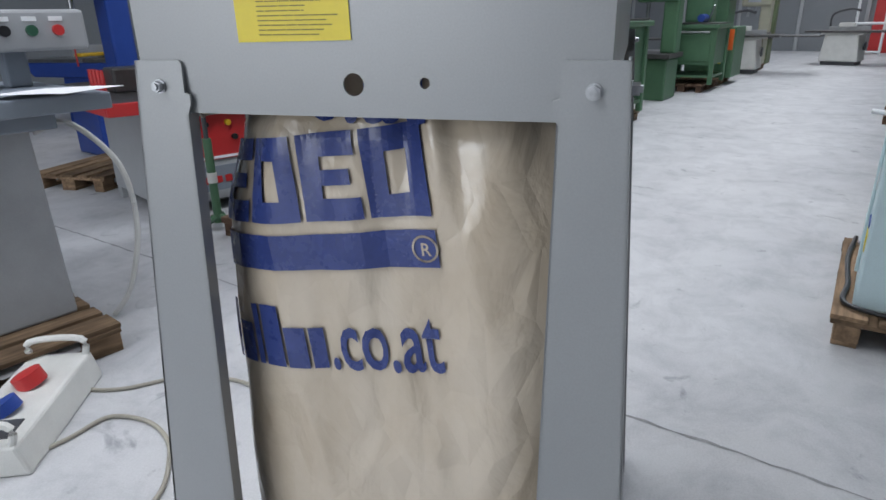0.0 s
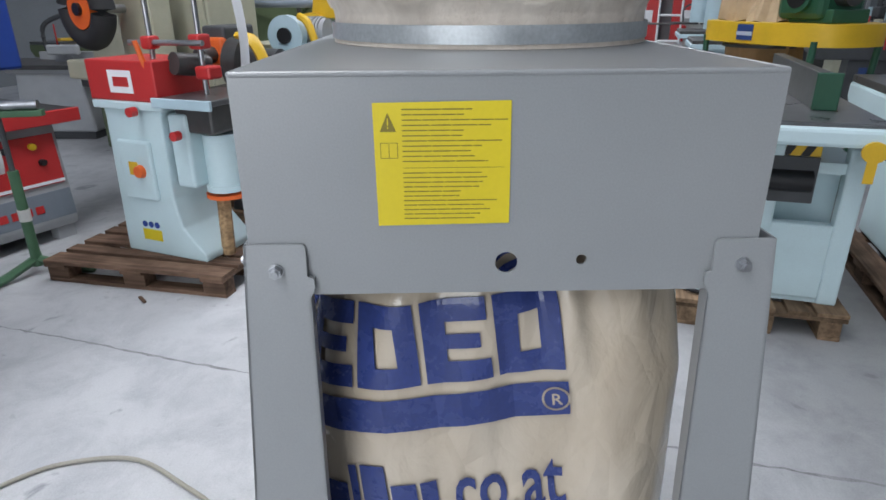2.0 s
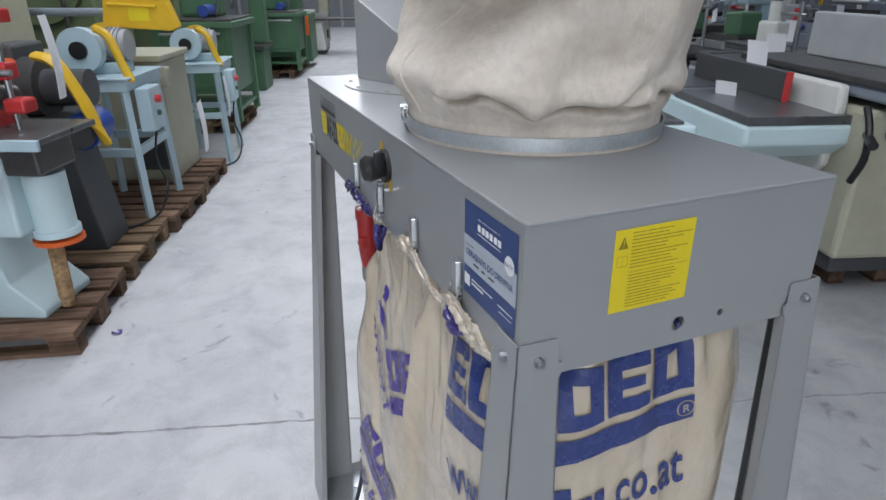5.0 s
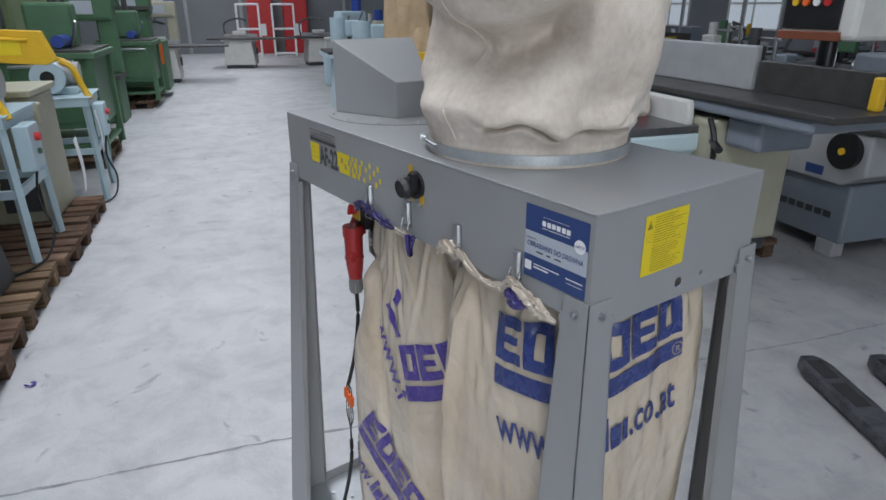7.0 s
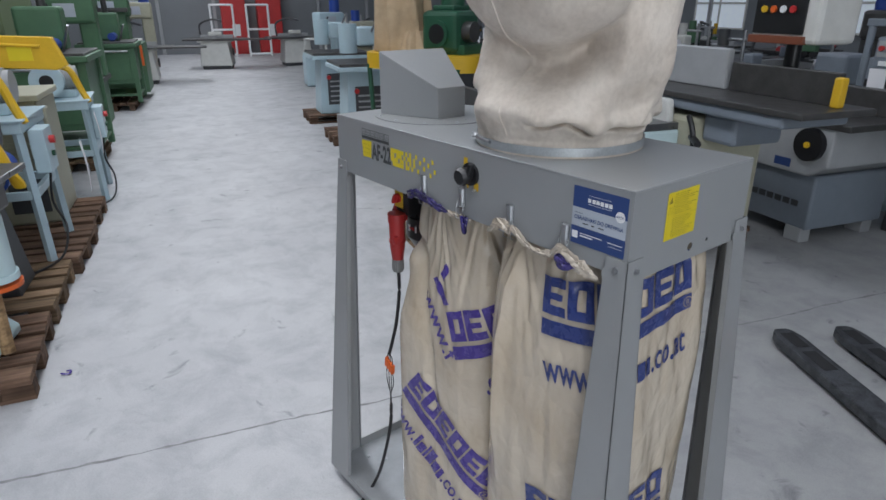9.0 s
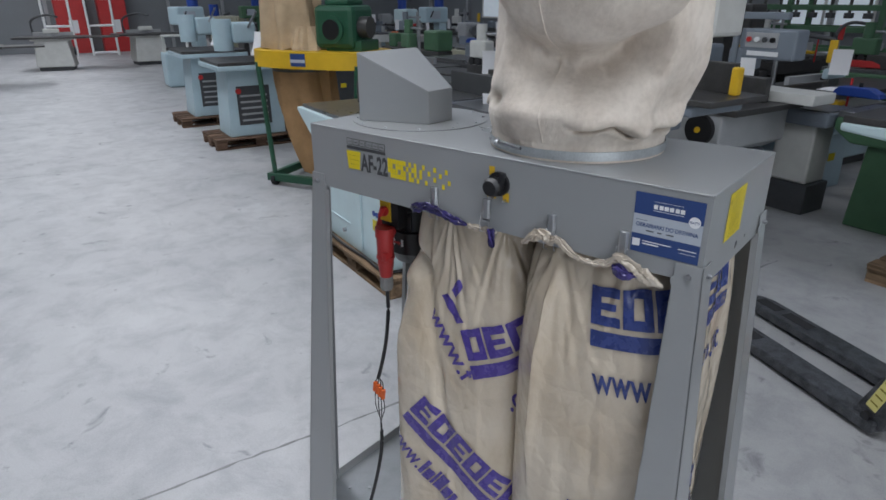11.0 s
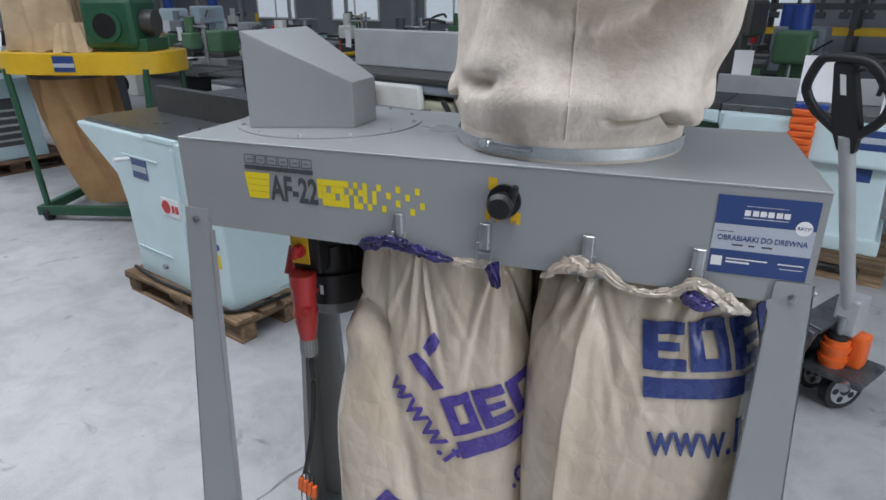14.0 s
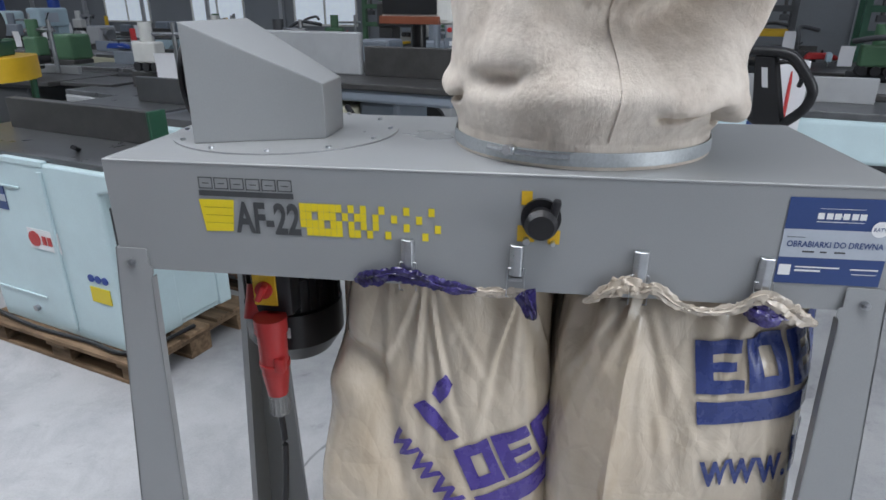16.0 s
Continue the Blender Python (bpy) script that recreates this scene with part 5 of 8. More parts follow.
# -- slot mortiser, first on the row
def mortiser():
    r = thing("mortising_machine", front(0.15, -0.45, -6, P) @ Matrix.Diagonal((0.88, 0.88, 0.88, 1)), "pale blue slot mortiser with red head box on a pallet", "woodworking machine")
    bm = B()
    prism(bm, [(-0.27, 0.0), (-0.27, 0.06), (-0.24, 0.95), (-0.25, 1.02), (0.25, 1.02), (0.24, 0.95), (0.23, 0.42), (0.27, 0.22), (0.44, 0.05), (0.44, 0.0)], -0.24, 0.24, "x")
    chamfer(bm, 0.012)
    part("column", bm, MINT, r)
    blk(r, "head_plate", MINT, -0.27, 0.27, -0.3, 0.3, 1.0, 1.05, 0.008)
    blk(r, "head_box", REDP, -0.22, 0.245, -0.33, 0.25, 1.05, 1.3, 0.01, "glossy red head box")
    blk(r, "badge", WHITE, 0.245, 0.248, -0.14, 0.06, 1.1, 1.24, 0.001, "white maker's badge")
    blk(r, "badge_print", REDP, 0.248, 0.25, -0.1, 0.03, 1.14, 1.2, 0.0005)
    door = blk(r, "switch_door", MINT, 0.23, 0.27, -0.16, 0.12, 0.4, 0.8, 0.015)
    rod(door, "rotary_switch", ORANGE, (0.27, 0.02, 0.6), (0.3, 0.02, 0.6), 0.045, 20, 0.038)
    blk(door, "switch_plate", YELLOWP, 0.27, 0.273, -0.08, 0.0, 0.57, 0.66, 0.001)
    blk(r, "sticker", YELLOW, 0.24, 0.243, -0.1, 0.07, 0.1, 0.18, 0.001, "yellow safety sticker")
    for y in (-0.07, -0.015, 0.04):
        rod(r, "sign", BLUEP, (0.241, y, 0.215), (0.244, y, 0.215), 0.022, 14)
    # knee, table and motor on the aisle side
    blk(r, "knee", MINT, -0.13, 0.2, 0.25, 0.4, 0.5, 0.98, 0.02)
    rod(r, "motor_housing", MINT, (0.0, 0.48, 0.84), (0.0, 0.48, 0.5), 0.115, 28, label="pale blue motor drum")
    rod(r, "motor_ring", MINT, (0.0, 0.48, 0.5), (0.0, 0.48, 0.46), 0.13, 28)
    rod(r, "wheel_stem", CAST, (0.0, 0.48, 0.46), (0.0, 0.48, 0.44), 0.03, 12)
    rod(r, "hand_wheel", ORANGE, (0.0, 0.48, 0.44), (0.0, 0.48, 0.415), 0.14, 28, label="orange hand wheel")
    rod(r, "prop", wood_mat("new_timber", (0.5, 0.33, 0.18)), (0.05, 0.46, 0.0), (0.03, 0.46, 0.41), 0.045, 8, label="wooden prop")
    blk(r, "table", GROUND, -0.3, 0.27, 0.26, 0.68, 1.05, 1.085, 0.006, "dark planed table")
    blk(r, "table_knee", CAST, -0.16, 0.18, 0.3, 0.6, 0.86, 1.05, 0.02)
    blk(r, "table_edge", SKYBLUE, 0.27, 0.295, 0.24, 0.7, 1.03, 1.09, 0.005)
    for x, y, z in ((0.3, 0.1, 1.0), (0.25, 0.38, 0.86)):
        rod(r, "lever_knob", REDP, (x, y, z), (x + 0.05, y, z), 0.03, 12)
    rod(r, "lever", ORANGE, (0.2, 0.2, 1.1), (0.26, 0.16, 1.42), 0.016, 8)
    # clamp rods above
    rod(r, "upright_rod", STEEL, (0.1, 0.12, 1.05), (0.1, 0.12, 1.68), 0.017, 14)
    rod(r, "upright_rod", STEEL, (0.0, 0.42, 1.05), (0.0, 0.42, 1.72), 0.017, 14)
    rod(r, "cross_rod", STEEL, (0.14, -0.02, 1.4), (0.06, 0.5, 1.4), 0.018, 14)
    blk(r, "clamp", REDP, 0.06, 0.15, 0.08, 0.16, 1.36, 1.44, 0.015, "red clamp")
    blk(r, "clamp", REDP, -0.05, 0.06, 0.38, 0.47, 1.36, 1.45, 0.015, "red clamp")
    blk(r, "clamp", REDP, -0.06, 0.06, 0.4, 0.52, 1.18, 1.26, 0.015, "red clamp")
    blk(r, "clamp_head", REDP, -0.05, 0.06, 0.32, 0.5, 1.65, 1.72, 0.01)
    rod(r, "chuck", CAST, (0.12, 0.3, 1.28), (-0.1, 0.36, 1.25), 0.07, 16)
    paper(front(0.3, 0.05, 10, 1.62), 0.12, 0.4)


mortiser()


# -- dark disc sander with a blue motor
r = thing("disc_sander", front(1.0, -0.36, 0, P) @ Matrix.Diagonal((0.9, 0.9, 0.92, 1)), "dark grey pedestal disc sander with yellow belt guard and blue motor", "woodworking machine")
bm = B()
prism(bm, [(-0.2, 0), (0.24, 0), (0.22, 0.12), (0.13, 0.75), (-0.12, 0.75), (-0.18, 0.12)], -0.2, 0.2, "x")
chamfer(bm, 0.012)
part("pedestal", bm, DARKGREY, r)
blk(r, "table", CAST, -0.3, 0.35, -0.35, 0.18, 0.9, 0.95, 0.006)
rod(r, "disc", CAST, (0.05, -0.1, 1.12), (0.05, 0.02, 1.12), 0.2, 32)
rod(r, "spindle_housing", DARKGREY, (0.05, -0.1, 1.12), (0.05, 0.3, 1.12), 0.12, 24)
rod(r, "motor", BLUEP, (-0.1, 0.22, 0.86), (0.18, 0.22, 0.84), 0.12, 24, label="blue electric motor")
rod(r, "motor_cap", DARKGREY, (0.18, 0.22, 0.84), (0.23, 0.22, 0.84), 0.1, 24)
bm = B()
tube(bm, smooth_line([(0.22, 0.08, 1.34), (0.24, 0.2, 1.3), (0.24, 0.3, 1.1), (0.24, 0.37, 0.9), (0.22, 0.4, 0.78)], 6), 0.03, 8, flat=2.2)
part("belt_guard", bm, YELLOWP, r, "yellow curved belt guard", smooth=True)
blk(r, "arm", ORANGE, 0.1, 0.2, -0.24, -0.1, 1.12, 1.32, 0.02, "orange clamp arm")
rod(r, "chuck", CAST, (0.2, -0.2, 1.2), (0.34, -0.2, 1.2), 0.06, 16)
blk(r, "guard_box", DARKGREY, -0.25, 0.15, -0.3, -0.1, 1.18, 1.4, 0.02)


def buffer_stand(m, label, paper_side=True):
    """A pale blue angle-iron stand with a grinder head, hose guards and a switch box."""
    r = thing("grinder_stand", m, label, "grinder stand", "grinder stands")
    for x in (-0.3, 0.3):
        for y in (-0.2, 0.2):
            bm = B()
            tube(bm, [(x * 1.12, y * 1.15, 0), (x, y, 0.98)], 0.034, 4)
            part("leg", bm, SKYBLUE, r)
    for x in (-0.32, 0.32):
        blk(r, "stretcher", SKYBLUE, x - 0.02, x + 0.02, -0.22, 0.22, 0.46, 0.52, 0.004)
    for y in (-0.215, 0.215):
        blk(r, "rail", SKYBLUE, -0.32, 0.32, y - 0.02, y + 0.02, 0.46, 0.52, 0.004)
    blk(r, "apron", SKYBLUE, -0.34, 0.34, -0.24, 0.24, 0.92, 1.0, 0.008)
    blk(r, "top", SKYBLUE, -0.36, 0.36, -0.26, 0.26, 1.0, 1.015, 0.004)
    sb = blk(r, "switch_box", SKYBLUE, 0.0, 0.24, 0.24, 0.34, 0.62, 0.93, 0.01)
    rod(sb, "stop_button", REDP, (0.12, 0.34, 0.84), (0.12, 0.375, 0.84), 0.028, 16)
    rod(sb, "start_button", DGREEN, (0.12, 0.34, 0.74), (0.12, 0.36, 0.74), 0.02, 14)
    rod(r, "motor", LGREY, (-0.05, -0.16, 1.2), (-0.05, 0.16, 1.2), 0.11, 28, label="finned grey motor")
    for k in range(9):
        rod(r, "cooling_fin", LGREY, (-0.05, -0.13 + 0.03 * k, 1.2), (-0.05, -0.12 + 0.03 * k, 1.2), 0.125, 24)
    rod(r, "wheel_guard", SKYBLUE, (0.14, -0.08, 1.19), (0.22, -0.08, 1.19), 0.15, 28)
    rod(r, "wheel_guard", YELLOWP, (-0.24, -0.06, 1.19), (-0.18, -0.06, 1.19), 0.16, 28, label="yellow wheel guard")
    rod(r, "hub", BLACK, (0.22, -0.08, 1.19), (0.24, -0.08, 1.19), 0.06, 18)
    bm = B()
    tube(bm, smooth_line([(0.2, 0.05, 1.33), (0.24, 0.14, 1.28), (0.24, 0.2, 1.1), (0.26, 0.25, 0.98)], 6), 0.03, 8)
    part("hose", bm, YELLOWP, r, "yellow hose", smooth=True)
    blk(r, "foot_plate", SKYBLUE, -0.12, 0.1, -0.14, 0.14, 1.015, 1.09, 0.01)
    bm = B()
    tube(bm, smooth_line([(0.1, 0.3, 0.62), (0.16, 0.28, 0.4), (0.2, 0.34, 0.2), (0.4, 0.3, 0.03), (0.7, 0.1, 0.02)], 7), 0.009, 6)
    part("mains_lead", bm, BLACK, r, smooth=True)
    return r


buffer_stand(front(1.78, -0.32, 0, P), "pale blue stand with twin grinder and yellow hoses on a pallet")
buffer_stand(front(3.85, -0.26, 4, 0), "pale blue splayed stand with bench grinder beside the aisle")
paper(front(3.5, 0.04, 8, 0.9), 0.2, 0.4)
paper(front(2.6, 0.03, 8, 0.8), 0.24, 0.44)

# -- beige cabinet machine
r = thing("panel_cabinet", front(2.72, -0.6, 0, P), "beige steel machine cabinet with louvred end on a pallet", "machine cabinet")
blk(r, "body", BEIGE, -0.38, 0.32, -0.75, 0.42, 0.0, 1.02, 0.02)
blk(r, "top", BEIGE, -0.4, 0.36, -0.78, 0.45, 1.02, 1.07, 0.01)
# dark sheet on the end face, its colour put in for a hollow's shade
blk(r, "recess", DARKGREY, 0.318, 0.326, 0.08, 0.36, 0.1, 0.42, 0.002)
blk(r, "end_box", BEIGE, 0.3, 0.42, 0.2, 0.5, 0.82, 0.98, 0.015)
for k in range(6):
    blk(r, "louvre", BEIGE, 0.32, 0.335, 0.1, 0.35, 0.5 + 0.035 * k, 0.52 + 0.035 * k, 0.003)

# -- yellow swing guard on a post behind the stands
r = thing("swing_guard", front(2.05, -0.38, -8), "large yellow sheet-metal saw guard on a grey post", "saw guard")
bm = B()
prism(bm, [(-0.02, 1.46), (0.5, 1.43), (0.57, 1.46), (0.5, 1.66), (0.02, 1.68)], -0.03, 0.03, "x")
chamfer(bm, 0.008)
part("guard", bm, YELLOWP, r)
rod(r, "rib", YELLOWP, (0.04, 0.05, 1.62), (0.04, 0.42, 1.6), 0.012, 8)
blk(r, "sticker", YELLOW, 0.032, 0.035, 0.2, 0.36, 1.5, 1.6, 0.001)
rod(r, "arm", BGREY, (-0.02, -0.8, 1.56), (-0.02, 0.1, 1.56), 0.03, 12)
rod(r, "post", BGREY, (-0.05, -0.8, 0), (-0.05, -0.8, 1.6), 0.04, 14)
blk(r, "post_foot", BGREY, -0.2, 0.1, -0.95, -0.65, 0, 0.02, 0.004)

# -- olive wide machine frame behind
r = thing("band_saw", front(4.2, -1.75), "tall olive-green band saw with round wheel covers", "band saw")
blk(r, "frame", OLIVE, -0.5, 0.35, -0.5, 0.55, 0, 2.35, 0.05)
blk(r, "table", CAST, -0.3, 0.9, -0.4, 0.5, 0.9, 0.95, 0.01)
rod(r, "wheel_cover", OLIVE, (0.35, 0.0, 1.85), (0.42, 0.0, 1.85), 0.48, 40)
rod(r, "wheel_cover", OLIVE, (0.35, 0.0, 0.5), (0.42, 0.0, 0.5), 0.48, 40)
rod(r, "guide_post", CAST, (0.5, 0.3, 1.0), (0.5, 0.3, 1.9), 0.025, 10)
r = thing("machine_housing", front(6.9, -1.5), "tall olive-green sheet-metal machine housing", "machine housing")
blk(r, "housing", OLIVE, -0.9, 0.9, -0.9, 0.35, 0, 2.4, 0.04)
blk(r, "door", OLIVE, 0.88, 0.92, -0.7, 0.2, 0.3, 2.0, 0.01)
rod(r, "door_handle", BLACK, (0.93, 0.1, 1.2), (0.95, 0.1, 1.5), 0.02, 10)
blk(r, "column", OLIVE, 0.5, 1.25, -1.2, -0.5, 0, 2.3, 0.03)
blk(r, "conduit", DARKGREY, 0.93, 0.96, 0.22, 0.26, 0.2, 2.3, 0.004)

# -- grey electric cabinet with a rubber wheel in front, behind the mortiser
r = thing("control_cabinet", front(1.7, -1.6, -12), "pale grey-green control cabinet with black knobs", "control cabinet")
blk(r, "case", BEIGE, -0.3, 0.2, -0.75, 0.75, 0.1, 2.1, 0.015)
for k, y in enumerate((-0.37, 0.37)):
    d = blk(r, "door", BEIGE, 0.2, 0.225, y - 0.36, y + 0.36, 0.15, 2.05, 0.006)
    rod(d, "knob", BLACK, (0.225, y + 0.26, 1.75), (0.27, y + 0.26, 1.75), 0.035, 16)
blk(r, "sticker", YELLOW, 0.226, 0.229, 0.0, 0.16, 1.6, 1.72, 0.001)
blk(r, "plinth", DARKGREY, -0.28, 0.18, -0.73, 0.73, 0, 0.1, 0.004)
r = thing("feed_wheel", front(0.8, -1.5, -15) @ Matrix.Diagonal((0.95, 0.95, 0.95, 1)), "black rubber feed wheel with orange rim on a grey arm", "feed unit")
bm = B()
tube(bm, [(0, 0.21 * math.cos(a), 1.62 + 0.21 * math.sin(a)) for a in [2 * math.pi * k / 36 for k in range(36)]], 0.085, 12, closed=True)
part("tyre", bm, RUBBER, r, smooth=True)
rim = rod(r, "rim", ORANGE, (-0.05, 0, 1.62), (0.06, 0, 1.62), 0.14, 28, label="orange wheel rim")
rod(rim, "hub", BLACK, (0.06, 0, 1.62), (0.085, 0, 1.62), 0.045, 16)
rod(r, "axle", STEEL, (-0.4, 0, 1.62), (0, 0, 1.62), 0.03, 12)
blk(r, "arm", BEIGE, -0.5, -0.3, -0.12, 0.3, 1.1, 1.8, 0.02)
blk(r, "post", BEIGE, -0.5, -0.3, 0.0, 0.2, 0.0, 1.2, 0.02)
blk(r, "beam", BEIGE, -0.3, 0.1, -0.25, 0.62, 1.12, 1.26, 0.015)

# -- red and grey saw, green roller stand
r = thing("edge_machine", front(0.04, -2.05, -12) @ Matrix.Diagonal((1, 1, 0.95, 1)), "grey machine with a red control panel and red table edge", "woodworking machine")
bm = B()
prism(bm, [(-0.72, 0.1), (0.4, 0.1), (0.42, 0.16), (0.36, 0.86), (-0.7, 0.86)], -0.45, 0.32, "x")
chamfer(bm, 0.012)
part("base", bm, LGREY, r)
for y in (-0.65, 0.33):
    blk(r, "foot", LGREY, 0.1, 0.32, y - 0.05, y + 0.05, 0, 0.1, 0.006)
    blk(r, "foot", LGREY, -0.43, -0.3, y - 0.05, y + 0.05, 0, 0.1, 0.006)
# dark slab between the feet, added to imitate the shade under the base
blk(r, "shadow_gap", DARKGREY, -0.4, 0.27, -0.6, 0.28, 0.06, 0.1, 0.002)
pn = part("control_panel", box(B(), (-0.07, 0.388, 0.61), (0.7, 0.014, 0.36), 0.004, (4.9, 0, 0)), REDP, r, "red control panel")
for x, z, mt in ((0.2, 0.68, BLACK), (0.08, 0.7, BLACK), (-0.08, 0.72, BLACK), (0.16, 0.55, BLACK), (-0.26, 0.72, YELLOWP), (-0.3, 0.6, BLACK), (0.02, 0.56, BLACK)):
    y = 0.394 - (z - 0.61) * 0.086
    rod(pn, "button", mt, (x, y, z), (x, y + 0.026, z), 0.024, 14)
part("white_stripe", box(B(), (-0.07, 0.408, 0.45), (0.7, 0.004, 0.022), 0.001, (4.9, 0, 0)), WHITE, r)
part("band", box(B(), (-0.07, 0.407, 0.28), (0.74, 0.012, 0.2), 0.003, (4.9, 0, 0)), BGREY, r)
for k in range(4):
    part("mark_bar", box(B(), (-0.2 + 0.08 * k, 0.4165, 0.27), (0.055, 0.004, 0.055), 0.001, (4.9, 0, 0)), REDP, r)
blk(r, "side_edge", REDP, -0.6, 0.6, 0.422, 0.46, 0.86, 0.955, 0.006, "red table edge")
blk(r, "table", CAST, -0.6, 0.55, -0.9, 0.42, 0.88, 0.95, 0.008)
blk(r, "table_edge", REDP, 0.55, 0.6, -0.9, 0.42, 0.86, 0.96, 0.006, "red table edge")
rod(r, "roller", STEEL, (0.56, -0.5, 1.0), (0.56, 0.2, 1.0), 0.03, 14)
bm = B()
prism(bm, [(-0.15, 0.95), (0.2, 0.95), (0.05, 1.9), (-0.2, 1.9)], -0.1, 0.02, "x")
chamfer(bm, 0.01)
part("column", bm, REDP, r, "red sloping column")
blk(r, "motor_box", BLUEP, -0.6, -0.3, -0.8, -0.1, 1.2, 1.75, 0.02)
blk(r, "head", CAST, -0.3, 0.3, -0.55, -0.3, 0.95, 1.15, 0.02)
for k in range(4):
    rod(r, "clamp_screw", REDP, (0.3, -0.85 + 0.1 * k, 0.95), (0.3, -0.85 + 0.1 * k, 1.12), 0.03, 12)
blk(r, "side_panel", LGREY, -0.4, 0.3, -0.74, -0.722, 0.15, 0.8, 0.01)
rod(r, "side_knob", WHITEP, (0.1, -0.74, 0.72), (0.1, -0.79, 0.72), 0.045, 16)
paper(front(-0.32, -1.32, 0, 0.86), 0.15, 0.22)

r = thing("roller_stand", front(-0.25, -1.24, 30) @ Matrix.Diagonal((1, 1, 0.92, 1)), "green tripod roller stand with a steel roller", "roller stand")
rod(r, "post", GREEN, (0, 0, 0.06), (0, 0, 0.72), 0.03, 14)
rod(r, "inner_post", DARKGREY, (0, 0, 0.7), (0, 0, 1.08), 0.016, 12)
for a in (200, 80, 320):
    bm = B()
    c, sn = math.cos(radians(a)), math.sin(radians(a))
    tube(bm, [(0, 0, 0.11), (0.18 * c, 0.18 * sn, 0.05), (0.34 * c, 0.34 * sn, 0.018)], 0.03, 6, flat=0.8)
    part("foot", bm, GREEN, r)
blk(r, "cradle", GREEN, -0.03, 0.03, -0.24, 0.24, 1.06, 1.1, 0.005)
rod(r, "roller", STEEL, (0, -0.22, 1.13), (0, 0.22, 1.13), 0.03, 16)
rod(r, "collar", WHITEP, (0, 0, 0.38), (0, 0, 0.46), 0.034, 14)

# -- grey machine with an arm-mounted button box near the start of the shot
SH = pose(-1.06, -2.26, P, 0, 0, -24)
r = thing("shaper", SH, "light grey machine with blue-grey table and button box", "woodworking machine")
bm = B()
prism(bm, [(-0.6, 0.0), (0.12, 0.0), (0.06, 0.86), (-0.55, 0.86)], -0.53, 0.35, "x")
chamfer(bm, 0.012)
part("body", bm, LGREY, r)
blk(r, "table", BGREY, -0.8, 0.45, -0.75, 0.3, 0.93, 1.0, 0.008, "blue-grey table")
blk(r, "table_frame", BGREY, -0.6, 0.4, -0.7, 0.2, 0.86, 0.93, 0.008)
lb = part("dealer_label", box(B(), (-0.1, 0.086, 0.66), (0.42, 0.004, 0.13), 0.001, (3.9, 0, 0)), NAVY, r)
part("label_band", box(B(), (-0.1, 0.0895, 0.66), (0.4, 0.003, 0.04), 0.0005, (3.9, 0, 0)), PALE, lb)
part("mark_bar", box(B(), (-0.05, 0.105, 0.4), (0.3, 0.004, 0.02), 0.001, (3.9, 0, 0)), ORANGE, r)
bx = blk(r, "button_box", LGREY, -0.95, -0.4, -0.42, -0.2, 1.16, 1.34, 0.015, "light grey button box")
for k, mt in enumerate((BLACK, BLACK, DGREEN, REDP)):
    rod(bx, "button", mt, (-0.49 - 0.11 * k, -0.2, 1.25), (-0.49 - 0.11 * k, -0.18, 1.25), 0.024, 16)
    blk(bx, "tag", WHITE, -0.52 - 0.11 * k, -0.46 - 0.11 * k, -0.2, -0.197, 1.29, 1.31, 0.0005)
blk(r, "arm", BGREY, -0.7, -0.6, -0.4, -0.3, 1.0, 1.17, 0.01)
bm = B()
tube(bm, smooth_line([(-0.62, -0.2, 0.8), (-0.74, -0.1, 0.84), (-0.9, -0.02, 0.62), (-0.92, 0.0, 0.3), (-0.82, 0.02, 0.0), (-0.72, 0.0, -0.13)], 8), 0.014, 8)
part("hose", bm, WHITEP, r, "pale corrugated cable hose", smooth=True)
paper(SH @ pose(-0.5, 0.1, 1.012, 92, 0, 25), 0.3, 0.42, curl=0.004)

# -- socket box with cables on the floor
r = thing("socket_box", pose(-0.9, -1.6, 0, 0, 0, 24), "white portable socket box with red and blue sockets on the floor", "socket box")
bm = B()
prism(bm, [(-0.15, 0.0), (0.15, 0.0), (0.12, 0.12), (-0.12, 0.12)], -0.32, 0.32, "x")
chamfer(bm, 0.012)
part("case", bm, WHITEP, r)
for x in (-0.3, 0.3):
    bm = B()
    tube(bm, smooth_line([(x, -0.1, 0.1), (x, -0.1, 0.19), (x, 0.1, 0.19), (x, 0.1, 0.1)], 5), 0.014, 8)
    part("carry_handle", bm, WHITEP, r, smooth=True)
rod(r, "socket", BLUEP, (0.1, 0, 0.12), (0.1, -0.02, 0.16), 0.05, 18, label="blue socket lid")
rod(r, "socket", REDP, (-0.08, 0, 0.12), (-0.08, -0.02, 0.17), 0.055, 18, label="red socket lid")
blk(r, "cover", DARKGREY, 0.16, 0.27, -0.08, 0.08, 0.115, 0.125, 0.003)
r = thing("floor_cable", pose(0, 0, 0), "beige cable lying in loops on the floor", "cable")
bm = B()
tube(bm, smooth_line([(-0.72, -1.58, 0.05), (-0.7, -1.45, 0.009), (-0.85, -1.37, 0.009), (-1.0, -1.32, 0.009), (-1.0, -1.12, 0.009), (-0.86, -0.94, 0.009), (-0.6, -0.85, 0.009), (-0.2, -1.1, 0.009), (0.5, -1.9, 0.009)], 10), 0.0085, 8)
part("lead", bm, GREYCABLE, r, smooth=True)
r = thing("floor_cable", pose(0, 0, 0), "beige cable running straight across the floor", "cable")
bm = B()
tube(bm, smooth_line([(-1.17, -1.72, 0.05), (-1.13, -1.6, 0.009), (-1.17, -1.42, 0.009), (-1.31, -1.23, 0.009), (-1.34, -0.96, 0.009), (-1.2, -0.72, 0.009), (-1.05, -0.55, 0.009), (-0.8, -0.5, 0.009)], 10), 0.0085, 8)
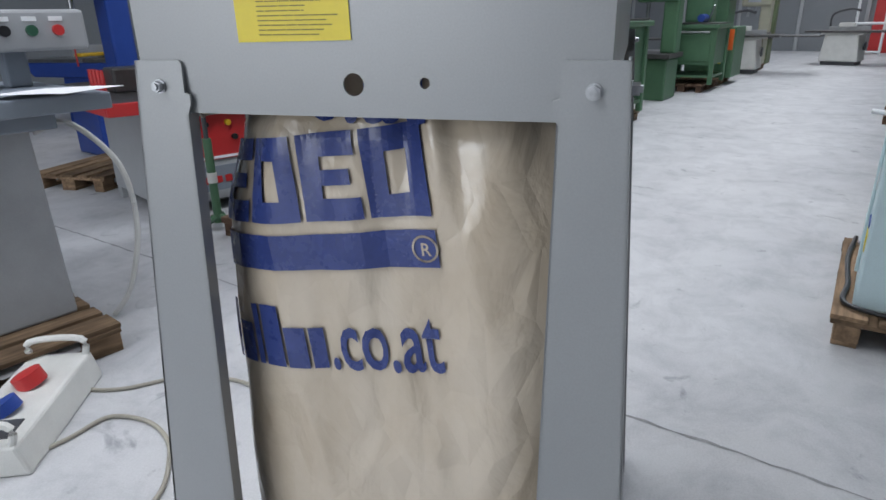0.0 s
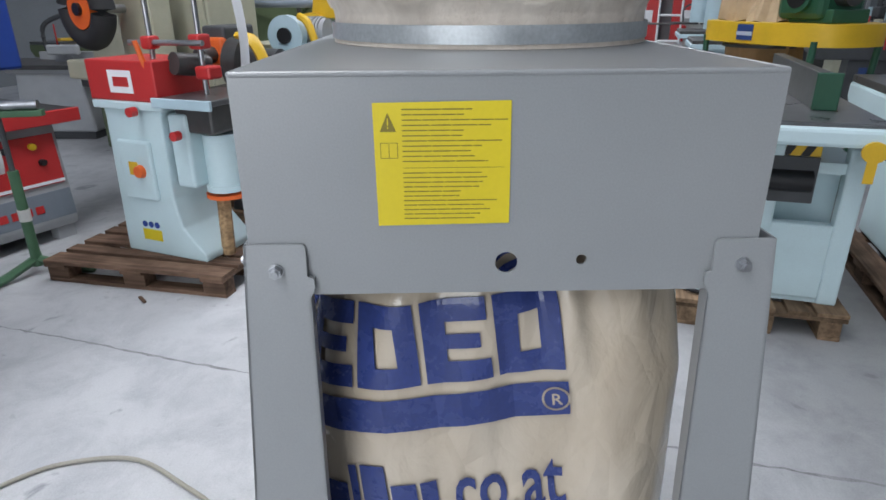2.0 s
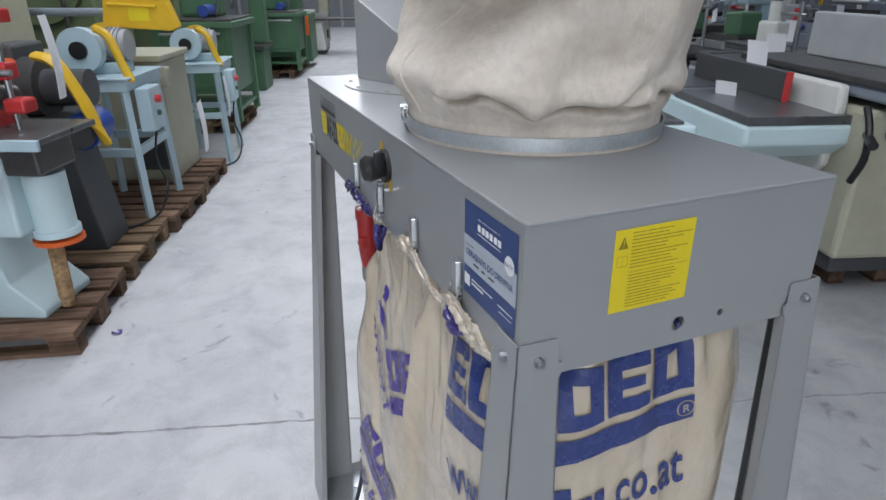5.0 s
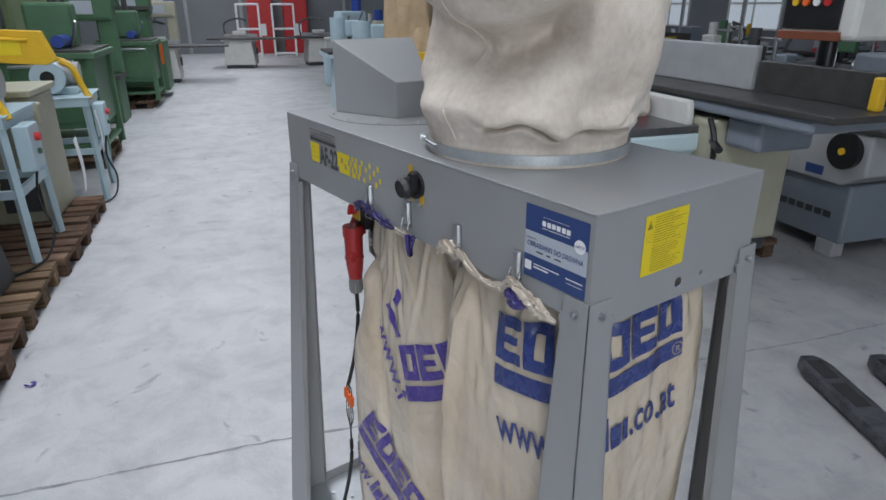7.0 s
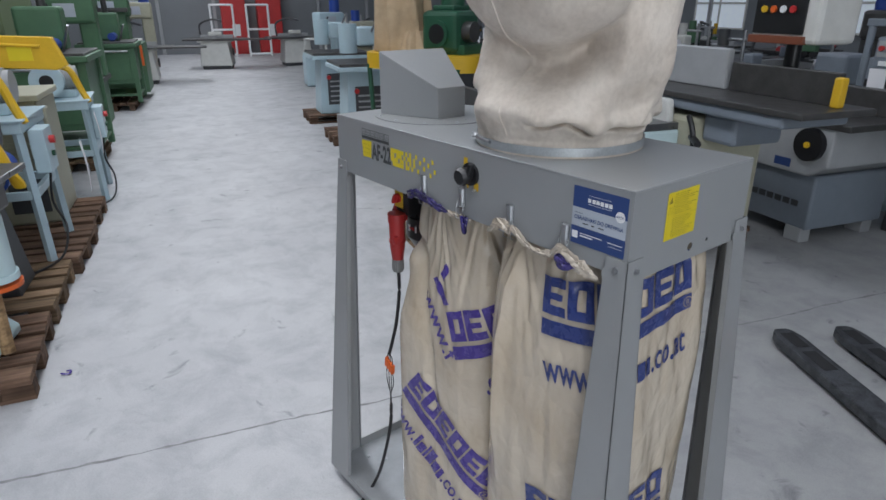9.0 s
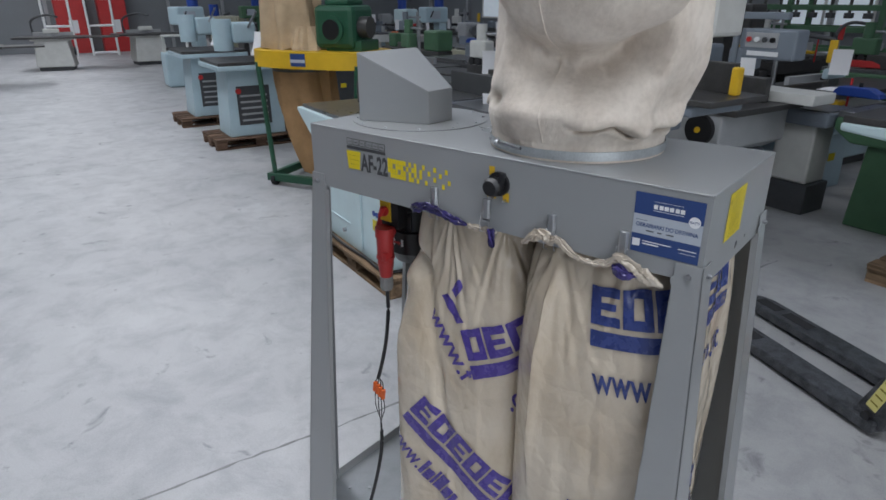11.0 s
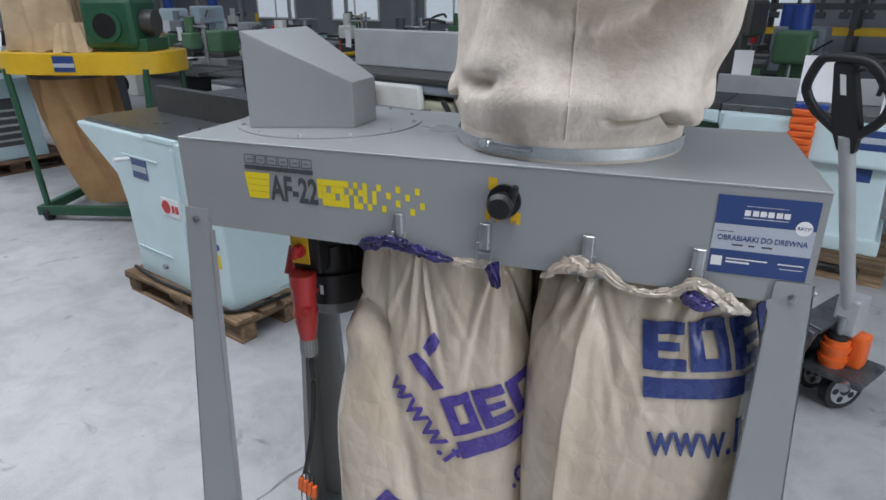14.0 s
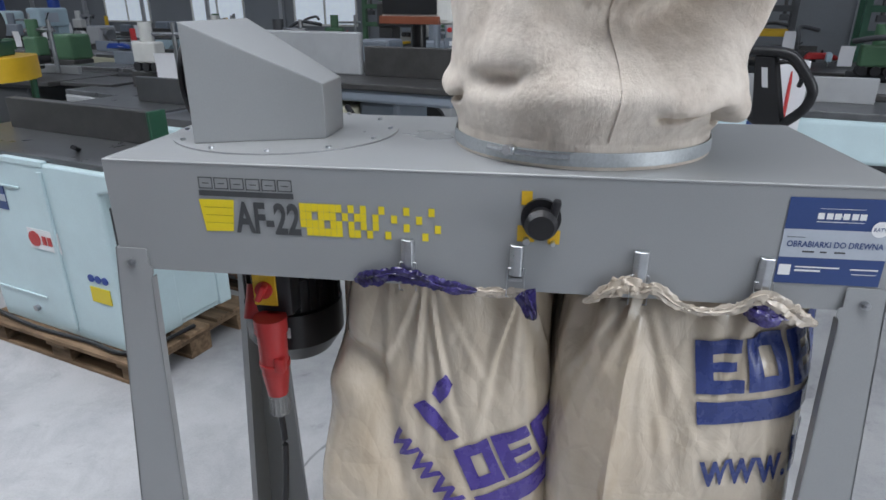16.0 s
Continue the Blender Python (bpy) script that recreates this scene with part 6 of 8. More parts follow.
part("lead", bm, GREYCABLE, r, smooth=True)


# ---- the right of the aisle ----
def jointer():
    r = thing("surface_planer", front(0.77, 2.95, 0, P) @ Matrix.Diagonal((1, 1, 0.9, 1)), "pale blue surface planer with dark fence on a pallet", "planer")
    # body with undercut ends and long overhanging tables
    bm = B()
    prism(bm, [(-0.52, 0.0), (0.48, 0.0), (0.48, 0.62), (0.48, 0.91), (0.72, 0.965), (0.72, 1.02), (-1.05, 1.02), (-1.05, 0.99), (-0.62, 0.7), (-0.56, 0.5)], -0.33, 0.0, "y")
    chamfer(bm, 0.012)
    part("front_shell", bm, MINT, r)
    bm = B()
    prism(bm, [(-0.5, 0.0), (0.46, 0.0), (0.46, 0.36), (0.2, 0.36), (0.2, 0.72), (0.46, 0.74), (0.46, 0.8), (-0.5, 0.8)], 0.0, 0.33, "y")
    part("rear_shell", bm, MINT, r)
    blk(r, "end_post", MINT, 0.40, 0.48, 0.27, 0.36, 0.0, 0.88, 0.01)
    blk(r, "end_panel", MINT, 0.40, 0.47, -0.2, 0.28, 0.02, 0.46, 0.015)
    st = blk(r, "hazard_bar", YELLOWP, 0.44, 0.475, -0.29, 0.15, 0.83, 0.91, 0.004, "yellow and black striped bar")
    for k in range(5):
        bm = B()
        prism(bm, [(-0.28 + 0.085 * k, 0.832), (-0.24 + 0.085 * k, 0.832), (-0.205 + 0.085 * k, 0.908), (-0.245 + 0.085 * k, 0.908)], 0.4755, 0.4775, "x")
        part("stripe", bm, BLACK, st)
    # thin dark sheet that paints the shaded opening under the striped bar
    blk(r, "recess", DARKGREY, 0.475, 0.482, -0.29, 0.15, 0.58, 0.83, 0.003)
    rod(r, "feed_drum", BLACK, (0.47, -0.27, 0.7), (0.47, 0.13, 0.7), 0.06, 20)
    blk(r, "table", GROUND, -1.0, 0.7, -0.3, 0.34, 1.02, 1.05, 0.006, "dark planed cast-iron table")
    blk(r, "table_apron", MINT, 0.5, 0.74, -0.32, 0.4, 0.94, 1.03, 0.02)
    blk(r, "lip", MINT, -0.2, 0.12, -0.335, -0.3, 1.0, 1.035, 0.006)
    blk(r, "fence", CAST, -0.8, 0.35, 0.1, 0.16, 1.05, 1.24, 0.005, "dark cast-iron fence")
    blk(r, "fence_end", DGREEN, 0.35, 0.37, 0.09, 0.2, 1.05, 1.24, 0.006)
    tagd = rod(r, "hanging_tag", YELLOWP, (0.74, 0.27, 0.93), (0.755, 0.27, 0.93), 0.05, 20, label="round yellow hanging tag")
    blk(tagd, "tag_strip", YELLOWP, 0.744, 0.75, 0.25, 0.29, 0.78, 0.89, 0.001)
    rod(r, "lock_lever", BLACK, (0.1, -0.12, 1.05), (0.18, -0.2, 1.09), 0.012, 8)
    for z in (0.2, 0.86):
        blk(r, "edge_strip", MINT, -0.5, -0.1, -0.338, -0.33, z, z + 0.012, 0.002)
    blk(r, "rib", MINT, 0.08, 0.11, -0.345, -0.33, 0.05, 0.98, 0.005)
    lb = blk(r, "dealer_label", NAVY, -0.4, -0.23, -0.335, -0.331, 0.72, 0.86, 0.001)
    blk(lb, "band", PALE, -0.4, -0.23, -0.337, -0.335, 0.77, 0.81, 0.001)
    lg = blk(r, "maker_badge", WHITE, -0.12, 0.12, -0.335, -0.331, 0.52, 0.64, 0.001)
    rod(lg, "badge_mark", REDP, (-0.07, -0.335, 0.58), (-0.07, -0.338, 0.58), 0.045, 20)
    for k in range(3):
        blk(lg, "mark_bar", REDP, -0.01 + 0.04 * k, 0.02 + 0.04 * k, -0.338, -0.335, 0.555, 0.605, 0.001)
    blk(r, "sticker", YELLOW, 0.28, 0.42, -0.335, -0.331, 0.28, 0.37, 0.001)
    for k in range(3):
        rod(r, "sign", BLUEP, (0.3 + 0.05 * k, -0.331, 0.42), (0.3 + 0.05 * k, -0.335, 0.42), 0.022, 12)
    rod(r, "spigot", WHITE, (-0.43, -0.33, 0.84), (-0.43, -0.42, 0.85), 0.014, 10)
    rod(r, "screw", STEEL, (-0.2, -0.33, 0.12), (-0.2, -0.35, 0.12), 0.018, 10)
    bm = B()
    tube(bm, smooth_line([(-0.55, -0.36, 0.03), (-0.2, -0.38, 0.02), (0.2, -0.36, 0.02), (0.5, -0.34, 0.02), (0.56, 0.0, 0.02)], 8), 0.012, 8)
    part("mains_lead", bm, BLACK, r, smooth=True)


jointer()


# -- green twin-bag extractor with a yellow band
def green_extractor():
    r = thing("bag_extractor", pose(-4.84, 3.14, 0, 0, 0, 16.5), "green-framed bag extractor with yellow band and brown cloth bags", "dust extractor")
    for x in (-0.5, 0.5):
        for y in (-0.32, 0.32):
            rod(r, "post", DGREEN, (x, y, 0.08), (x * 1.16, y, 1.28), 0.026, 10)
    for y in (-0.34, 0.34):
        blk(r, "base_rail", DGREEN, -0.58, 0.56, y - 0.03, y + 0.03, 0.05, 0.13, 0.006)
    for x in (-0.55, 0.53):
        blk(r, "base_rail", DGREEN, x - 0.03, x + 0.03, -0.34, 0.34, 0.05, 0.13, 0.006)
    for x in (-0.5, 0.52):
        for y in (-0.33, 0.33):
            w = rod(r, "castor", RUBBER, (x - 0.02, y, 0.06), (x + 0.02, y, 0.06), 0.06, 18)
    bm = B()
    pts = []
    for k in range(64):
        a = 2 * math.pi * k / 64
        c, s = math.cos(a), math.sin(a)
        pts.append((0.73 * math.copysign(abs(c) ** 0.6, c), 0.42 * math.copysign(abs(s) ** 0.75, s)))
    lo = [bm.verts.new((x, y, 1.24)) for x, y in pts]
    hi = [bm.verts.new((x, y, 1.40)) for x, y in pts]
    for k in range(64):
        bm.faces.new((lo[k], lo[(k + 1) % 64], hi[(k + 1) % 64], hi[k]))
    bm.faces.new(hi)
    bm.faces.new(lo[::-1])
    part("band", bm, YELLOWP, r, "yellow sheet-metal band", smooth=True)
    lb = blk(r, "dealer_label", NAVY, -0.1, 0.07, -0.426, -0.421, 1.265, 1.385, 0.001)
    blk(lb, "stripe", PALE, -0.1, 0.07, -0.43, -0.426, 1.30, 1.33, 0.001)

    def cloth(cx, z0, z1, r0, r1, mat, seed, name, lean=0.0):
        bm = B()
        rows = []
        for j in range(29):
            f = j / 28
            z = z0 + (z1 - z0) * f
            row = []
            for i in range(72):
                a = 2 * math.pi * i / 72
                n = noise.noise(Vector((math.cos(a) * 2 + seed, math.sin(a) * 2, z * 1.2)))
                rr = (r0 + (r1 - r0) * f) * (1 + 0.1 * math.sin(7 * a + 4 * n + seed) + 0.2 * n)
                row.append(bm.verts.new((cx + lean * (1 - f) ** 2 + rr * math.cos(a), rr * math.sin(a) * 0.9, z + 0.05 * n * (1 - f))))
            rows.append(row)
        for j in range(28):
            for i in range(72):
                bm.faces.new((rows[j][i], rows[j][(i + 1) % 72], rows[j + 1][(i + 1) % 72], rows[j + 1][i]))
        bm.faces.new(rows[0][::-1])
        bm.faces.new(rows[-1])
        part(name, bm, mat, r, smooth=True)

    cloth(-0.26, 0.14, 1.25, 0.28, 0.3, BROWNCLOTH, 2.0, "lower_bag", 0.26)
    cloth(-0.34, 1.4, 2.3, 0.31, 0.26, CREAMCLOTH, 5.0, "upper_bag")
    cloth(-0.16, 1.4, 1.62, 0.34, 0.2, CREAMCLOTH, 8.0, "slumped_bag")
    rod(r, "hoop", CAST, (-0.26, 0, 1.19), (-0.26, 0, 1.215), 0.315, 32)
    blk(r, "blower", DGREEN, 0.06, 0.5, -0.22, 0.2, 1.42, 1.82, 0.05, "green cast blower housing")
    rod(r, "inlet_ring", DGREEN, (0.27, -0.22, 1.6), (0.27, -0.25, 1.6), 0.13, 28)
    rod(r, "blower_inlet", BLACK, (0.27, -0.25, 1.6), (0.27, -0.254, 1.6), 0.095, 24)
    rod(r, "side_cap", CAST, (0.5, -0.05, 1.62), (0.6, -0.05, 1.62), 0.1, 20)
    blk(r, "lid", DGREEN, 0.16, 0.42, -0.16, 0.14, 1.82, 1.87, 0.015)
    blk(r, "blower_foot", DGREEN, 0.16, 0.56, -0.18, 0.18, 1.4, 1.5, 0.01)
    rod(r, "motor", DGREEN, (0.3, 0.0, 1.86), (0.3, 0.0, 2.1), 0.12, 20)


green_extractor()

# -- two pale blue machines on dark pallets down the aisle
for s, rr, h, lab in ((5.65, 3.3, 0.98, "pale blue mitre saw with louvred end on a pallet"), (7.55, 3.25, 1.0, "pale blue mitre saw with black end on a pallet")):
    r = thing("mitre_saw", front(s, rr, 0, P), lab, "woodworking machine", "pedestal machines")
    bm = B()
    prism(bm, [(-0.38, 0), (0.38, 0), (0.33, h - 0.1), (-0.33, h - 0.1)], -0.28, 0.3, "x")
    chamfer(bm, 0.012)
    part("body", bm, SKYBLUE, r)
    # flat dark sheet in place of a shaded hollow behind the slats
    blk(r, "recess", DARKGREY, 0.298, 0.306, -0.24, 0.2, 0.15, 0.66, 0.003)
    for k in range(5):
        blk(r, "slat", LGREY, 0.3, 0.314, -0.2, 0.16, 0.2 + 0.08 * k, 0.225 + 0.08 * k, 0.003)
    blk(r, "table", SKYBLUE, -0.5, 0.52, -0.5, 0.5, h - 0.1, h - 0.04, 0.01)
    blk(r, "table_plate", CAST, -0.48, 0.5, -0.48, 0.48, h - 0.04, h, 0.006)
    rod(r, "emergency_stop", REDP, (0.306, -0.22, 0.6), (0.34, -0.22, 0.6), 0.035, 14)
    blk(r, "fence", LGREY, -0.4, 0.4, 0.2, 0.27, h, h + 0.2, 0.01)
    rod(r, "head_motor", SKYBLUE, (-0.2, -0.2, h + 0.1), (-0.2, -0.2, h + 0.5), 0.13, 20)
    blk(r, "head", SKYBLUE, -0.34, 0.0, -0.1, 0.2, h + 0.2, h + 0.46, 0.03)
    rod(r, "lever", STEEL, (0.0, 0.1, h + 0.4), (0.25, 0.15, h + 0.6), 0.015, 8)
    paper(front(s - 0.42, rr + 0.1, 10, h + P + 0.36) @ pose(0, 0, 0, -20), 0.2, 0.3)


# -- second row: planers, spindle moulder, panel saw
def planer(m, body, L=2.2, W=0.6, h=0.9, fence=LGREY, label="", guard=True, apron=True, bx=0.0):
    r = thing("surface_planer", m, label, "planer", "planers")
    bm = B()
    prism(bm, [(bx - L * 0.22, 0.0), (bx + L * 0.22, 0.0), (bx + L * 0.2, h - 0.22), (bx + L * 0.26, h - 0.14), (bx - L * 0.26, h - 0.14), (bx - L * 0.2, h - 0.22)], -W * 0.42, W * 0.42, "y")
    chamfer(bm, 0.015)
    part("body", bm, body, r)
    if apron:
        bm = B()
        prism(bm, [(-L / 2, h - 0.05), (-L / 2, h - 0.16), (-L * 0.44, h - 0.26), (L * 0.44, h - 0.26), (L / 2, h - 0.16), (L / 2, h - 0.05)], -W / 2, W / 2, "y")
        chamfer(bm, 0.02)
        part("table_carrier", bm, body, r)
    blk(r, "infeed_table", GROUND, 0.06, L / 2 - 0.01, -W / 2 + 0.01, W / 2 - 0.01, h - 0.05, h, 0.005)
    blk(r, "outfeed_table", GROUND, -L / 2 + 0.01, -0.06, -W / 2 + 0.01, W / 2 - 0.01, h - 0.05, h, 0.005)
    rod(r, "cutter_block", STEEL, (0, -W / 2 + 0.03, h - 0.05), (0, W / 2 - 0.03, h - 0.05), 0.05, 14)
    blk(r, "fence", fence, -L * 0.3, L * 0.28, W * 0.22, W * 0.28, h, h + 0.18, 0.006)
    blk(r, "fence_bracket", CAST, -0.1, 0.1, W * 0.28, W * 0.55, h - 0.02, h + 0.1, 0.01)
    if guard:
        blk(r, "cutter_guard", YELLOWP, -0.06, 0.08, -W * 0.5, W * 0.2, h + 0.03, h + 0.08, 0.015)
        rod(r, "guard_post", REDP, (0.02, -W * 0.55, h - 0.1), (0.02, -W * 0.55, h + 0.3), 0.012, 8)
    blk(r, "sticker", YELLOW, L * 0.05, L * 0.11, -W * 0.425, -W * 0.42, 0.3, 0.38, 0.001)
    blk(r, "dealer_label", NAVY, -L * 0.12, -L * 0.04, -W * 0.425, -W * 0.42, 0.5, 0.6, 0.001)
    rod(r, "hand_wheel", BLACK, (L * 0.21, -W * 0.1, h * 0.5), (L * 0.25, -W * 0.1, h * 0.5), 0.1, 20)
    return r


pl2 = planer(front(-2.45, 6.1, 2, P), MINT, 2.2, 0.66, 0.95, LGREY, "pale blue surface planer with orange hose on a pallet", bx=-0.45)
strip = part("folded_guard", box(B(), (-0.545, -0.36, 0.65), (0.14, 0.03, 0.62), 0.01), ORANGE, pl2, "orange folded plastic cover strip")
for k in range(13):
    part("fold", box(B(), (-0.545 - 0.001 * k, -0.37, 0.94 - 0.048 * k), (0.16, 0.05, 0.038), 0.008, (0, 5 * (-1) ** k, 0)), ORANGE, strip)
bm = B()
prism(bm, [(-1.55, 0.9), (-1.55, 0.84), (-1.1, 0.8), (-1.1, 0.9)], -0.33, 0.33, "y")
chamfer(bm, 0.02)
part("extension_carrier", bm, MINT, pl2)
blk(pl2, "extension_table", CAST, -1.54, -1.1, -0.32, 0.32, 0.9, 0.95, 0.005)
blk(pl2, "clip", BLUEP, -0.62, -0.42, -0.36, -0.3, 0.96, 1.0, 0.01)
bm = B()
prism(bm, [(-1.07, 0.9), (-1.09, 0.72), (-1.02, 0.64), (-0.9, 0.61), (0.1, 0.6), (0.8, 0.62), (1.05, 0.7), (1.07, 0.9)], -0.352, -0.2, "y")
chamfer(bm, 0.03, 3)
part("fairing", bm, MINT, pl2, "pale blue rounded fairing")
blk(pl2, "plinth", MINT, -0.96, 0.06, -0.31, 0.31, 0.0, 0.11, 0.012)
blk(pl2, "safety_sticker", YELLOW, -0.87, -0.73, -0.281, -0.278, 0.31, 0.39, 0.001)
for k in range(3):
    rod(pl2, "sign", BLUEP, (-0.85 + 0.05 * k, -0.278, 0.425), (-0.85 + 0.05 * k, -0.282, 0.425), 0.021, 14)
lb = blk(pl2, "front_label", NAVY, -0.2, -0.03, -0.3555, -0.3525, 0.73, 0.86, 0.001)
blk(lb, "band", PALE, -0.2, -0.03, -0.358, -0.3555, 0.775, 0.815, 0.001)
planer(front(-1.75, 6.95, 0), GREEN, 2.6, 0.66, 0.98, LGREY, "green surface planer standing behind a pale blue one", guard=False, bx=-0.5)
r = thing("plastic_scrap", pose(-2.87, -0.88, 0.004), "violet curl of torn plastic on the floor", "scrap")
bm = B()
tube(bm, smooth_line([(0, 0, 0.003), (0.025, 0.012, 0.008), (0.03, 0.035, 0.004), (0.01, 0.045, 0.01), (-0.012, 0.03, 0.003)], 6), 0.0035, 6, flat=2.0)
part("curl", bm, PRINTV, r, smooth=True)
r = thing("wood_scrap", pose(-2.68, -1.49, 0, 0, 0, 40), "small dark wood splinter on the floor", "scrap")
part("splinter", box(B(), (0, 0, 0.008), (0.09, 0.02, 0.014), 0.004), PALLETD, r)
paper(front(-1.95, 5.78, 10, 1.45), 0.22, 0.3)
paper(front(-2.45, 5.72, -15, 1.42), 0.26, 0.5)

pl3 = planer(front(1.25, 4.03, 0, P), MINT, 2.1, 0.64, 0.93, DARKGREY, "pale blue surface planer with dark fence and end label", bx=0.1, guard=False)
blk(pl3, "end_label", NAVY, 0.566, 0.572, -0.2, -0.12, 0.42, 0.5, 0.001)
blk(pl3, "fence_cap", REDP, 0.588, 0.6, 0.138, 0.182, 0.93, 1.11, 0.002, "red fence end")
paper(front(0.95, 3.95, 25, 1.16), 0.16, 0.34)

# spindle moulder: grey body, hand wheel, overhead box on a post
r = thing("spindle_moulder", front(0.55, 6.05, 0), "grey spindle moulder with black hand wheel and lettered base", "woodworking machine")
bm = B()
prism(bm, [(-0.5, 0.12), (0.5, 0.12), (0.5, 0.58), (-0.5, 0.58)], -0.42, 0.45, "y")
chamfer(bm, 0.02)
part("base", bm, BGREY, r)
for x in (-0.42, 0.36):
    for y in (-0.36, 0.36):
        blk(r, "foot", LGREY, x - 0.06, x + 0.1, y - 0.06, y + 0.06, 0, 0.13, 0.01)
bm = B()
prism(bm, [(-0.62, 0.58), (0.45, 0.58), (0.62, 0.68), (0.62, 0.98), (-0.62, 0.98)], -0.48, 0.5, "y")
chamfer(bm, 0.015)
part("upper_body", bm, LGREY, r)
for k in range(8):
    blk(r, "mark_bar", INKDARK, -0.28 + 0.085 * k, -0.215 + 0.085 * k, -0.424, -0.42, 0.3, 0.3 + (0.07 if k == 0 else 0.05), 0.001)
blk(r, "dealer_label", NAVY, 0.12, 0.28, -0.484, -0.48, 0.62, 0.69, 0.001)
hw = rod(r, "hand_wheel", BLACK, (0.44, -0.48, 0.84), (0.44, -0.53, 0.84), 0.13, 32, label="black hand wheel")
rod(hw, "hub", YELLOWP, (0.44, -0.53, 0.84), (0.44, -0.545, 0.84), 0.025, 14)
blk(r, "table", CAST, -0.75, 0.75, -0.5, 0.5, 0.98, 1.03, 0.006)
blk(r, "side_table", BGREY, 0.3, 0.98, 0.5, 0.98, 0.82, 0.95, 0.02)
blk(r, "side_plate", GROUND, 0.32, 0.96, 0.52, 0.96, 0.95, 0.965, 0.004)
blk(r, "side_pedestal", WHITEP, 0.5, 0.86, 0.58, 0.9, 0.28, 0.82, 0.02, "cream pedestal")
blk(r, "side_plinth", DARKGREY, 0.46, 0.9, 0.55, 0.92, 0.0, 0.28, 0.01)
blk(r, "fence", CAST, -0.7, 0.6, 0.1, 0.18, 1.03, 1.24, 0.01)
blk(r, "sliding_table", WHITEP, 0.3, 0.95, 0.25, 0.6, 1.03, 1.12, 0.01)
rod(r, "arm_post", BGREY, (0.02, 0.45, 1.03), (0.02, 0.45, 1.74), 0.03, 14)
blk(r, "arm", BGREY, -0.02, 0.5, 0.42, 0.48, 1.7, 1.76, 0.008)
bx = blk(r, "button_box", BGREY, 0.12, 0.62, 0.4, 0.6, 1.36, 1.62, 0.02)
blk(bx, "button_panel", LGREY, 0.15, 0.46, 0.39, 0.4, 1.46, 1.59, 0.003)
for k, mt in enumerate((REDP, WHITE, DARKGREY, BLACK)):
    rod(bx, "button", mt, (0.19 + 0.075 * k, 0.39, 1.53), (0.19 + 0.075 * k, 0.37, 1.53), 0.022, 14)
blk(bx, "label_strip", WHITE, 0.18, 0.48, 0.392, 0.396, 1.39, 1.43, 0.001)
paper(front(0.25, 6.3, 15, 1.38), 0.13, 0.42)

# planer with a hanging screen
r = thing("thickness_planer", front(0.5, 4.62, 0, P), "cream and grey planer with dark bed and hanging control screen", "planer")
blk(r, "body", BEIGE, -0.55, 0.42, -0.3, 0.4, 0.1, 0.98, 0.03)
blk(r, "plinth", DARKGREY, -0.5, 0.38, -0.27, 0.36, 0, 0.1, 0.01)
blk(r, "bed", CAST, -1.0, 1.3, -0.3, 0.3, 1.1, 1.14, 0.006, "dark ground bed")
blk(r, "bed_carrier", BGREY, -0.9, 1.15, -0.28, 0.28, 1.02, 1.1, 0.02)
blk(r, "bed_knee", BGREY, 0.42, 0.72, -0.2, 0.24, 0.82, 1.02, 0.03)
bm = B()
prism(bm, [(-0.8, 0.55), (0.12, 0.55), (0.2, 0.62), (0.24, 0.96), (0.22, 1.09), (-0.8, 1.09)], -0.36, -0.3, "y")
chamfer(bm, 0.02, 2)
part("side_cover", bm, WHITEP, r, "cream rounded side cover")
blk(r, "fence", LGREY, -0.85, 0.25, 0.1, 0.16, 1.14, 1.43, 0.012, "light grey fence")
blk(r, "fence_plate", CAST, 0.28, 1.15, 0.12, 0.17, 1.14, 1.34, 0.006)
blk(r, "yellow_guard", YELLOWP, 1.16, 1.22, 0.06, 0.12, 1.14, 1.32, 0.012, "yellow plastic guard")
bm = B()
tube(bm, smooth_line([(0.42, -0.33, 1.0), (0.5, -0.35, 0.9), (0.52, -0.35, 0.75), (0.46, -0.35, 0.6)], 6), 0.02, 8)
part("grab_handle", bm, BLACK, r, smooth=True)
rod(r, "lever", BLACK, (0.46, -0.32, 0.86), (0.62, -0.4, 0.84), 0.025, 10)
rod(r, "screen_post", BLACK, (0.62, 0.3, 1.1), (0.62, 0.3, 1.6), 0.05, 14)
sc = blk(r, "screen_box", WHITEP, 0.46, 0.98, 0.06, 0.4, 1.49, 2.0, 0.03, "cream control screen housing")
blk(sc, "screen_panel", BLACK, 0.48, 0.88, 0.048, 0.06, 1.55, 1.96, 0.004)
blk(sc, "lower_trim", paint("brown_trim", (0.2, 0.06, 0.03), 0.4), 0.46, 0.9, 0.04, 0.08, 1.49, 1.54, 0.004)
for k, mt in enumerate((YELLOWP, ORANGE, WHITE, REDP)):
    rod(sc, "button", mt, (0.56 + 0.075 * k, 0.048, 1.7), (0.56 + 0.075 * k, 0.035, 1.7), 0.022, 14)
paper(front(1.1, 4.2, 8, 1.4), 0.2, 0.3)


# -- hand pallet truck
HUB = (0.12, -0.29, 1.31)  # where the handle sits on the tiller, in the truck's own frame


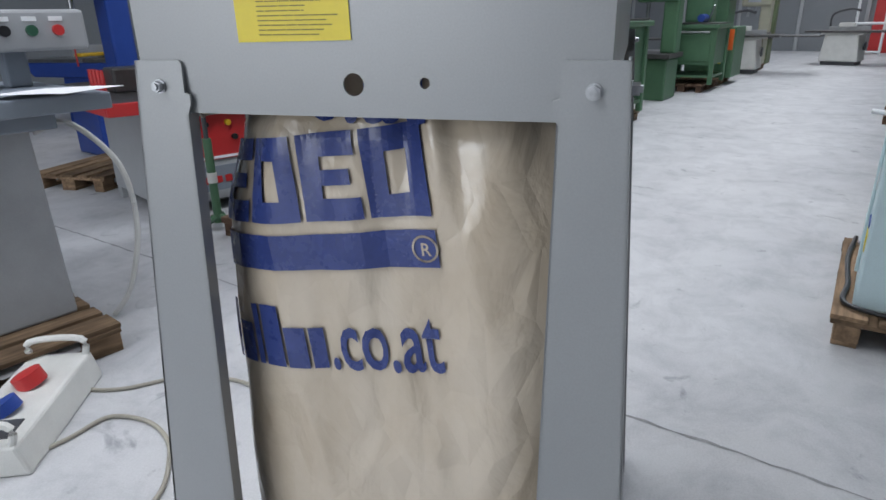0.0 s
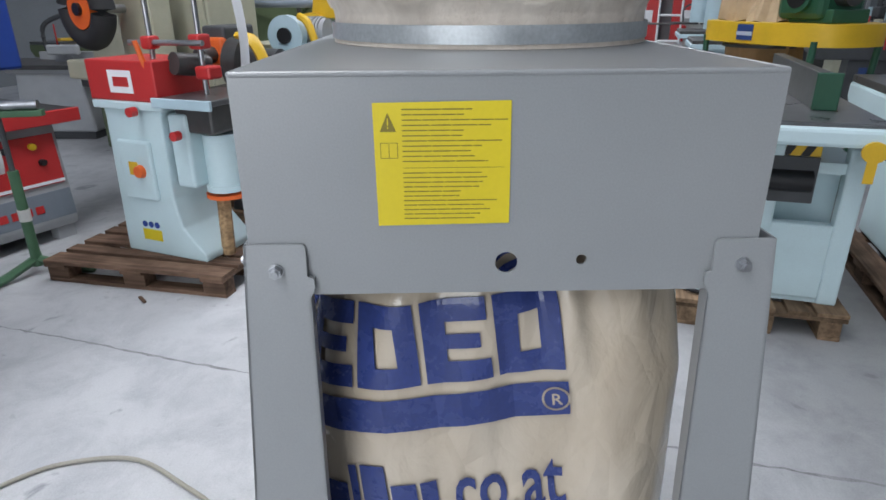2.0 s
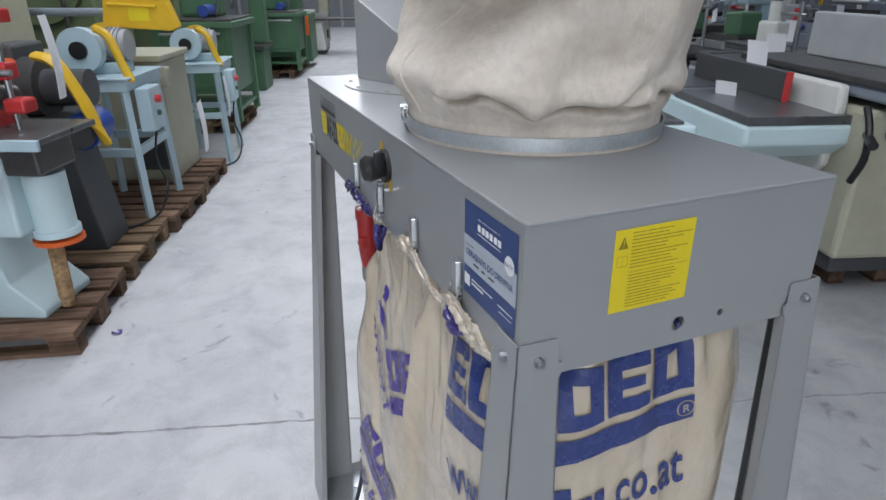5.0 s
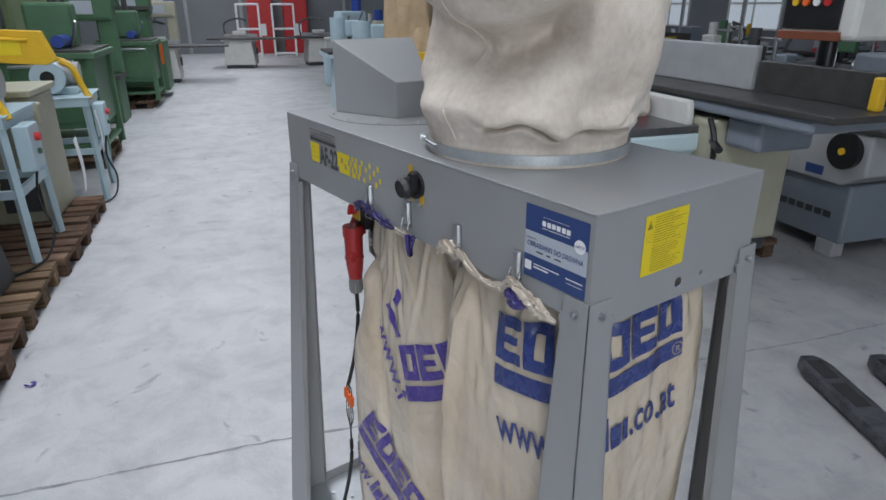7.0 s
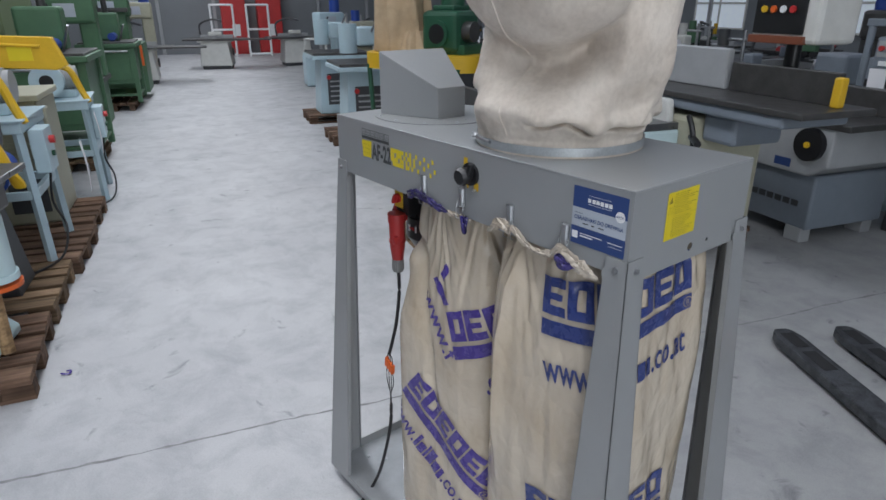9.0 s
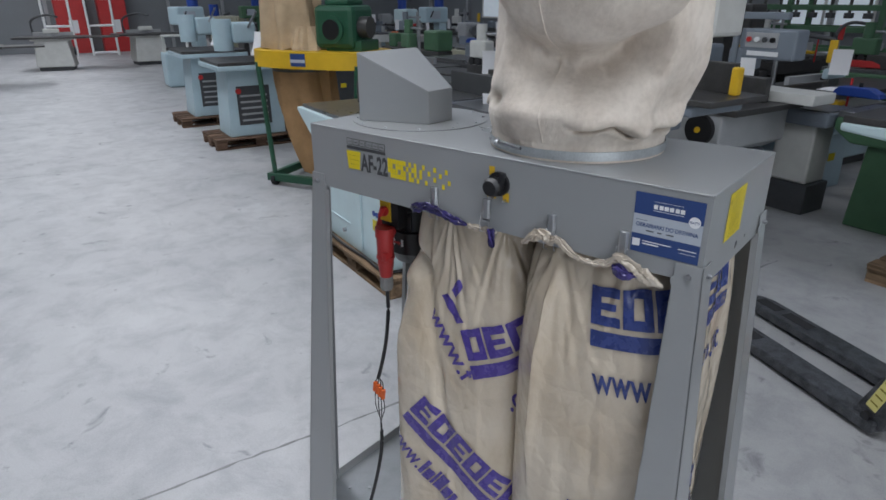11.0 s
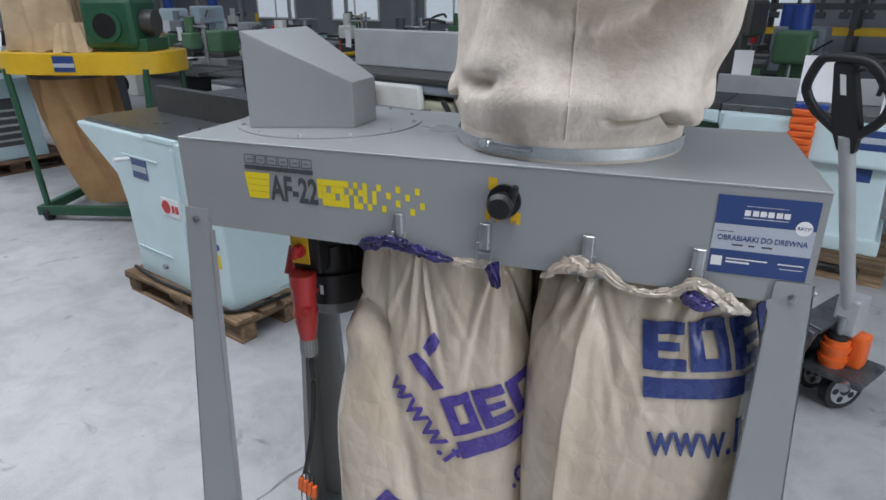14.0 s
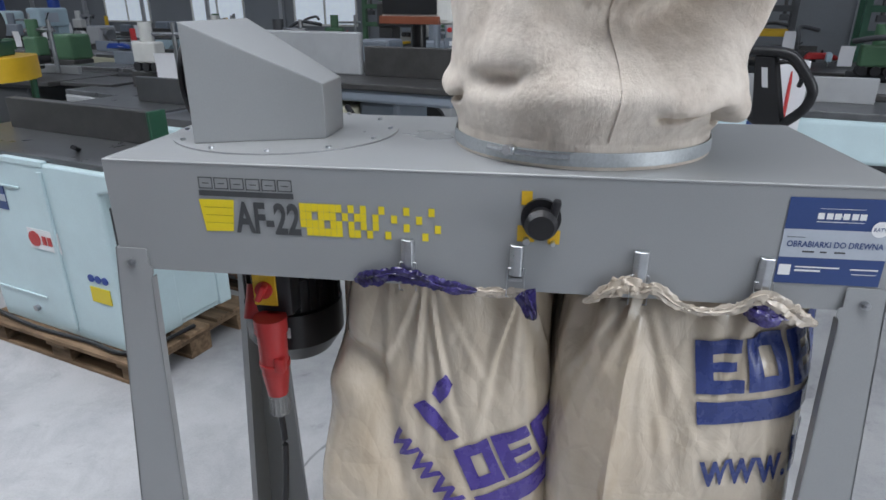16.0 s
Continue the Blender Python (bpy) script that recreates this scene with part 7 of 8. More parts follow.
def pallet_truck():
    d = Vector((0.833, -0.553, 0)).normalized()
    r = thing("pallet_truck", pose(0.481, 2.048, 0, 0, 0, math.degrees(math.atan2(d.y, d.x))), "worn grey hand pallet truck with pale tiller and orange pump", "pallet truck")
    steel = paint("worn_grey_steel", (0.1, 0.105, 0.115), 0.4, metal=0.5, vary=0.35, scale=16)
    for y in (-0.19, 0.19):
        # fork: rounded tip, raised edges and two roller slots
        bm = B()
        pts = [(-1.2, y - 0.035), (-1.17, y - 0.06), (-1.1, y - 0.078), (0.04, y - 0.078), (0.04, y + 0.078), (-1.1, y + 0.078), (-1.17, y + 0.06), (-1.2, y + 0.035)]
        prism(bm, pts, 0.03, 0.085, "z")
        chamfer(bm, 0.008)
        fk = part("fork", bm, steel, r, "worn dark grey fork")
        bm = B()
        for a, b in ((-1.14, -0.98), (-0.93, -0.74)):
            box(bm, ((a + b) / 2, y, 0.0865), (b - a, 0.075, 0.003), 0.001)
        part("roller_slot", bm, RUBBER, fk)
        rod(fk, "load_roller", RUBBER, (-1.02, y - 0.04, 0.036), (-1.02, y + 0.04, 0.036), 0.036, 16)
        rod(fk, "push_rod", steel, (-0.9, y, 0.06), (0.0, y, 0.06), 0.012, 8)
    # sloping channel-shaped head over the fork heels
    bm = B()
    prism(bm, [(-0.1, 0.06), (0.06, 0.05), (0.17, 0.44), (0.1, 0.46), (0.06, 0.45)], -0.24, -0.2, "y")
    prism(bm, [(-0.1, 0.06), (0.06, 0.05), (0.17, 0.44), (0.1, 0.46), (0.06, 0.45)], 0.2, 0.24, "y")
    prism(bm, [(-0.06, 0.1), (-0.04, 0.095), (0.1, 0.45), (0.07, 0.455)], -0.2, 0.2, "y")
    prism(bm, [(0.06, 0.44), (0.17, 0.42), (0.18, 0.45), (0.07, 0.47)], -0.2, 0.2, "y")
    chamfer(bm, 0.004, 1)
    part("head_frame", bm, steel, r)
    st = part("sticker", box(B(), (0.035, -0.2425, 0.27), (0.055, 0.003, 0.28), 0.001, (0, 18, 0)), PALEY, r, "pale yellow load sticker")
    for k in range(6):
        part("print_bar", box(B(), (0.035 + 0.325 * (k - 2.5) * 0.04, -0.2445, 0.27 + (k - 2.5) * 0.04), (0.04, 0.002, 0.008), 0.0005, (0, 18, 0)), LABELINK, st)
    rod(r, "pivot_bolt", BLACK, (-0.01, -0.24, 0.1), (-0.01, -0.265, 0.1), 0.022, 14)
    blk(r, "axle_plate", steel, 0.1, 0.36, -0.13, 0.15, 0.19, 0.225, 0.012)
    rod(r, "bumper", STEEL, (0.3, -0.16, 0.2), (0.3, 0.12, 0.2), 0.022, 12, label="bare steel bumper bar")
    # hydraulic pump: cylinder, ribbed cup and reservoir
    rod(r, "pump", ORANGE, (0.19, -0.03, 0.22), (0.19, -0.03, 0.36), 0.055, 20, label="orange hydraulic pump")
    for z in (0.25, 0.31):
        rod(r, "pump_collar", ORANGE, (0.19, -0.03, z), (0.19, -0.03, z + 0.022), 0.063, 20)
    rod(r, "piston", STEEL, (0.19, -0.03, 0.36), (0.19, -0.03, 0.47), 0.026, 14)
    rod(r, "piston_seal", BLACK, (0.19, -0.03, 0.36), (0.19, -0.03, 0.385), 0.045, 16)
    blk(r, "reservoir", ORANGE, 0.21, 0.3, -0.01, 0.08, 0.22, 0.39, 0.02, "orange oil reservoir")
    axle = Vector((0.9, -0.43, 0)).normalized()
    for k in (-0.085, 0.085):
        c = Vector((0.165, 0.05, 0.1)) + axle * k
        w = rod(r, "steer_wheel", RUBBER, c - axle * 0.026, c + axle * 0.026, 0.1, 32, label="black rubber steering wheel")
        rod(w, "wheel_rim", LGREY, c - axle * 0.0275, c + axle * 0.0275, 0.074, 28)
        rod(w, "hub", BLACK, c - axle * 0.032, c + axle * 0.032, 0.026, 16)
        sidev = axle.cross(Vector((0, 0, 1)))
        for q in range(5):
            a = 2 * math.pi * q / 5
            p = c + (sidev * math.cos(a) + Vector((0, 0, 1)) * math.sin(a)) * 0.05
            rod(w, "rim_hole", BLACK, p - axle * 0.0285, p + axle * 0.0285, 0.017, 12)
    foot = Vector((0.2, 0.02, 0.42))
    hub = Vector(HUB)
    blk(r, "tiller_foot", LGREY, 0.15, 0.25, -0.04, 0.08, 0.38, 0.56, 0.012)
    rod(r, "tiller", LGREY, foot, hub, 0.03, 16, label="pale grey tiller tube")
    # six-sided loop handle on a forked hub, turned across the truck
    across = Vector((0.97, -0.25, 0)).normalized()
    up = (hub - foot).normalized()

    def at(a, b):
        return hub + across * a + up * b

    loop = [(-0.03, 0.0), (0.03, 0.0), (0.13, 0.08), (0.165, 0.14), (0.165, 0.19), (0.11, 0.28), (0.06, 0.305), (-0.06, 0.305), (-0.11, 0.28), (-0.165, 0.19), (-0.165, 0.14), (-0.13, 0.08)]
    bm = B()
    tube(bm, smooth_line([at(a, b) for a, b in loop + loop[:1]], 4)[:-1], 0.019, 10, closed=True)
    hd = part("handle", bm, BLACK, r, "black six-sided loop handle", smooth=True)
    bm = B()
    prism(bm, [(-0.035, -0.07), (0.035, -0.07), (0.06, 0.03), (0.04, 0.29), (-0.04, 0.29), (-0.06, 0.03)], -0.016, 0.016, "y")
    chamfer(bm, 0.006)
    nrm = across.cross(up)
    place(bm, lambda c: at(c.x, c.z) - nrm * c.y)
    part("handle_stem", bm, BLACK, hd)
    part("release_lever", tube(B(), smooth_line([at(0.03, 0.26), at(0.09, 0.27), at(0.13, 0.22), at(0.12, 0.18)], 5), 0.009, 8), BLACK, hd, smooth=True)
    bm = sheet(B(), -0.012, 0.17, 0.012, 0.25)
    place(bm, lambda c: at(c.x, c.z) + nrm * 0.0175)
    part("tag", bm, WHITE, hd)


pallet_truck()


# -- generic machines that fill the hall
def lathe(m, col, L=2.2, label=""):
    r = thing("lathe", m, label, "lathe", "lathes")
    blk(r, "headstock_base", col, -L / 2, -L / 2 + 0.5, -0.25, 0.25, 0, 0.8, 0.02)
    blk(r, "tail_base", col, L / 2 - 0.4, L / 2, -0.22, 0.22, 0, 0.8, 0.02)
    blk(r, "bed", CAST, -L / 2, L / 2, -0.18, 0.18, 0.8, 0.92, 0.01)
    blk(r, "headstock", col, -L / 2, -L / 2 + 0.45, -0.2, 0.2, 0.92, 1.3, 0.04)
    rod(r, "chuck", STEEL, (-L / 2 + 0.45, 0, 1.12), (-L / 2 + 0.55, 0, 1.12), 0.11, 20)
    blk(r, "carriage", CAST, -0.1, 0.25, -0.28, 0.28, 0.9, 1.05, 0.02)
    rod(r, "hand_wheel", STEEL, (0.1, -0.28, 0.88), (0.1, -0.32, 0.88), 0.09, 18)
    blk(r, "tailstock", col, L / 2 - 0.4, L / 2 - 0.15, -0.1, 0.1, 0.92, 1.2, 0.03)
    return r


def bench_saw(m, col, label=""):
    r = thing("circular_saw", m, label, "circular saw", "circular saws")
    bm = B()
    prism(bm, [(-0.48, 0.1), (0.48, 0.1), (0.4, 0.8), (-0.4, 0.8)], -0.4, 0.4, "y")
    chamfer(bm, 0.03)
    part("base", bm, col, r)
    blk(r, "plinth", DARKGREY, -0.42, 0.42, -0.35, 0.35, 0, 0.1, 0.01)
    blk(r, "table", CAST, -0.9, 0.9, -0.5, 0.5, 0.85, 0.9, 0.006)
    blk(r, "table_frame", col, -0.5, 0.5, -0.42, 0.42, 0.8, 0.85, 0.006)
    blk(r, "extension", CAST, 0.9, 1.7, -0.35, 0.35, 0.85, 0.89, 0.006)
    rod(r, "blade", STEEL, (0, 0.0, 0.92), (0, 0.006, 0.92), 0.12, 32)
    blk(r, "blade_guard", col, -0.2, 0.2, -0.03, 0.05, 0.98, 1.1, 0.02)
    rod(r, "hand_wheel", DARKGREY, (0.48, 0, 0.5), (0.52, 0, 0.5), 0.11, 22)
    bm = B()
    tube(bm, smooth_line([(-0.5, 0.45, 0.9), (-0.5, 0.45, 1.3), (-0.1, 0.45, 1.45), (0.2, 0.2, 1.4)], 6), 0.03, 10)
    part("guard_arm", bm, DARKGREY, r, smooth=True)
    blk(r, "fence", LGREY, -0.5, 0.5, 0.25, 0.31, 0.9, 1.0, 0.006)
    return r


def press(m, col, h=1.9, label=""):
    r = thing("drill_press", m, label, "drilling machine", "drilling machines")
    blk(r, "base", col, -0.35, 0.35, -0.3, 0.3, 0, 0.7, 0.03)
    blk(r, "table", CAST, -0.45, 0.45, -0.4, 0.35, 0.7, 0.78, 0.01)
    blk(r, "column", col, -0.15, 0.15, 0.1, 0.36, 0.78, h - 0.2, 0.03)
    blk(r, "head", col, -0.22, 0.22, -0.35, 0.36, h - 0.5, h - 0.1, 0.05)
    rod(r, "motor", BLUEP if col is not BLUEP else LGREY, (0, 0.2, h - 0.1), (0, 0.2, h + 0.2), 0.13, 18)
    rod(r, "spindle", STEEL, (0, -0.2, h - 0.5), (0, -0.2, h - 0.75), 0.03, 12)
    rod(r, "lever", BLACK, (0.22, -0.2, h - 0.35), (0.42, -0.25, h - 0.2), 0.014, 8)
    blk(r, "panel", PALE, 0.22, 0.23, -0.2, 0.1, h - 0.4, h - 0.2, 0.002)
    return r


def workbench(m, col, L=1.3, h=1.2, label=""):
    r = thing("machine_bench", m, label, "machine bench", "machine benches")
    for x in (-L / 2 + 0.04, L / 2 - 0.04):
        for y in (-0.42, 0.42):
            blk(r, "post", col, x - 0.04, x + 0.04, y - 0.04, y + 0.04, 0, h - 0.1, 0.006)
    blk(r, "cabinet", col, -L / 2 + 0.02, L / 2 - 0.02, -0.44, 0.42, 0.35, h - 0.1, 0.01)
    blk(r, "door", col, L / 2 - 0.03, L / 2 - 0.005, -0.35, 0.35, 0.42, h - 0.2, 0.01)
    blk(r, "shelf", col, -L / 2 + 0.02, L / 2 - 0.02, -0.44, 0.44, 0.12, 0.16, 0.006)
    blk(r, "top", col, -L / 2 - 0.06, L / 2 + 0.06, -0.5, 0.5, h - 0.1, h - 0.03, 0.01)
    blk(r, "work_plate", CAST, -L / 2, L / 2, -0.46, 0.46, h - 0.03, h, 0.006)
    rod(r, "grab_rail", STEEL, (L / 2 + 0.1, -0.35, h - 0.16), (L / 2 + 0.1, 0.35, h - 0.16), 0.018, 10)
    rod(r, "vise", BLUEP, (0.0, 0.1, h + 0.08), (0.35, 0.1, h + 0.08), 0.07, 14)
    blk(r, "head", col, -0.4, -0.05, -0.3, 0.2, h, h + 0.5, 0.04)
    rod(r, "column", CAST, (-0.2, 0.0, h + 0.4), (-0.2, 0.0, h + 0.8), 0.05, 12)
    rod(r, "lever", STEEL, (0.2, 0.2, h), (0.5, 0.35, h + 0.3), 0.014, 8)
    return r


def ladder_rack(m, L=4.0, h=2.1, col=GREEN, beam=YELLOWP, label=""):
    """A long lifting or gluing frame: posts, beams and a row of clamps."""
    r = thing("glue_press_rack", m, label, "press rack", "press racks")
    n = int(L / 1.3) + 1
    for i in range(n):
        x = -L / 2 + i * L / (n - 1)
        for y in (-0.4, 0.4):
            blk(r, "post", col, x - 0.05, x + 0.05, y - 0.05, y + 0.05, 0, h, 0.008)
    for z, mt in ((0.9, col), (1.3, beam), (1.7, col), (2.05, col)):
        for y in (-0.4, 0.4):
            blk(r, "beam", mt, -L / 2, L / 2, y - 0.05, y + 0.05, z - 0.06, z + 0.04, 0.006)
    for i in range(int(L / 0.35)):
        x = -L / 2 + 0.2 + 0.35 * i
        rod(r, "clamp_screw", CAST, (x, -0.42, 1.6), (x, -0.42, 1.86), 0.03, 10)
        blk(r, "clamp_shoe", DARKGREY, x - 0.07, x + 0.07, -0.48, -0.36, 1.5, 1.6, 0.01)
    return r


# left row, further down
workbench(front(5.45, -0.62, 0, P), GREEN, 1.15, 1.22, "dark green machine bench with steel top on a pallet")
workbench(front(10.4, -0.55, 0, P), GREEN, 1.1, 1.1, "green machine bench with orange door on a pallet")
r = thing("tool_cabinet", front(11.9, -0.5, 0, P), "green cabinet with orange door and yellow sticker", "cabinet")
blk(r, "case", GREEN, -0.5, 0.5, -0.5, 0.45, 0, 1.0, 0.02)
blk(r, "door", ORANGE, 0.5, 0.515, 0.0, 0.42, 0.55, 0.95, 0.006)
blk(r, "sticker", YELLOW, 0.5, 0.506, 0.05, 0.25, 0.28, 0.42, 0.001)
press(front(12.0, -0.6, 0, P + 0.9), GREEN, 1.1, "green bench drill on a cabinet")
press(front(13.4, -0.9, 10), BEIGE, 2.1, "cream pillar drilling machine")
bench_saw(front(14.6, -0.5, 90), WHITEP, "cream circular saw beside the aisle")
press(front(15.6, -0.4, 0, P), BEIGE, 1.9, "cream drilling machine on a pallet")
lathe(front(8.3, -1.6, 0), OLIVE, 2.0, "olive-green wood lathe beside the aisle")
press(front(8.6, -0.8, 0), GREEN, 2.1, "tall green drilling machine")
bench_saw(front(18.2, 1.5, 80), WHITEP, "white circular saw at the end of the hall")
bench_saw(front(18.6, 4.0, 95), WHITEP, "white sliding table saw with black guard arm")
press(front(18.0, -0.6, 0), OLIVE, 2.2, "dark green drilling machine")
press(front(13.4, 4.2, 20), SKYBLUE, 1.8, "pale blue drilling machine")
r = thing("wheeled_bin", front(12.6, 3.7, 0), "white plastic machine cover on the floor", "cover")
blk(r, "bin", SKYBLUE, -0.3, 0.3, -0.3, 0.3, 0, 0.75, 0.05)
bm = B()
tube(bm, [(0.0, -0.26, 0.75), (0.0, -0.26, 1.1), (0.0, 0.26, 1.1), (0.0, 0.26, 0.75)], 0.035, 8)
part("frame", bm, WHITEP, r)

# end wall: red doors, white door frames, wall ribs
for rr, w in ((2.4, 0.95), (3.8, 0.95)):
    r = thing("red_locker", front(24.6, rr), "tall red steel locker with white frame against the wall", "locker", "lockers")
    blk(r, "case", REDP, -0.3, 0.3, -w / 2, w / 2, 0.0, 2.4, 0.02)
    blk(r, "door", REDP, 0.3, 0.33, -w / 2 + 0.04, w / 2 - 0.04, 0.1, 2.35, 0.01)
    blk(r, "sign", WHITE, 0.331, 0.335, -0.1, 0.2, 0.7, 1.15, 0.001)
for k, rr in enumerate((1.9, 3.2)):
    r = thing("frame_trolley", front(22.8, rr), "white tubular frame trolley", "trolley", "trolleys")
    for y in (-0.4, 0.4):
        rod(r, "upright", WHITE, (0, y, 0), (0, y, 1.9), 0.04, 10)
    for z in (0.1, 1.0, 1.88):
        rod(r, "bar", WHITE, (0, -0.4, z), (0, 0.4, z), 0.04, 10)
for k in range(13):
    rr = R0 + 1.2 + 2.1 * k
    ob = part("trim", box(B(), (0.04, 0, 3.0), (0.08, 0.12, 6.0), 0.01), LGREY)
    ob.matrix_basis = front(24.98, rr)
    tagged(ob, "grey steel wall rib", kind="structure")
for k in range(12):
    ob = part("trim", box(B(), (0, -0.06, 3.0), (0.14, 0.12, 6.0), 0.01), LGREY)
    ob.matrix_basis = front(S0 + 2 + 3 * k, 16.98)
    tagged(ob, "grey steel wall rib", kind="structure")
# frosted panes with daylight behind them
WINDOW = paint("frosted_window", (0.6, 0.66, 0.7), 0.3, vary=0.04, bump=0)
pn = WINDOW.node_tree.nodes
for node in pn:
    if node.type == "BSDF_PRINCIPLED":
        node.inputs["Emission Color"].default_value = (0.78, 0.88, 1.0, 1)
        node.inputs["Emission Strength"].default_value = 0.35
for k in range(5):
    ob = part("window_%d" % (k + 1), box(B(), (0, -0.02, 1.9), (2.2, 0.04, 1.5), 0.01), WINDOW)
    ob.matrix_basis = front(1.0 + 4.2 * k, 16.97)
    tagged(ob, "pale blue-grey hall window", kind="structure")
    fr = B()
    for x in (-1.1, 0, 1.1):
        box(fr, (x, -0.05, 1.9), (0.06, 0.05, 1.56), 0.005)
    for z in (1.15, 1.9, 2.65):
        box(fr, (0, -0.052, z), (2.26, 0.05, 0.06), 0.005)
    part("window_frame", fr, WHITEP, ob)

# the field of machines beyond the second row
def table_load(s, rr, rnd):
    """What lies on a machine's table: a data sheet, a folder, a clamp or a power feed on its post."""
    top = 1.03
    if rnd.random() < 0.7:
        ob = paper(front(s + rnd.uniform(-0.5, 0.3), rr - 0.1, rnd.uniform(-30, 30), top) @ pose(0, 0, 0, 90), 0.21, 0.3, "white data sheet lying on a machine table", 0.006)
    if rnd.random() < 0.5:
        col, word = rnd.choice(((YELLOWP, "yellow"), (WHITEP, "cream"), (BLUEP, "blue"), (REDP, "red"), (ORANGE, "orange")))
        r = thing("cutter_cover", front(s + rnd.uniform(-0.8, 0.8), rr - 0.05, rnd.uniform(-20, 20), 1.0), word + " plastic cutter cover lying on a machine table", "cutter cover", "cutter covers")
        bm = B()
        prism(bm, [(-0.22, 0.0), (0.22, 0.0), (0.2, 0.05), (0.1, 0.09), (-0.16, 0.09), (-0.21, 0.05)], -0.06, 0.06, "y")
        chamfer(bm, 0.008, 1)
        part("cover", bm, col, r)
        rod(r, "knob", BLACK, (0.0, 0, 0.09), (0.0, 0, 0.13), 0.018, 10)
    pick = rnd.random()
    m = front(s + rnd.uniform(-0.7, 0.6), rr + rnd.uniform(-0.1, 0.1), rnd.uniform(-25, 25), 0.95)
    if pick < 0.35:
        col, word = rnd.choice(((ORANGE, "orange"), (REDP, "red"), (YELLOWP, "yellow")))
        r = thing("guard_post", m, word + " sheet-metal cutter guard on a steel post", "cutter guard", "cutter guards")
        rod(r, "post", STEEL, (0, 0, 0), (0, 0, 0.42), 0.014, 8)
        blk(r, "guard", col, -0.04, 0.05, -0.03, 0.03, 0.2, 0.46, 0.01)
        blk(r, "foot", CAST, -0.06, 0.06, -0.06, 0.06, 0, 0.03, 0.005)
    elif pick < 0.7:
        col, word = rnd.choice(((BGREY, "blue-grey"), (GREEN, "green"), (DARKGREY, "dark grey"), (WHITEP, "cream")))
        r = thing("power_feed", m, word + " roller power feed on a round column", "power feed", "power feeds")
        rod(r, "column", STEEL, (0, 0.1, 0), (0, 0.1, 0.62), 0.025, 10)
        rod(r, "arm", STEEL, (-0.3, 0.1, 0.5), (0.1, 0.1, 0.5), 0.02, 10)
        blk(r, "gearbox", col, -0.52, -0.2, 0.0, 0.16, 0.2, 0.42, 0.025)
        rod(r, "motor", col, (-0.36, 0.08, 0.42), (-0.36, 0.08, 0.62), 0.07, 16)
        for k in range(3):
            rod(r, "roller", RUBBER, (-0.48 + 0.12 * k, 0.0, 0.16), (-0.48 + 0.12 * k, 0.14, 0.16), 0.05, 14)
    else:
        r = thing("stop_fence", m, "dark cast-iron fence bracket with black lever", "fence", "fences")
        blk(r, "plate", CAST, -0.35, 0.35, -0.02, 0.02, 0, 0.15, 0.005)
        blk(r, "bracket", DARKGREY, -0.08, 0.08, 0.02, 0.2, 0, 0.1, 0.01)
        rod(r, "lever", BLACK, (0.0, 0.1, 0.1), (0.12, 0.14, 0.2), 0.012, 8)


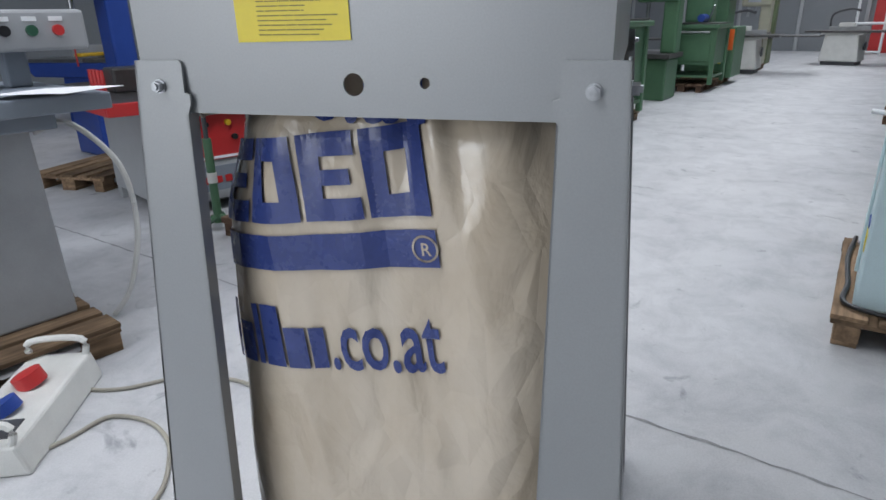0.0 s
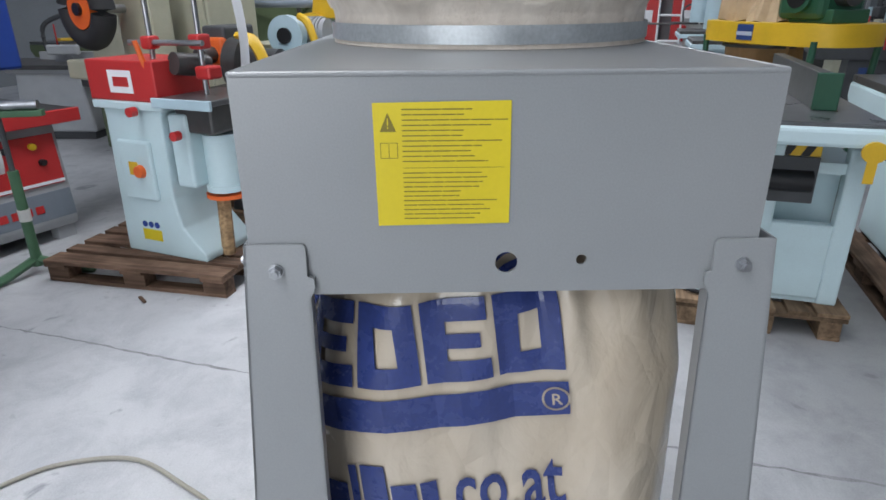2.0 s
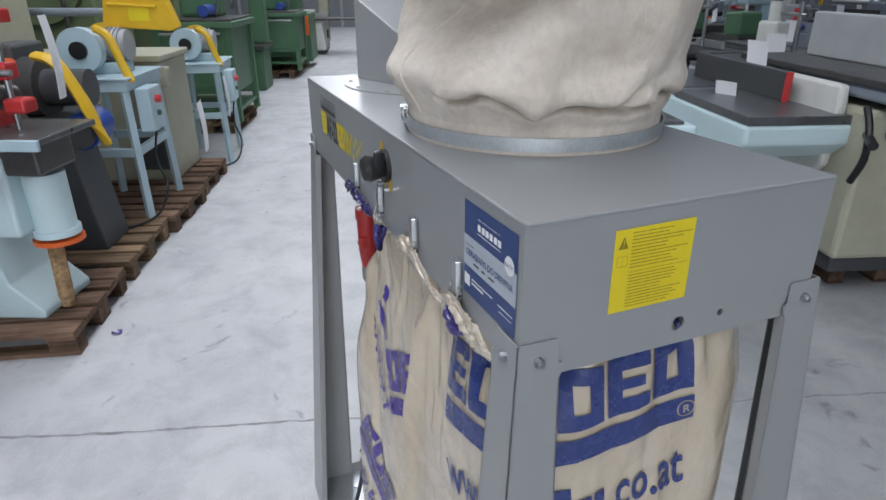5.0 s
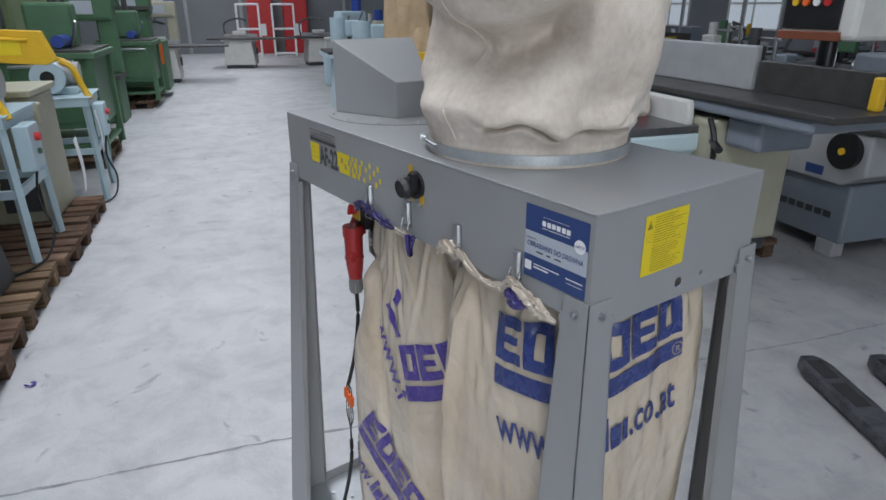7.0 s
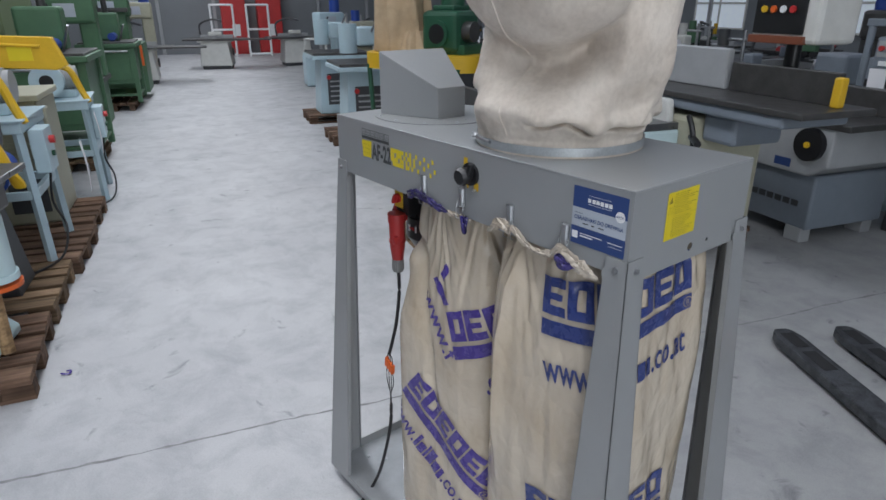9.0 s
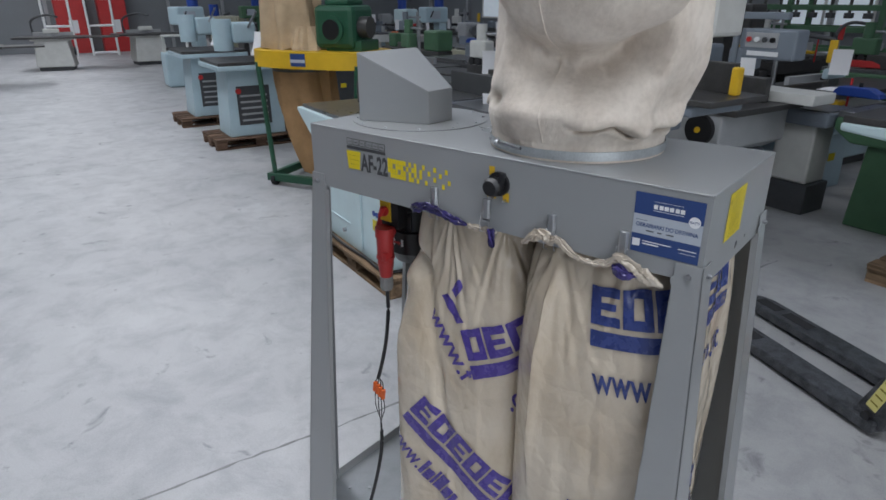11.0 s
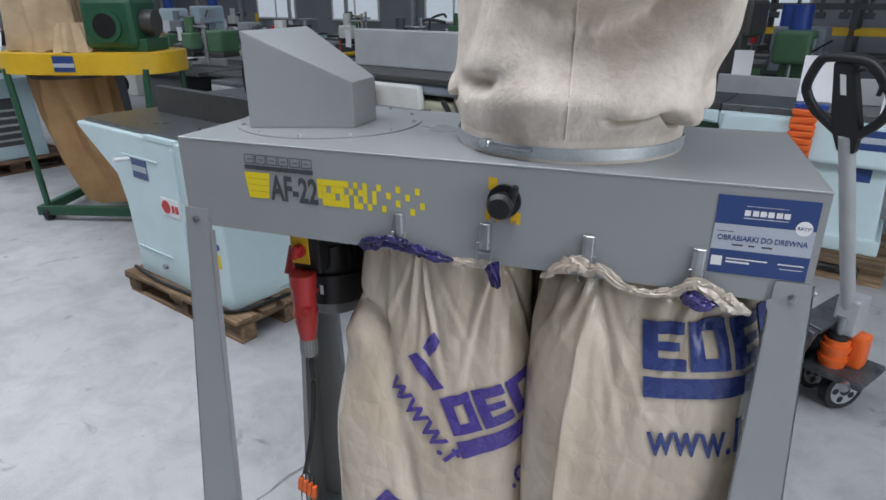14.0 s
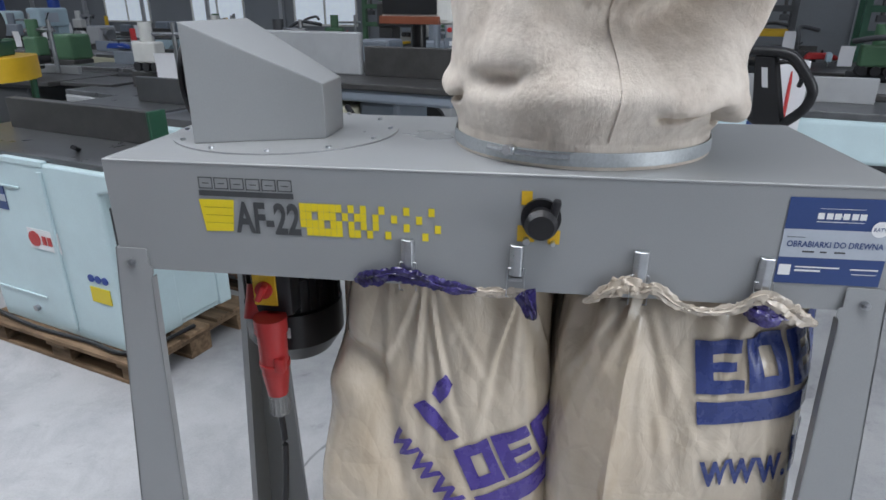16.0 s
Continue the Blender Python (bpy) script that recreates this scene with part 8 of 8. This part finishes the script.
rnd = random.Random(12)
COLS = [GREEN, LGREY, SKYBLUE, LGREY, WHITEP, BGREY, DARKGREY, BEIGE, MINT, DARKGREY, CAST, GREEN]
LABELS = {id(GREEN): "green", id(LGREY): "light grey", id(SKYBLUE): "pale blue", id(DGREEN): "dark green", id(WHITEP): "cream white", id(BGREY): "blue-grey", id(OLIVE): "olive-green", id(REDP): "red", id(MINT): "pale blue", id(DARKGREY): "dark grey", id(CAST): "black", id(BEIGE): "beige"}
for row, rr in enumerate((5.9, 7.5, 8.9, 10.4, 12.0, 13.6)):
    s = -6.0 + 0.7 * row
    while s < 22:
        if (rr < 6.5 and -3.9 < s < 3.2) or (rr < 8 and -3.6 < s < -0.2):
            s += 0.6
            continue
        col = COLS[rnd.randrange(len(COLS))]
        kind = rnd.random()
        m = front(s, rr + rnd.uniform(-0.25, 0.25), rnd.choice((0, 0, 180, 90)) + rnd.uniform(-5, 5))
        word = LABELS[id(col)]
        if kind < 0.5:
            planer(m, col, rnd.uniform(1.7, 2.4), rnd.uniform(0.5, 0.75), rnd.uniform(0.85, 1.0), rnd.choice((LGREY, CAST, BGREY)), word + " surface planer standing in a row", rnd.random() < 0.6)
            step = 2.4
        elif kind < 0.75:
            bench_saw(m, col, word + " circular saw bench standing in a row")
            step = 2.3
        elif kind < 0.87:
            lathe(m, col, 2.0, word + " wood lathe standing in a row")
            step = 2.2
        else:
            press(m, col, rnd.uniform(1.5, 1.9), word + " drilling machine standing in a row")
            step = 1.2
        if rnd.random() < 0.6:
            paper(front(s - 0.2, rr - 0.3, rnd.uniform(-40, 40), rnd.uniform(1.2, 1.35)), 0.2, 0.28)
        if kind < 0.75:
            table_load(s, rr, rnd)
        s += step + rnd.uniform(0, 0.5)
ladder_rack(front(-0.6, 13.9, 0), 4.2, 2.1, DARKGREY, YELLOWP, "dark grey and yellow glue press rack with rows of clamps")
ladder_rack(front(-6.4, 13.6, 0), 5.4, 2.2, DGREEN, DGREEN, "dark green press rack with rows of clamps")
ladder_rack(front(4.6, 14.8, 0), 3.6, 2.0, GREEN, GREEN, "green press rack with clamps")

# machines deep on the left, behind the row
for s, rr, col, kind in ((-3.2, -4.6, BLUEP, 0), (1.0, -4.8, BLUEP, 2), (3.4, -4.6, LGREY, 1), (5.6, -4.2, GREEN, 1), (-1.2, -5.4, LGREY, 1), (2.2, -7.2, BLUEP, 0), (6.0, -7.0, OLIVE, 0), (9.5, -3.8, OLIVE, 2), (12.0, -3.4, BEIGE, 1), (-5.0, -3.0, LGREY, 1), (10.6, -2.6, OLIVE, 2), (3.0, -3.2, OLIVE, 2)):
    m = front(s, rr, rnd.uniform(-20, 20) + 90)
    word = {id(BLUEP): "blue", id(BEIGE): "beige"}.get(id(col)) or LABELS[id(col)]
    if kind == 0:
        planer(m, col, 2.0, 0.7, 0.95, LGREY, word + " planer in the rows behind")
    elif kind == 1:
        bench_saw(m, col, word + " circular saw in the rows behind")
    else:
        press(m, col, 2.2, word + " drilling machine in the rows behind")
